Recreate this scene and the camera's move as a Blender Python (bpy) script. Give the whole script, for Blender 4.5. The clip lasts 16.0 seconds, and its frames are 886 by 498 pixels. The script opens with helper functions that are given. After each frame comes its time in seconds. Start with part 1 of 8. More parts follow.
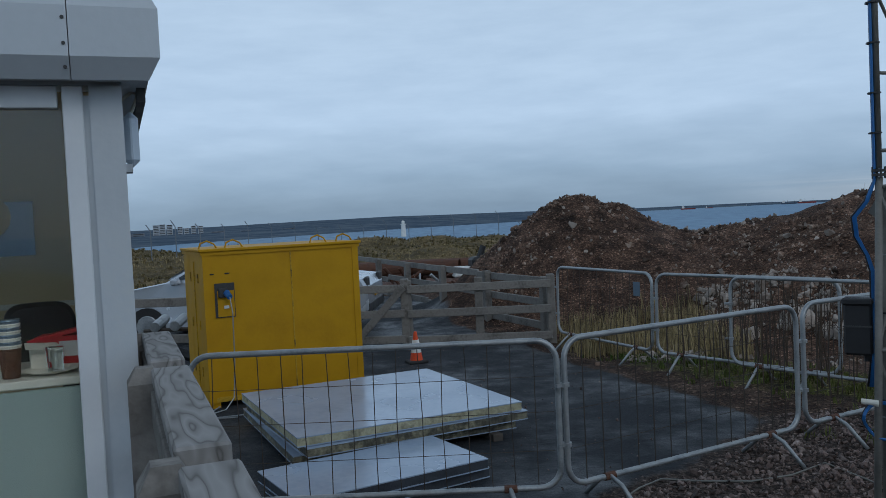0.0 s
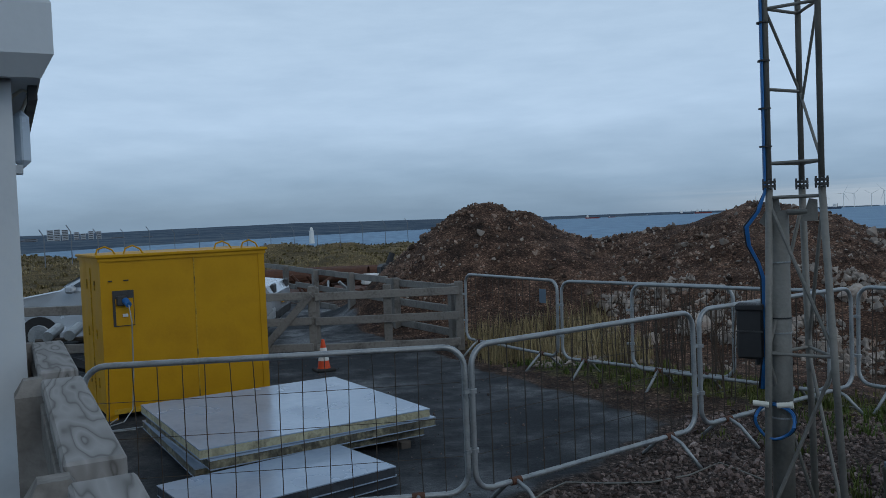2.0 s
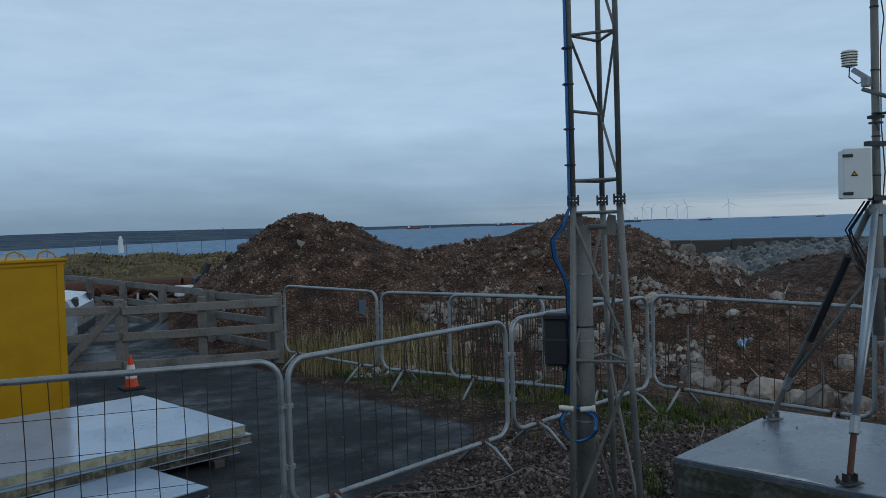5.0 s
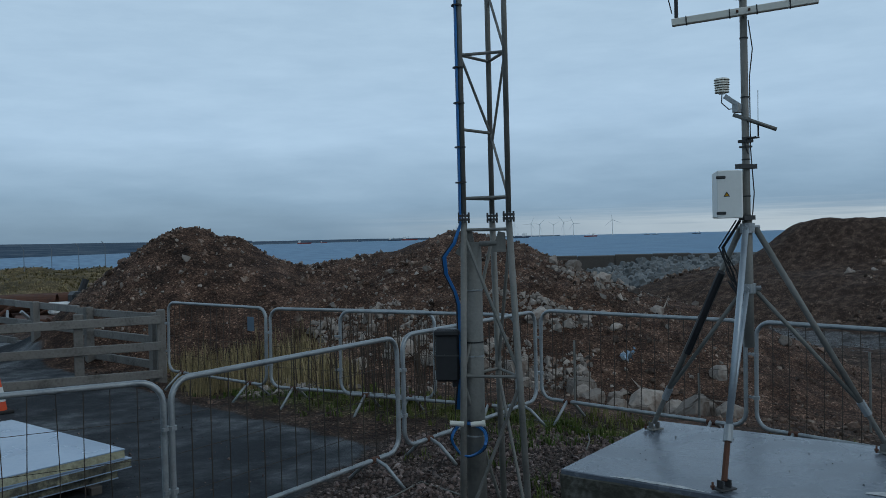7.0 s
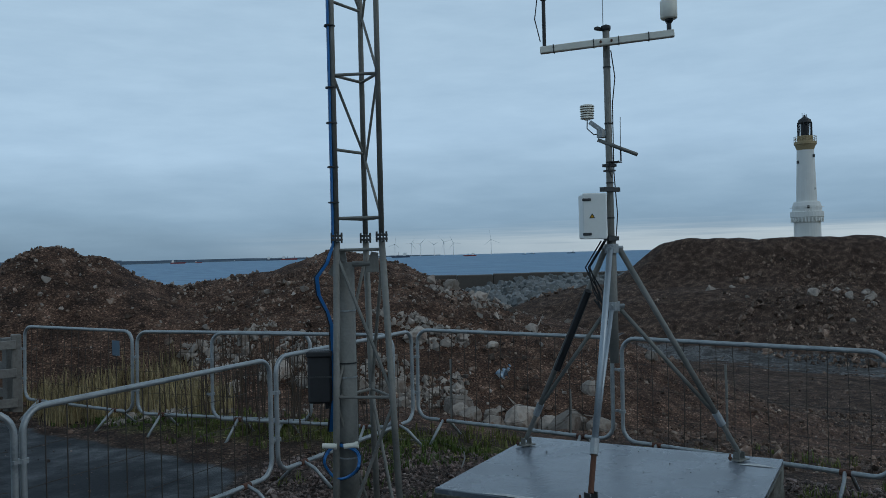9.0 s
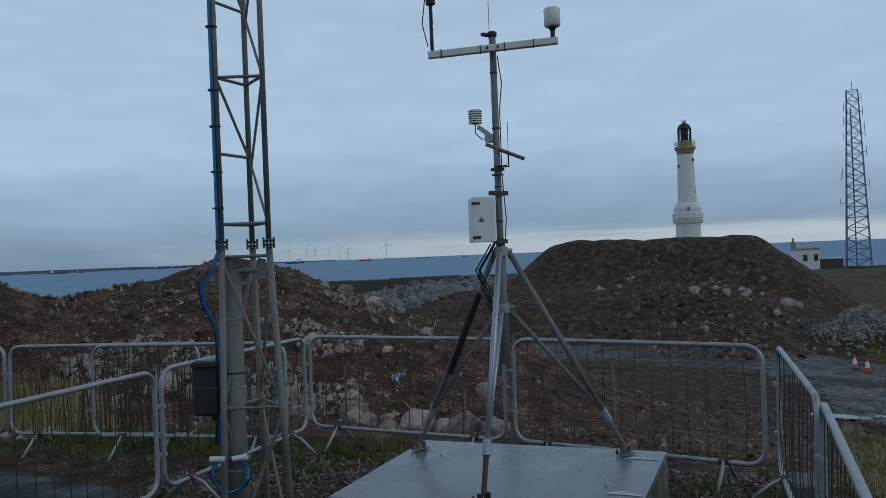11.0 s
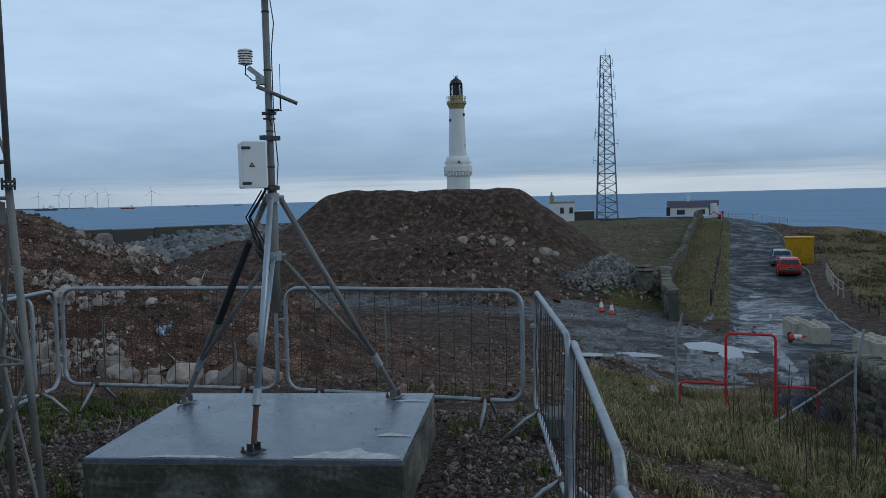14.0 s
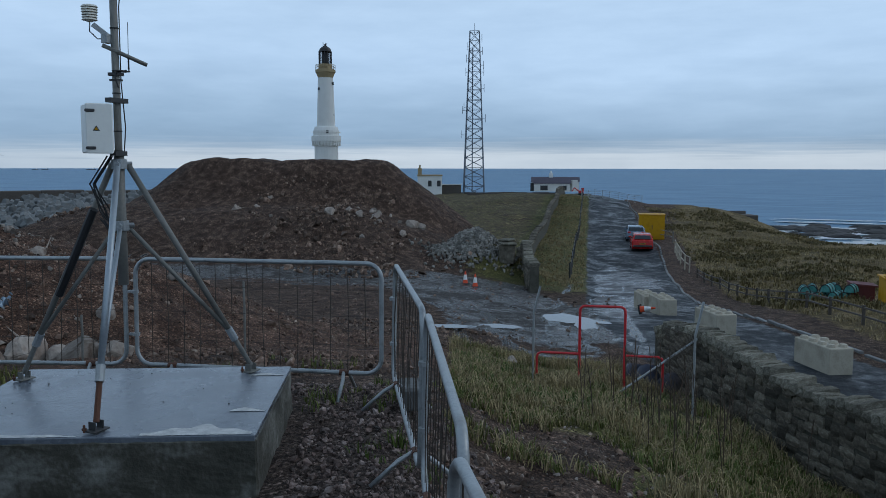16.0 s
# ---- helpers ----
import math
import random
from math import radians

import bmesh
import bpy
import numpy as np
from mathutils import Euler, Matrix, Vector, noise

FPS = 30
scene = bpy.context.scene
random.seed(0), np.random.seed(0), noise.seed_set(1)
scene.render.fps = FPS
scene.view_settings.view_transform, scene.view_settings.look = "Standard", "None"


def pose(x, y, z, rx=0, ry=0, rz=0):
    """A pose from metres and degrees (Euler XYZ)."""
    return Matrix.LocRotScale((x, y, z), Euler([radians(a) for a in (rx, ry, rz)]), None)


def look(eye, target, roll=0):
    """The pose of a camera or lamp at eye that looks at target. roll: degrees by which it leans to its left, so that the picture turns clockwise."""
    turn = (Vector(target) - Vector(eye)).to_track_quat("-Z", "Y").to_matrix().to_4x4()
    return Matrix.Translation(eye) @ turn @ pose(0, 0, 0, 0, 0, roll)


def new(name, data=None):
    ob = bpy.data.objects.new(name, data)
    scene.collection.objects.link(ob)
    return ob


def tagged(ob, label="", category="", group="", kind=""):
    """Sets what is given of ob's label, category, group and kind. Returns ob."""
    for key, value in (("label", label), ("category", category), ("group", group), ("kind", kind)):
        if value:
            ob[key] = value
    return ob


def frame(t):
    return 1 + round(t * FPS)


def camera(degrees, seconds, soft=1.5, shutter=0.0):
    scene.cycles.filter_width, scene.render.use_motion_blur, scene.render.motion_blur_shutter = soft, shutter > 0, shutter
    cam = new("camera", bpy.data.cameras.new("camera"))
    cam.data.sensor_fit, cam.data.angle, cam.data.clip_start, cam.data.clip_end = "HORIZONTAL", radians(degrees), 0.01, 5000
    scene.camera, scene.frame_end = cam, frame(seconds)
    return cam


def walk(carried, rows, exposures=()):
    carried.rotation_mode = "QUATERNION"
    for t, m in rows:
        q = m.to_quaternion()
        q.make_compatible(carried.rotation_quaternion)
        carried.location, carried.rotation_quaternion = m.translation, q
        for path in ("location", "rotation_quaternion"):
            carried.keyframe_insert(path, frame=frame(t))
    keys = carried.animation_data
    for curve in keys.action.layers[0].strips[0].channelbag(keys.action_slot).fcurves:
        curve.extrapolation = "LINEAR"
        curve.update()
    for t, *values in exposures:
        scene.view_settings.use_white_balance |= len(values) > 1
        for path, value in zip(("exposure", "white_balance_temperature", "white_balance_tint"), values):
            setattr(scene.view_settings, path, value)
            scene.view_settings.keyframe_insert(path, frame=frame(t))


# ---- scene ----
cam = camera(56.2, 16.0, soft=0.45)
ROWS = [
    (0.0, 0.004, -0.000, 1.887, 87.73, 2.76, 0.00),
    (0.5, 0.002, 0.004, 1.884, 87.70, 2.71, -1.55),
    (1.0, 0.000, 0.008, 1.882, 87.92, 2.53, -2.77),
    (1.5, 0.000, 0.009, 1.884, 87.81, 2.41, -4.67),
    (2.0, 0.008, 0.008, 1.884, 87.96, 2.29, -6.26),
    (2.5, 0.017, 0.005, 1.886, 88.01, 2.14, -8.50),
    (3.0, 0.024, 0.008, 1.890, 88.46, 2.01, -10.26),
    (3.5, 0.030, 0.008, 1.896, 88.85, 1.91, -13.15),
    (4.0, 0.029, 0.003, 1.893, 88.85, 1.81, -14.58),
    (4.5, 0.034, 0.005, 1.894, 88.31, 1.82, -16.59),
    (7.0, 0.036, 0.007, 1.903, 89.06, 1.45, -25.96),
    (7.5, 0.042, 0.006, 1.903, 88.47, 1.42, -28.87),
    (8.0, 0.054, -0.013, 1.900, 88.64, 1.51, -31.01),
    (8.5, 0.058, -0.018, 1.900, 89.02, 1.64, -31.91),
    (9.0, 0.069, -0.024, 1.906, 90.20, 1.44, -34.18),
    (11.5, 0.119, -0.032, 1.904, 89.25, 2.39, -43.83),
    (12.0, 0.140, -0.032, 1.896, 87.78, 2.01, -46.97),
    (12.5, 0.153, -0.018, 1.896, 86.70, 1.52, -49.81),
    (13.0, 0.165, -0.010, 1.896, 86.61, 1.47, -51.84),
    (13.5, 0.176, -0.011, 1.892, 86.27, 1.41, -54.31),
    (14.0, 0.136, -0.021, 1.887, 86.31, 1.48, -56.83),
    (14.5, 0.133, -0.019, 1.889, 86.08, 1.67, -60.07),
    (15.0, 0.154, -0.026, 1.888, 85.56, 1.09, -62.43),
    (15.5, 0.166, -0.043, 1.889, 85.10, 0.60, -64.09),
    (16.0, 0.175, -0.070, 1.895, 84.25, -0.08, -65.84),
]
walk(cam, [(t, pose(x, y, z, rx, ry, rz)) for t, x, y, z, rx, ry, rz in ROWS],
     [(0.0, 0.03, 6520, 10), (4.0, -0.07, 6450, 8), (9.0, -0.11, 6360, 4), (11.5, -0.18, 6400, 8), (12.5, 0.02, 6380, 9), (14.5, 0.08, 6300, 9), (16.0, 0.14, 6270, 9)])

# ---- world and sun ----
world = bpy.data.worlds.new("overcast_sky")
scene.world = world
world.use_nodes = True
wt = world.node_tree
wt.nodes.clear()


def wnode(kind, **sets):
    n = wt.nodes.new(kind)
    for k, v in sets.items():
        n.inputs[k].default_value = v
    return n


def ramp_of(tree, stops, interp="EASE"):
    n = tree.nodes.new("ShaderNodeValToRGB")
    n.color_ramp.interpolation = interp
    e = n.color_ramp.elements
    while len(e) < len(stops):
        e.new(0.5)
    for k, (p, c) in enumerate(stops):
        e[k].position = p
        e[k].color = (*c, 1) if len(c) == 3 else c
    return n


w_out = wnode("ShaderNodeOutputWorld")
w_bg = wnode("ShaderNodeBackground", Strength=1.0)
w_tc = wnode("ShaderNodeTexCoord")
w_sep = wnode("ShaderNodeSeparateXYZ")
wt.links.new(w_tc.outputs["Generated"], w_sep.inputs[0])
# cloud streaks, flattened towards the horizon
w_map = wnode("ShaderNodeMapping", Scale=(1.0, 1.0, 5.0))
wt.links.new(w_tc.outputs["Generated"], w_map.inputs["Vector"])
w_n1 = wnode("ShaderNodeTexNoise", Scale=2.2, Detail=6.0, Roughness=0.55)
w_n2 = wnode("ShaderNodeTexNoise", Scale=9.0, Detail=5.0, Roughness=0.6)
for n in (w_n1, w_n2):
    wt.links.new(w_map.outputs[0], n.inputs["Vector"])
w_add = wt.nodes.new("ShaderNodeMath")
w_add.operation = "MULTIPLY_ADD"
w_add.inputs[1].default_value, w_add.inputs[2].default_value = 0.10, -0.05
wt.links.new(w_n1.outputs["Fac"], w_add.inputs[0])
w_h = wt.nodes.new("ShaderNodeMath")
wt.links.new(w_sep.outputs["Z"], w_h.inputs[0])
wt.links.new(w_add.outputs[0], w_h.inputs[1])
w_ramp = ramp_of(wt, [(0.0, (0.19, 0.285, 0.40)), (0.045, (0.26, 0.38, 0.53)), (0.12, (0.42, 0.565, 0.75)), (0.24, (0.425, 0.565, 0.735)), (0.5, (0.385, 0.51, 0.66)), (1.0, (0.21, 0.275, 0.36))], "LINEAR")
wt.links.new(w_h.outputs[0], w_ramp.inputs[0])
# pale gap between cloud base and sea towards the east and south
w_gap = ramp_of(wt, [(0.0, (0.75, 0.75, 0.75)), (0.014, (0.8, 0.8, 0.8)), (0.022, (0.35, 0.35, 0.35)), (0.034, (0, 0, 0))], "LINEAR")
w_gn = wt.nodes.new("ShaderNodeMath")
w_gn.operation = "MULTIPLY_ADD"
w_gn.inputs[1].default_value, w_gn.inputs[2].default_value = 0.03, -0.012
w_map2 = wnode("ShaderNodeMapping", Scale=(1.0, 1.0, 40.0))
wt.links.new(w_tc.outputs["Generated"], w_map2.inputs["Vector"])
w_n3 = wnode("ShaderNodeTexNoise", Scale=5.0, Detail=5.0, Roughness=0.6)
wt.links.new(w_map2.outputs[0], w_n3.inputs["Vector"])
wt.links.new(w_n3.outputs["Fac"], w_gn.inputs[0])
w_gz = wt.nodes.new("ShaderNodeMath")
wt.links.new(w_sep.outputs["Z"], w_gz.inputs[0])
wt.links.new(w_gn.outputs[0], w_gz.inputs[1])
wt.links.new(w_gz.outputs[0], w_gap.inputs[0])
w_side = wt.nodes.new("ShaderNodeMapRange")
w_side.inputs["From Min"].default_value, w_side.inputs["From Max"].default_value = 0.30, 0.75
wt.links.new(w_sep.outputs["X"], w_side.inputs["Value"])
w_gm = wt.nodes.new("ShaderNodeMath")
w_gm.operation = "MULTIPLY"
wt.links.new(w_gap.outputs["Color"], w_gm.inputs[0])
wt.links.new(w_side.outputs["Result"], w_gm.inputs[1])
w_mix = wt.nodes.new("ShaderNodeMix")
w_mix.data_type = "RGBA"
w_mix.inputs["B"].default_value = (0.56, 0.62, 0.68, 1)
wt.links.new(w_gm.outputs[0], w_mix.inputs["Factor"])
wt.links.new(w_ramp.outputs["Color"], w_mix.inputs["A"])
# soft mottling of the cloud sheet
w_mot = ramp_of(wt, [(0.3, (0.935, 0.945, 0.955)), (0.7, (1.065, 1.055, 1.045))], "LINEAR")
wt.links.new(w_n2.outputs["Fac"], w_mot.inputs[0])
w_mul = wt.nodes.new("ShaderNodeMix")
w_mul.data_type, w_mul.blend_type = "RGBA", "MULTIPLY"
w_mul.inputs["Factor"].default_value = 1.0
wt.links.new(w_mix.outputs["Result"], w_mul.inputs["A"])
wt.links.new(w_mot.outputs["Color"], w_mul.inputs["B"])
# the clear sky behind the cloud adds a little
w_sky = wt.nodes.new("ShaderNodeTexSky")
w_sky.sky_type, w_sky.sun_disc = "NISHITA", False
w_sky.sun_elevation, w_sky.sun_rotation = radians(28), radians(150)
w_sm = wt.nodes.new("ShaderNodeMix")
w_sm.data_type, w_sm.blend_type = "RGBA", "ADD"
w_sm.inputs["Factor"].default_value = 0.006
wt.links.new(w_mul.outputs["Result"], w_sm.inputs["A"])
wt.links.new(w_sky.outputs["Color"], w_sm.inputs["B"])
wt.links.new(w_sm.outputs["Result"], w_bg.inputs["Color"])
wt.links.new(w_bg.outputs[0], w_out.inputs[0])

sun = new("sun", bpy.data.lights.new("sun", "SUN"))
sun.data.energy, sun.data.angle, sun.data.color = 0.35, radians(30), (1.0, 0.96, 0.9)
sun.matrix_world = look((30, -50, 45), (0, 0, 0))

# ---- materials ----
MATS = {}


def mat(name, cols, scale=4.0, rough=(0.6, 0.9), metal=0.0, bump=0.0, bscale=40.0, fine=0.25, island=0.0, stretch=(1, 1, 1), spec=0.5):
    """Procedural surface: cols are blended by a broad and a fine noise, rough likewise, with a fine relief."""
    if name in MATS:
        return MATS[name]
    m = bpy.data.materials.new(name)
    m.use_nodes = True
    nt = m.node_tree
    b = nt.nodes["Principled BSDF"]
    tc = nt.nodes.new("ShaderNodeTexCoord")
    mp = nt.nodes.new("ShaderNodeMapping")
    mp.inputs["Scale"].default_value = stretch
    nt.links.new(tc.outputs["Object"], mp.inputs["Vector"])
    n1 = nt.nodes.new("ShaderNodeTexNoise")
    n1.inputs["Scale"].default_value, n1.inputs["Detail"].default_value = scale, 5.0
    n2 = nt.nodes.new("ShaderNodeTexNoise")
    n2.inputs["Scale"].default_value, n2.inputs["Detail"].default_value = bscale, 3.0
    for n in (n1, n2):
        nt.links.new(mp.outputs[0], n.inputs["Vector"])
    mx = nt.nodes.new("ShaderNodeMix")
    mx.inputs["Factor"].default_value = fine
    nt.links.new(n1.outputs["Fac"], mx.inputs["A"])
    nt.links.new(n2.outputs["Fac"], mx.inputs["B"])
    k = len(cols)
    cr = ramp_of(nt, [(0.32 + 0.36 * i / max(1, k - 1), c) for i, c in enumerate(cols)], "LINEAR")
    nt.links.new(mx.outputs["Result"], cr.inputs[0])
    col = cr.outputs["Color"]
    if island:
        info = nt.nodes.new("ShaderNodeNewGeometry")
        oi = nt.nodes.new("ShaderNodeObjectInfo")
        ad = nt.nodes.new("ShaderNodeMath")
        nt.links.new(info.outputs["Random Per Island"], ad.inputs[0])
        nt.links.new(oi.outputs["Random"], ad.inputs[1])
        fr = nt.nodes.new("ShaderNodeMath")
        fr.operation = "FRACT"
        nt.links.new(ad.outputs[0], fr.inputs[0])
        hs = nt.nodes.new("ShaderNodeHueSaturation")
        mr = nt.nodes.new("ShaderNodeMapRange")
        mr.inputs["To Min"].default_value, mr.inputs["To Max"].default_value = 1 - island, 1 + island
        nt.links.new(fr.outputs[0], mr.inputs["Value"])
        nt.links.new(mr.outputs["Result"], hs.inputs["Value"])
        nt.links.new(col, hs.inputs["Color"])
        col = hs.outputs["Color"]
    nt.links.new(col, b.inputs["Base Color"])
    rr = nt.nodes.new("ShaderNodeMapRange")
    rr.inputs["From Min"].default_value, rr.inputs["From Max"].default_value = 0.35, 0.65
    rr.inputs["To Min"].default_value, rr.inputs["To Max"].default_value = rough
    nt.links.new(n1.outputs["Fac"], rr.inputs["Value"])
    nt.links.new(rr.outputs["Result"], b.inputs["Roughness"])
    b.inputs["Metallic"].default_value = metal
    b.inputs["Specular IOR Level"].default_value = spec
    if bump:
        bp = nt.nodes.new("ShaderNodeBump")
        bp.inputs["Strength"].default_value, bp.inputs["Distance"].default_value = min(1.0, bump), 0.02
        nt.links.new(n2.outputs["Fac"], bp.inputs["Height"])
        nt.links.new(bp.outputs[0], b.inputs["Normal"])
    MATS[name] = m
    return m


GALV = mat("galvanised_steel", [(0.20, 0.22, 0.23), (0.34, 0.36, 0.37), (0.27, 0.28, 0.28)], 6, (0.35, 0.6), 0.55, 0.15, 60)
GALV_NEW = mat("bright_galvanised_tube", [(0.26, 0.30, 0.34), (0.38, 0.42, 0.45)], 5, (0.3, 0.5), 0.5, 0.1, 60)
MASTSTEEL = mat("weathered_mast_steel", [(0.12, 0.12, 0.11), (0.18, 0.177, 0.16), (0.23, 0.222, 0.205)], 5, (0.5, 0.75), 0.3, 0.2, 50)
WIRE = mat("rusty_mesh_wire", [(0.035, 0.03, 0.027), (0.075, 0.055, 0.04)], 8, (0.6, 0.8), 0.3)
RUST = mat("rusted_steel", [(0.05, 0.022, 0.014), (0.11, 0.045, 0.025), (0.075, 0.045, 0.035)], 5, (0.7, 0.95), 0.1, 0.5, 40)
YELLOW = mat("yellow_paint", [(0.40, 0.198, 0.001), (0.48, 0.25, 0.002), (0.42, 0.215, 0.003)], 2, (0.45, 0.65), 0, 0.05, 30, 0.15, spec=0.25)
YELLOW_D = mat("worn_yellow_paint", [(0.20, 0.11, 0.006), (0.5, 0.30, 0.01), (0.08, 0.05, 0.02)], 9, (0.5, 0.8), 0, 0.2, 60)
# the sky's blue sheen on the wet top is put into its colour
CONC = mat("sky_tinted_wet_concrete", [(0.07, 0.083, 0.105), (0.115, 0.133, 0.16), (0.18, 0.195, 0.22)], 2.4, (0.12, 0.35), 0, 0.12, 60, 0.25)
# sides coloured darker and browner than the top, stains included
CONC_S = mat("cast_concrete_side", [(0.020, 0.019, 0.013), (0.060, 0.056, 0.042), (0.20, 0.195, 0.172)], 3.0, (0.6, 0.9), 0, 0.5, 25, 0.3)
CONC_P = mat("pale_concrete", [(0.27, 0.24, 0.18), (0.40, 0.36, 0.285), (0.31, 0.275, 0.21)], 2, (0.7, 0.9), 0, 0.3, 30)
CONC_G = mat("armour_concrete", [(0.09, 0.095, 0.095), (0.155, 0.16, 0.158), (0.12, 0.125, 0.124)], 1, (0.7, 0.9), 0, 0.3, 12, island=0.35)
LIME = mat("white_cement_residue", [(0.32, 0.33, 0.335), (0.60, 0.60, 0.59)], 14, (0.6, 0.8), 0, 0.3, 60)
WOOD = mat("weathered_timber", [(0.125, 0.115, 0.105), (0.20, 0.187, 0.17), (0.09, 0.083, 0.075)], 2.5, (0.7, 0.9), 0, 0.4, 30, 0.35, stretch=(1, 1, 1), island=0.18)
WOOD_D = mat("dark_timber", [(0.055, 0.045, 0.038), (0.10, 0.085, 0.07)], 4, (0.7, 0.9), 0, 0.4, 30)
# white panel skins painted blue-grey with the sky they reflect
PANEL = mat("sky_tinted_panel_face", [(0.24, 0.32, 0.43), (0.31, 0.39, 0.50), (0.27, 0.35, 0.46)], 1.5, (0.12, 0.3), 0, 0.05, 20, 0.3)
FOAM = mat("panel_foam_core", [(0.22, 0.205, 0.13), (0.42, 0.40, 0.27), (0.10, 0.09, 0.06)], 6, (0.8, 0.95), 0, 0.6, 30)
WHITE = mat("white_coated_steel", [(0.62, 0.65, 0.68), (0.70, 0.73, 0.75)], 2, (0.35, 0.5), 0, 0.04, 30)
HUTGREY = mat("pale_grey_cladding", [(0.41, 0.455, 0.49), (0.48, 0.52, 0.55), (0.52, 0.54, 0.53)], 1.3, (0.4, 0.55), 0, 0.05, 30, 0.2)
FASCIA = mat("grey_fascia_steel", [(0.44, 0.49, 0.53), (0.50, 0.55, 0.59)], 1.5, (0.35, 0.5), 0, 0.04, 30)
BLACK = mat("black_plastic", [(0.008, 0.008, 0.009), (0.02, 0.02, 0.022)], 5, (0.45, 0.65))
DARKGREY = mat("dark_grey_steel", [(0.03, 0.032, 0.034), (0.06, 0.06, 0.06)], 5, (0.5, 0.7), 0.3)
BLUE = mat("blue_cable", [(0.01, 0.10, 0.30), (0.02, 0.16, 0.42)], 6, (0.4, 0.6))
CREAM = mat("cream_plastic", [(0.62, 0.60, 0.52), (0.72, 0.70, 0.63)], 3, (0.4, 0.55))
BOXWHITE = mat("off_white_enclosure", [(0.66, 0.67, 0.64), (0.76, 0.77, 0.74)], 3, (0.35, 0.5))
RED = mat("red_paint", [(0.45, 0.012, 0.02), (0.55, 0.02, 0.025)], 6, (0.4, 0.6))
ORANGE = mat("orange_plastic", [(0.60, 0.055, 0.015), (0.72, 0.09, 0.02)], 6, (0.5, 0.7))
CONEWHITE = mat("reflective_white", [(0.6, 0.6, 0.58), (0.75, 0.75, 0.74)], 9, (0.4, 0.6))
LHWHITE = mat("whitewashed_masonry", [(0.66, 0.65, 0.61), (0.74, 0.73, 0.69)], 0.5, (0.7, 0.85))
LHTAN = mat("ochre_masonry", [(0.30, 0.225, 0.12), (0.38, 0.29, 0.16)], 1, (0.7, 0.85))
SLATE = mat("purple_slate", [(0.05, 0.045, 0.065), (0.085, 0.075, 0.10)], 1, (0.6, 0.8))
STONE = mat("rough_fieldstone", [(0.052, 0.045, 0.035), (0.115, 0.10, 0.077), (0.21, 0.19, 0.155)], 3, (0.8, 0.95), 0, 0.9, 20, 0.4, island=0.6, spec=0.2)
COPE = mat("lichened_cope_stone", [(0.075, 0.068, 0.052), (0.15, 0.138, 0.108), (0.31, 0.295, 0.245)], 4, (0.8, 0.95), 0, 0.9, 22, 0.4, island=0.4, spec=0.2)
COBBLE = mat("grey_cobble", [(0.09, 0.083, 0.073), (0.17, 0.16, 0.14), (0.25, 0.235, 0.21)], 3, (0.7, 0.95), 0, 0.4, 14, 0.35, island=0.5)
ROCK = mat("pale_granite_rock", [(0.16, 0.13, 0.11), (0.30, 0.26, 0.225), (0.14, 0.095, 0.073)], 3, (0.7, 0.95), 0, 0.8, 14, 0.35, island=0.4, spec=0.25)
RUBBLE = mat("mixed_rubble", [(0.060, 0.036, 0.025), (0.140, 0.090, 0.066), (0.28, 0.225, 0.18)], 5, (0.75, 0.95), 0, 0.6, 20, 0.3, island=0.75, spec=0.25)
GRAVEL = mat("reddish_gravel", [(0.05, 0.034, 0.029), (0.13, 0.092, 0.080), (0.26, 0.215, 0.195)], 9, (0.5, 0.85), 0, 0.5, 60, 0.3, island=0.75, spec=0.25)
GRASS = mat("grass_blades", [(0.045, 0.085, 0.014), (0.095, 0.12, 0.03), (0.18, 0.16, 0.06)], 0.6, (0.6, 0.85), island=0.45, spec=0.2)
STRAW = mat("dry_grass_blades", [(0.11, 0.086, 0.042), (0.31, 0.245, 0.13), (0.20, 0.155, 0.08)], 0.9, (0.6, 0.85), island=0.5, spec=0.2)
STEM = mat("dead_weed_stems", [(0.045, 0.03, 0.02), (0.09, 0.06, 0.04)], 5, (0.7, 0.9))
CARSILVER = mat("silver_car_paint", [(0.42, 0.46, 0.50), (0.48, 0.52, 0.56)], 2, (0.2, 0.3), 0.4)
CARRED = mat("red_car_paint", [(0.42, 0.015, 0.012), (0.5, 0.02, 0.015)], 2, (0.2, 0.3), 0.1)
CARBLUE = mat("blue_grey_car_paint", [(0.14, 0.20, 0.26), (0.18, 0.24, 0.30)], 2, (0.2, 0.3), 0.3)
RUBBER = mat("tyre_rubber", [(0.012, 0.012, 0.013), (0.025, 0.025, 0.025)], 9, (0.7, 0.9))
CARGLASS = mat("dark_car_glass", [(0.02, 0.028, 0.035), (0.03, 0.04, 0.05)], 3, (0.05, 0.1))
BEIGE = mat("beige_wall_lining", [(0.56, 0.44, 0.26), (0.64, 0.51, 0.31)], 1.5, (0.6, 0.8))
PALEGREEN = mat("pale_green_panel", [(0.30, 0.38, 0.36), (0.36, 0.44, 0.42)], 2, (0.5, 0.7))
# distance haze is mixed into the far land's base colours
FARLAND = mat("haze_tinted_far_land", [(0.045, 0.07, 0.105), (0.085, 0.115, 0.15), (0.16, 0.185, 0.20)], 0.008, (0.9, 1.0), 0, 0, 0.045, 0.5, spec=0.0)
LAMPGLOW = mat("opal_lamp_cover", [(0.5, 0.58, 0.66), (0.56, 0.64, 0.72)], 3, (0.2, 0.35))


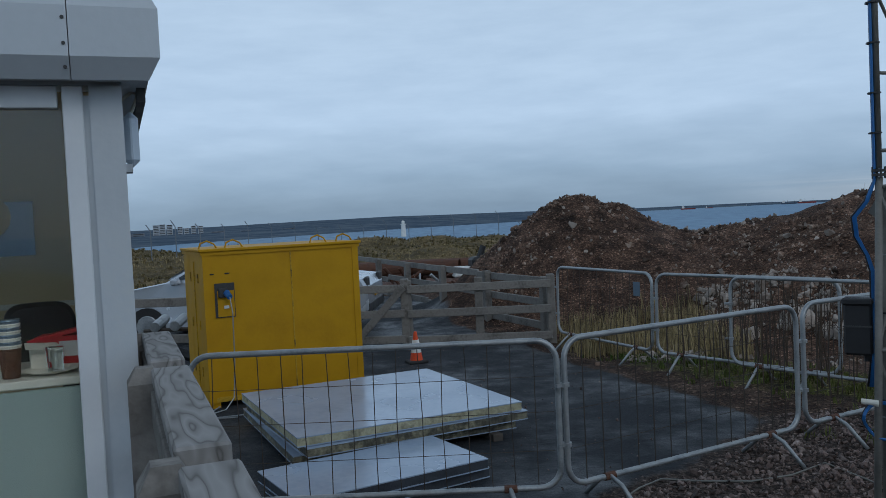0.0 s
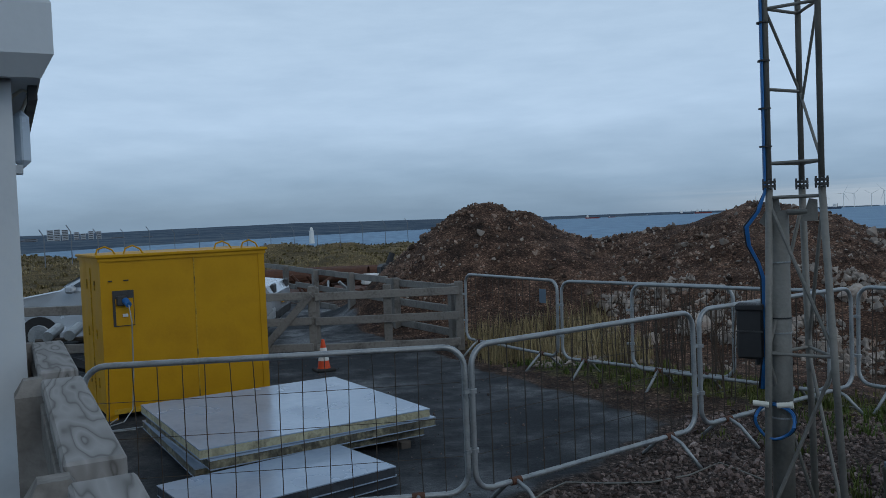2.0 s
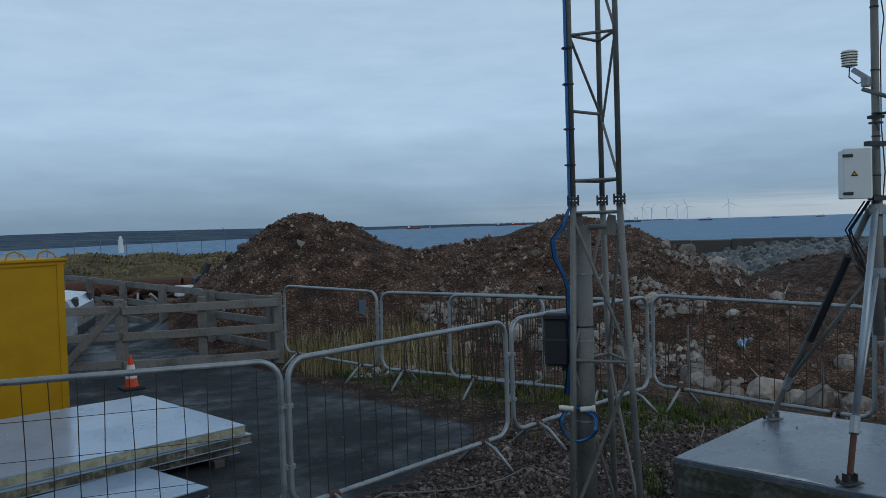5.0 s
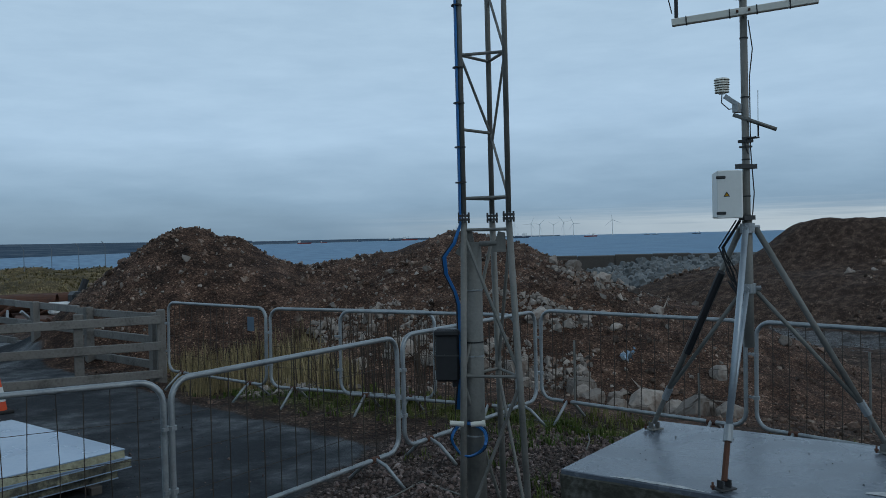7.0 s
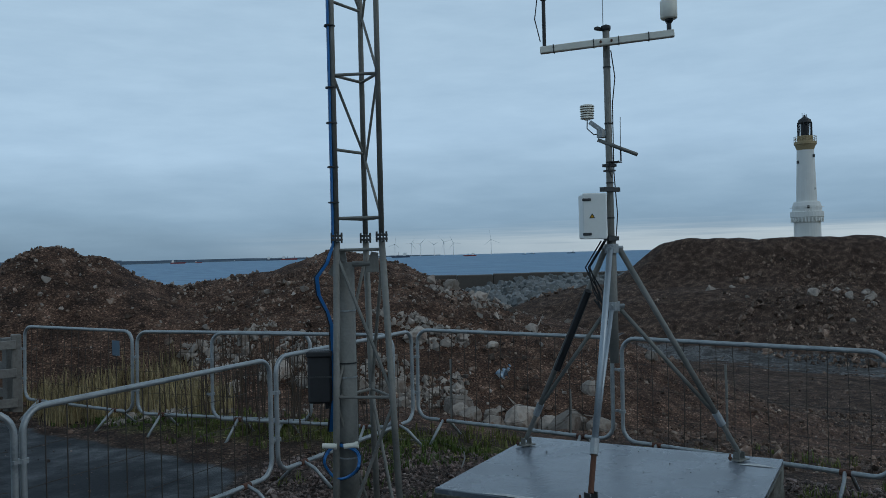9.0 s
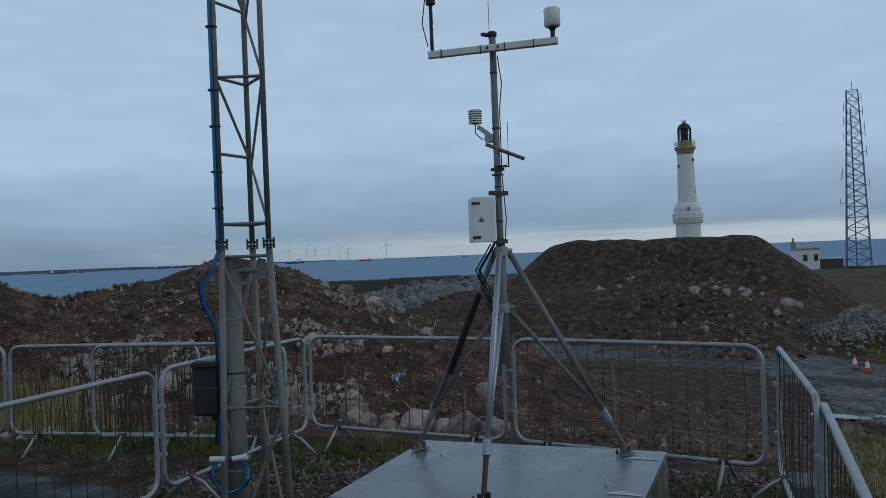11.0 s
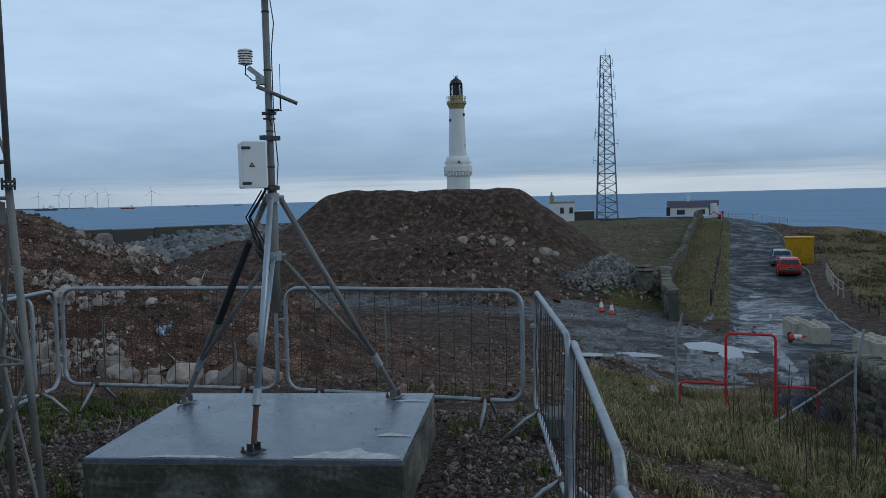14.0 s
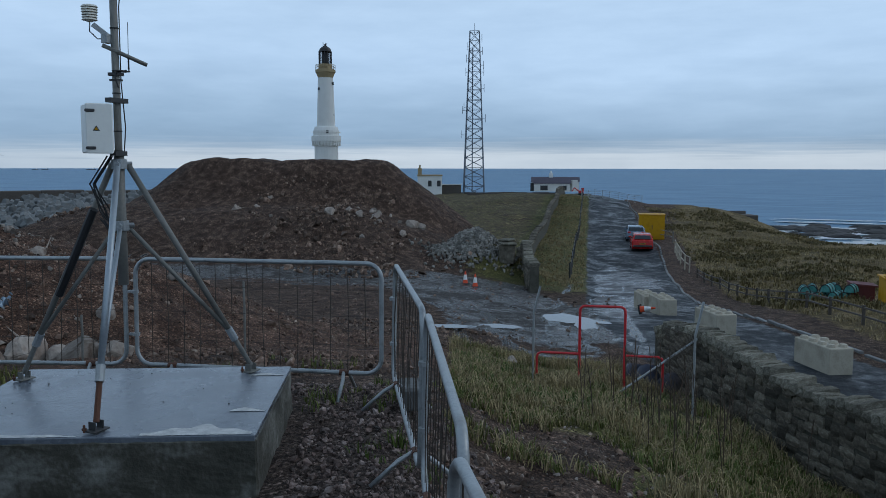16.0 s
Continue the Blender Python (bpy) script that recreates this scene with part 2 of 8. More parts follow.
def glass(name, rough=0.02, tint=(0.9, 0.95, 0.95)):
    m = bpy.data.materials.new(name)
    m.use_nodes = True
    nt = m.node_tree
    b = nt.nodes["Principled BSDF"]
    b.inputs["Base Color"].default_value = (*tint, 1)
    b.inputs["Transmission Weight"].default_value, b.inputs["Roughness"].default_value, b.inputs["IOR"].default_value = 1.0, rough, 1.45
    return m


PANE = glass("window_glass")


def ground_material():
    """Soil, grass, tarmac, wet mud and gravel, laid out by the plan's zones."""
    m = bpy.data.materials.new("open_ground")
    m.use_nodes = True
    nt = m.node_tree
    b = nt.nodes["Principled BSDF"]
    tc = nt.nodes.new("ShaderNodeTexCoord")

    def noise_tex(s, d=6.0, r=0.6):
        n = nt.nodes.new("ShaderNodeTexNoise")
        n.inputs["Scale"].default_value, n.inputs["Detail"].default_value, n.inputs["Roughness"].default_value = s, d, r
        nt.links.new(tc.outputs["Object"], n.inputs["Vector"])
        return n.outputs["Fac"]

    big, mid, fine = noise_tex(0.35), noise_tex(2.5), noise_tex(28.0, 4.0, 0.7)

    def mix(f, a, c):
        n = nt.nodes.new("ShaderNodeMix")
        n.data_type = "RGBA"
        nt.links.new(f, n.inputs["Factor"])
        nt.links.new(a, n.inputs["A"])
        nt.links.new(c, n.inputs["B"])
        return n.outputs["Result"]

    def blend(x, y, f=0.5):
        n = nt.nodes.new("ShaderNodeMix")
        n.inputs["Factor"].default_value = f
        nt.links.new(x, n.inputs["A"])
        nt.links.new(y, n.inputs["B"])
        return n.outputs["Result"]

    def tones(f, *cols):
        r = ramp_of(nt, [(0.33 + 0.34 * i / (len(cols) - 1), c) for i, c in enumerate(cols)], "LINEAR")
        nt.links.new(f, r.inputs[0])
        return r.outputs["Color"]

    def zone(name):
        a = nt.nodes.new("ShaderNodeAttribute")
        a.attribute_name = name
        n = nt.nodes.new("ShaderNodeMath")
        n.operation = "MULTIPLY_ADD"
        n.inputs[1].default_value, n.inputs[2].default_value = 0.9, -0.45
        nt.links.new(mid, n.inputs[0])
        s = nt.nodes.new("ShaderNodeMath")
        nt.links.new(a.outputs["Fac"], s.inputs[0])
        nt.links.new(n.outputs[0], s.inputs[1])
        r = nt.nodes.new("ShaderNodeMapRange")
        r.interpolation_type = "SMOOTHSTEP"
        r.inputs["From Min"].default_value, r.inputs["From Max"].default_value = 0.38, 0.62
        nt.links.new(s.outputs[0], r.inputs["Value"])
        return r.outputs["Result"]

    mf, bf = blend(mid, fine, 0.5), blend(big, fine, 0.4)
    soil = tones(mf, (0.010, 0.0060, 0.0042), (0.057, 0.0345, 0.0242), (0.22, 0.150, 0.112))
    reds = tones(mf, (0.013, 0.0068, 0.0045), (0.084, 0.0465, 0.031), (0.25, 0.155, 0.11))
    grass = tones(blend(big, mf, 0.6), (0.022, 0.027, 0.008), (0.09, 0.085, 0.028), (0.24, 0.19, 0.09))
    dry = tones(blend(big, mf, 0.55), (0.032, 0.026, 0.011), (0.115, 0.085, 0.039), (0.26, 0.185, 0.09))
    tar = tones(bf, (0.014, 0.016, 0.019), (0.025, 0.029, 0.034), (0.041, 0.046, 0.053))
    mud = tones(mf, (0.034, 0.031, 0.029), (0.066, 0.061, 0.058), (0.115, 0.108, 0.104))
    grav = tones(fine, (0.013, 0.009, 0.0072), (0.062, 0.044, 0.036), (0.16, 0.122, 0.104))
    zr, zg, zd, zt, zm, zv = zone("reds"), zone("grass"), zone("dry"), zone("tar"), zone("mud"), zone("gravel")
    col = mix(zr, soil, reds)
    silt = tones(blend(noise_tex(0.9, 6.0, 0.65), fine, 0.3), (0.055, 0.056, 0.060), (0.12, 0.122, 0.128), (0.20, 0.203, 0.21))
    zs, zp = zone("silt"), zone("rut")
    ruts = tones(mf, (0.020, 0.019, 0.019), (0.036, 0.035, 0.035), (0.06, 0.059, 0.06))
    for z, c in ((zv, grav), (zg, grass), (zd, dry), (zm, mud), (zp, ruts), (zt, tar), (zs, silt)):
        col = mix(z, col, c)
    # pebbles: every cell has a tone of its own, away from the tarmac
    vo = nt.nodes.new("ShaderNodeTexVoronoi")
    vo.inputs["Scale"].default_value = 42.0
    nt.links.new(tc.outputs["Object"], vo.inputs["Vector"])
    pb = nt.nodes.new("ShaderNodeSeparateColor")
    nt.links.new(vo.outputs["Color"], pb.inputs[0])
    pr = ramp_of(nt, [(0.0, (0.45, 0.45, 0.45)), (0.6, (0.95, 0.95, 0.95)), (0.88, (1.3, 1.28, 1.26)), (0.94, (2.2, 2.2, 2.2)), (1.0, (3.4, 3.45, 3.5))], "LINEAR")
    nt.links.new(pb.outputs[0], pr.inputs[0])
    pm = nt.nodes.new("ShaderNodeMix")
    pm.data_type, pm.blend_type = "RGBA", "MULTIPLY"
    pf = nt.nodes.new("ShaderNodeMath")
    pf.operation = "MULTIPLY_ADD"
    pf.inputs[1].default_value, pf.inputs[2].default_value = -0.85, 0.9
    nt.links.new(zt, pf.inputs[0])
    nt.links.new(pf.outputs[0], pm.inputs["Factor"])
    nt.links.new(col, pm.inputs["A"])
    nt.links.new(pr.outputs["Color"], pm.inputs["B"])
    nt.links.new(pm.outputs["Result"], b.inputs["Base Color"])
    # wet: patchy on mud and tarmac
    wetn = nt.nodes.new("ShaderNodeMapRange")
    wetn.inputs["From Min"].default_value, wetn.inputs["From Max"].default_value = 0.44, 0.58
    nt.links.new(blend(noise_tex(0.5, 5.0, 0.65), mid, 0.35), wetn.inputs["Value"])
    hard = nt.nodes.new("ShaderNodeMath")
    hard.operation = "MAXIMUM"
    damp = nt.nodes.new("ShaderNodeMath")
    damp.operation = "MULTIPLY"
    damp.inputs[1].default_value = 0.62
    nt.links.new(zt, damp.inputs[0])
    nt.links.new(damp.outputs[0], hard.inputs[0])
    pool = nt.nodes.new("ShaderNodeMath")
    pool.operation = "MAXIMUM"
    nt.links.new(zm, pool.inputs[0])
    nt.links.new(zs, pool.inputs[1])
    nt.links.new(pool.outputs[0], hard.inputs[1])
    wet = nt.nodes.new("ShaderNodeMath")
    wet.operation = "MULTIPLY"
    nt.links.new(wetn.outputs["Result"], wet.inputs[0])
    nt.links.new(hard.outputs[0], wet.inputs[1])
    soak = nt.nodes.new("ShaderNodeMath")
    soak.operation = "MAXIMUM"
    nt.links.new(wet.outputs[0], soak.inputs[0])
    nt.links.new(zp, soak.inputs[1])
    ro = nt.nodes.new("ShaderNodeMapRange")
    ro.inputs["To Min"].default_value, ro.inputs["To Max"].default_value = 0.92, 0.13
    nt.links.new(soak.outputs[0], ro.inputs["Value"])
    nt.links.new(ro.outputs["Result"], b.inputs["Roughness"])
    gl = nt.nodes.new("ShaderNodeMapRange")
    gl.inputs["To Min"].default_value, gl.inputs["To Max"].default_value = 0.2, 0.5
    nt.links.new(soak.outputs[0], gl.inputs["Value"])
    nt.links.new(gl.outputs["Result"], b.inputs["Specular IOR Level"])
    bp = nt.nodes.new("ShaderNodeBump")
    bp.inputs["Distance"].default_value = 0.10
    calm = nt.nodes.new("ShaderNodeMath")
    calm.operation = "MULTIPLY_ADD"
    calm.inputs[1].default_value, calm.inputs[2].default_value = -0.75, 1.0
    nt.links.new(zt, calm.inputs[0])
    nt.links.new(calm.outputs[0], bp.inputs["Strength"])
    nt.links.new(mf, bp.inputs["Height"])
    nt.links.new(bp.outputs[0], b.inputs["Normal"])
    return m


def sea_material():
    m = bpy.data.materials.new("sea_water")
    m.use_nodes = True
    nt = m.node_tree
    b = nt.nodes["Principled BSDF"]
    tc = nt.nodes.new("ShaderNodeTexCoord")
    n1 = nt.nodes.new("ShaderNodeTexNoise")
    n1.inputs["Scale"].default_value, n1.inputs["Detail"].default_value = 0.05, 10.0
    n2 = nt.nodes.new("ShaderNodeTexNoise")
    n2.inputs["Scale"].default_value, n2.inputs["Detail"].default_value = 0.25, 5.0
    swell = nt.nodes.new("ShaderNodeMapping")
    swell.inputs["Scale"].default_value = (2.2, 0.35, 1.0)
    nt.links.new(tc.outputs["Object"], swell.inputs["Vector"])
    for n in (n1, n2):
        nt.links.new(swell.outputs[0], n.inputs["Vector"])
    r = ramp_of(nt, [(0.34, (0.070, 0.165, 0.275)), (0.66, (0.130, 0.26, 0.39))], "LINEAR")
    nt.links.new(n1.outputs["Fac"], r.inputs[0])
    nt.links.new(r.outputs["Color"], b.inputs["Base Color"])
    b.inputs["Roughness"].default_value = 0.5
    b.inputs["Specular IOR Level"].default_value = 0.12
    bp = nt.nodes.new("ShaderNodeBump")
    bp.inputs["Strength"].default_value, bp.inputs["Distance"].default_value = 0.8, 0.6
    nt.links.new(n2.outputs["Fac"], bp.inputs["Height"])
    nt.links.new(bp.outputs[0], b.inputs["Normal"])
    return m

# ---- mesh helpers ----
def mesh_ob(name, bm, material, parent=None, smooth=False):
    me = bpy.data.meshes.new(name)
    bm.to_mesh(me)
    bm.free()
    me.materials.append(material)
    if smooth:
        me.shade_smooth()
    ob = new(name, me)
    if parent is not None:
        ob.parent = parent
    return ob


def part(name, bm, material, parent, label="", smooth=False):
    return tagged(mesh_ob(name, bm, material, parent, smooth), label)


def base(name, x=0, y=0, z=0, rz=0, **tags):
    ob = new(name)
    ob.empty_display_size = 0.1
    ob.matrix_world = pose(x, y, z, 0, 0, rz)
    return tagged(ob, **tags)


def box(bm, cx, cy, cz, sx, sy, sz, m=None, bevel=0.0):
    t = Matrix.Translation((cx, cy, cz)) @ Matrix.Diagonal((sx, sy, sz, 1))
    r = bmesh.ops.create_cube(bm, size=1, matrix=(m @ t) if m is not None else t)
    if bevel:
        es = list({e for v in r["verts"] for e in v.link_edges})
        bmesh.ops.bevel(bm, geom=es, offset=bevel, segments=1, affect="EDGES")
    return bm


def cyl(bm, a, b, r, r2=None, seg=10, caps=True):
    a, b = Vector(a), Vector(b)
    d = b - a
    m = Matrix.Translation((a + b) / 2) @ d.to_track_quat("Z", "Y").to_matrix().to_4x4()
    bmesh.ops.create_cone(bm, cap_ends=caps, segments=seg, radius1=r, radius2=r if r2 is None else r2, depth=d.length, matrix=m)
    return bm


def tube(bm, pts, r, seg=8, closed=False):
    """A round tube swept along a polyline."""
    pts = [Vector(p) for p in pts]
    n = len(pts)
    rings, side = [], None
    for i, p in enumerate(pts):
        if closed:
            d = (pts[(i + 1) % n] - pts[i - 1]).normalized()
        else:
            d = (pts[min(i + 1, n - 1)] - pts[max(i - 1, 0)]).normalized()
        if side is None:
            side = d.orthogonal().normalized()
        side = (side - d * side.dot(d)).normalized()
        up = d.cross(side)
        rings.append([bm.verts.new(p + r * (math.cos(2 * math.pi * k / seg) * side + math.sin(2 * math.pi * k / seg) * up)) for k in range(seg)])
    for i in range(n if closed else n - 1):
        a, b = rings[i], rings[(i + 1) % n]
        for k in range(seg):
            bm.faces.new((a[k], a[(k + 1) % seg], b[(k + 1) % seg], b[k]))
    if not closed:
        bm.faces.new(rings[0][::-1])
        bm.faces.new(rings[-1])
    return bm


def lathe(bm, prof, cx=0, cy=0, seg=24):
    rings = [[bm.verts.new((cx + r * math.cos(2 * math.pi * k / seg), cy + r * math.sin(2 * math.pi * k / seg), z)) for k in range(seg)] for r, z in prof]
    for a, b in zip(rings, rings[1:]):
        for k in range(seg):
            bm.faces.new((a[k], a[(k + 1) % seg], b[(k + 1) % seg], b[k]))
    bm.faces.new(rings[0][::-1])
    bm.faces.new(rings[-1])
    return bm


def arc(cx, cz, r, a0, a1, n=6):
    return [(cx + r * math.cos(radians(a0 + (a1 - a0) * i / n)), cz + r * math.sin(radians(a0 + (a1 - a0) * i / n))) for i in range(n + 1)]


def rock(bm, p, s, rnd, sub=1, flat=0.75):
    """One angular stone."""
    m = Matrix.Translation(p) @ Euler((rnd.uniform(0, 6), rnd.uniform(0, 6), rnd.uniform(0, 6))).to_matrix().to_4x4() @ Matrix.Diagonal((s * rnd.uniform(0.7, 1.25), s * rnd.uniform(0.7, 1.15), s * flat * rnd.uniform(0.7, 1.1), 1))
    r = bmesh.ops.create_icosphere(bm, subdivisions=sub, radius=0.5, matrix=m)
    for v in r["verts"]:
        v.co += Vector((rnd.uniform(-1, 1), rnd.uniform(-1, 1), rnd.uniform(-1, 1))) * s * (0.13 if sub == 1 else 0.06)
    return bm


class Soup:
    """Collects many small pieces quickly for one mesh."""

    def __init__(self):
        self.v, self.f = [], []

    def add(self, verts, faces):
        n = len(self.v)
        self.v.extend(verts)
        self.f.extend([tuple(i + n for i in f) for f in faces])

    def done(self, name, material):
        me = bpy.data.meshes.new(name)
        me.from_pydata(self.v, [], self.f)
        me.materials.append(material)
        return new(name, me)


def hull_rock(rnd, n=11, flat=0.8):
    """An angular stone: the hull of random points on a squashed ball."""
    bm = bmesh.new()
    for k in range(n):
        d = Vector((rnd.gauss(0, 1), rnd.gauss(0, 1), rnd.gauss(0, 1))).normalized() * rnd.uniform(0.42, 0.56)
        bm.verts.new((d.x, d.y * 0.9, d.z * flat))
    r = bmesh.ops.convex_hull(bm, input=list(bm.verts))
    bmesh.ops.delete(bm, geom=list({g for g in r["geom_interior"] + r["geom_unused"] if isinstance(g, bmesh.types.BMVert)}), context="VERTS")
    return bm


def unit_rock(seed):
    bm = hull_rock(random.Random(seed))
    bm.verts.index_update()
    v, f = [tuple(p.co) for p in bm.verts], [tuple(p.index for p in q.verts) for q in bm.faces]
    bm.free()
    return np.array(v), f


ROCKS = [unit_rock(k) for k in range(16)]


def soup_rock(soup, p, s, rs):
    v, f = ROCKS[rs.randint(len(ROCKS))]
    q = Euler(rs.uniform(0, 6.28, 3)).to_matrix()
    v = (v * (s * rs.uniform(0.7, 1.25, 3))) @ np.array(q).T + np.array(p)
    soup.add([tuple(a) for a in v], f)


# ---- terrain ----
def vnoise(x, y, seed=0):
    xi, yi = np.floor(x).astype(int), np.floor(y).astype(int)
    fx, fy = x - xi, y - yi
    fx, fy = fx * fx * (3 - 2 * fx), fy * fy * (3 - 2 * fy)

    def h(a, b):
        n = (a * 374761393 + b * 668265263 + seed * 974711) & 0x7FFFFFFF
        n = ((n ^ (n >> 13)) * 1274126177) & 0x7FFFFFFF
        return ((n ^ (n >> 16)) & 0xFFFF) / 65535.0

    return (h(xi, yi) * (1 - fx) + h(xi + 1, yi) * fx) * (1 - fy) + (h(xi, yi + 1) * (1 - fx) + h(xi + 1, yi + 1) * fx) * fy - 0.5


def fbm(x, y, s, octaves=4, seed=0):
    t, a = 0, 1.0
    for k in range(octaves):
        t = t + a * vnoise(x / s, y / s, seed + k)
        s, a = s / 2.1, a * 0.52
    return t


SEA_Z = -16.0
RADII = [0, 3, 7, 10, 15, 20, 26, 38, 60, 90, 125, 190, 300]
# height of the ground by bearing (degrees east of north) and distance
FALLS = {
    -180: [0, 0, 0, 0, 0, 0, 0, 0, 0, 0, -1, -6, -18],
    -60: [0, 0, 0, 0, 0, 0, 0, -0.3, -0.6, -1, -3, -10, -18],
    -16: [0, 0, 0, 0, 0, 0, -0.2, -0.5, -0.6, -0.4, -6, -14, -18],
    3: [0, 0, 0, 0, 0, -0.1, -0.4, -0.7, -0.9, -0.7, -8, -15, -18],
    14: [0, 0, 0, 0, -0.4, -1.5, -3, -5, -8, -12, -16, -18, -18],
    30: [0, 0, 0, 0, -0.6, -2, -3, -4, -5.5, -8, -8, -17, -18],
    41: [0, 0, 0, -0.3, -1.2, -1.9, -2.6, -3.3, -4.3, -5.2, -3.4, -16, -18],
    50: [0, 0, 0, -0.3, -1.3, -1.95, -2.6, -3.2, -4, -5.2, -3.4, -9, -18],
    62: [0, 0, 0, -0.5, -1.4, -2.1, -2.8, -3.2, -3.8, -4, -4, -4.5, -14],
    75: [0, -0.1, -0.6, -1.1, -2.0, -2.8, -3.1, -4.2, -5.6, -5.2, -2.6, -4.3, -12],
    83: [0, -0.35, -0.9, -1.4, -2.25, -2.9, -3.1, -4.2, -5.4, -5.2, -4.2, -9, -18],
    92: [0, -0.4, -1.5, -2.25, -2.85, -3.1, -3.2, -3.6, -4.6, -6, -9, -17, -18],
    125: [0, -0.4, -1.8, -2.5, -2.9, -3.1, -3.2, -4, -6, -9, -14, -18, -18],
    180: [0, 0, 0, 0, 0, 0, 0, 0, 0, 0, -1, -6, -18],
}
BEAR = np.array(sorted(FALLS))
FALLT = np.array([FALLS[b] for b in BEAR], float)


def seg_dist(x, y, a, b):
    ax, ay, bx, by = *a, *b
    t = np.clip(((x - ax) * (bx - ax) + (y - ay) * (by - ay)) / ((bx - ax) ** 2 + (by - ay) ** 2), 0, 1)
    return np.hypot(x - ax - t * (bx - ax), y - ay - t * (by - ay))


def poly_dist(x, y, pts):
    """Signed distance to a closed outline, positive inside."""
    inside = np.zeros(np.shape(x), bool)
    d = np.full(np.shape(x), 1e9)
    for (x0, y0), (x1, y1) in zip(pts, pts[1:] + pts[:1]):
        d = np.minimum(d, seg_dist(x, y, (x0, y0), (x1, y1)))
        c = ((y0 > y) != (y1 > y)) & (x < (x1 - x0) * (y - y0) / (y1 - y0 + 1e-12) + x0)
        inside ^= c
    return np.where(inside, d, -d)


def heap(d, top, slope, a):
    return top - slope * (np.sqrt(d * d + a * a) - a)


YARD = [(-14, 1.5), (-1.5, 4.3), (0.7, 5.2), (1.6, 5.9), (2.7, 7.0), (2.3, 8.3), (1.5, 10.3), (1.1, 12), (0.1, 14.2), (-0.6, 21), (-14, 24)]
ROAD = [(8, -7), (17.5, 1.5), (22, 4.5), (32, 8), (48.6, 12.2), (72.9, 18.4), (121.4, 30.6), (190, 47), (190, 40), (122.6, 25.2), (74, 12.6), (44.8, 6.1), (33, 3.2), (26, 0), (21, -3), (11, -12)]
HAUL = [(21.4, 8.6), (20.6, 6.2), (22.5, 4.6), (32, 7.6), (37.5, 12.6), (36.3, 17), (34.4, 21), (32.4, 25.5), (28.5, 36), (26.5, 35), (30.6, 22), (30, 16.5), (26.6, 12.2)]


def mounds(x, y):
    m1 = np.maximum(heap(np.hypot(x - 2.78, y - 16.8), 2.24, 0.74, 0.36), heap(np.hypot(x - 3.25, y - 16.75), 2.06, 0.70, 0.5))
    m2 = heap(seg_dist(x, y, (4.7, 16.3), (5.9, 16.0)), 1.43, 0.5, 0.9)
    m3 = heap(np.hypot(x - 7.9, y - 15.0), 1.92, 0.5, 1.0)
    m4 = heap(np.hypot(x - 10.3, y - 12.6), 0.55, 0.42, 0.9)
    m5 = heap(np.maximum(seg_dist(x, y, (44.4, 36.2), (49.5, 28)) - 1.5, 0), 2.2, 0.82, 0.5)
    m6 = heap(np.maximum(seg_dist(x, y, (37.5, 37), (42, 27)) - 2.0, 0), -0.6, 0.42, 1.5)
    m7 = heap(np.hypot(x - 41.2, y - 16.6), -1.7, 0.75, 0.6)
    return m1, m2, m3, m4, m5, m6, m7


def smax(a, b, k):
    h = np.clip(0.5 + 0.5 * (a - b) / k, 0, 1)
    return b * (1 - h) + a * h + k * h * (1 - h)


def height(x, y, detail=True):
    x, y = np.asarray(x, float), np.asarray(y, float)
    r, b = np.hypot(x, y), np.degrees(np.arctan2(x, y))
    i = np.clip(np.searchsorted(BEAR, b, "right") - 1, 0, len(BEAR) - 2)
    t = (b - BEAR[i]) / (BEAR[i + 1] - BEAR[i])
    t = t * t * (3 - 2 * t)
    j = np.clip(np.searchsorted(RADII, r, "right") - 1, 0, len(RADII) - 2)
    ra = np.array(RADII, float)
    s = np.clip((r - ra[j]) / (ra[j + 1] - ra[j]), 0, 1)
    z = (FALLT[i, j] * (1 - s) + FALLT[i, j + 1] * s) * (1 - t) + (FALLT[i + 1, j] * (1 - s) + FALLT[i + 1, j + 1] * s) * t
    flat = np.clip(np.maximum(poly_dist(x, y, YARD), poly_dist(x, y, ROAD)) / 1.0 + 0.3, 0, 1)
    rough = np.clip((r - 6) / 30, 0, 1) * (1 - flat)
    ground = z + rough * 1.0 * fbm(x, y, 14.0, 3, 5) * np.clip((r - 12) / 40, 0, 1)
    wild = np.clip((-poly_dist(x, y, ROAD) - 3.5) / 4, 0, 1) * np.clip((b - 80) / 3, 0, 1) * np.clip((r - 28) / 8, 0, 1) * np.clip((190 - r) / 60, 0, 1)
    wild = np.maximum(wild, np.clip((8 - b) / 3, 0, 1) * np.clip((b + 30) / 3, 0, 1) * np.clip((r - 30) / 15, 0, 1) * np.clip((120 - r) / 30, 0, 1))
    ground = ground + wild * (0.9 * fbm(x, y, 7.0, 4, 87) - 0.1)
    ground = ground + np.where((b < 6) & (b > -20), 1.5, 0) * np.exp(-((x + 6.0) / 5.5) ** 2 - ((y - 70) / 6.0) ** 2)
    ms = mounds(x, y)
    lump = fbm(x, y, 1.6, 4, 11)
    for k, m in enumerate(ms):
        ground = smax(m + (0.5 if k in (0, 1, 2, 3) else 0.8) * lump * 0.4 * np.clip(m - ground + 0.6, 0, 1), ground, 0.35 if k < 4 else 0.8)
    if detail:
        ground = ground + (1 - flat) * (0.05 * fbm(x, y, 0.5, 3, 23)) + flat * 0.012 * fbm(x, y, 2.0, 3, 31)
    return ground


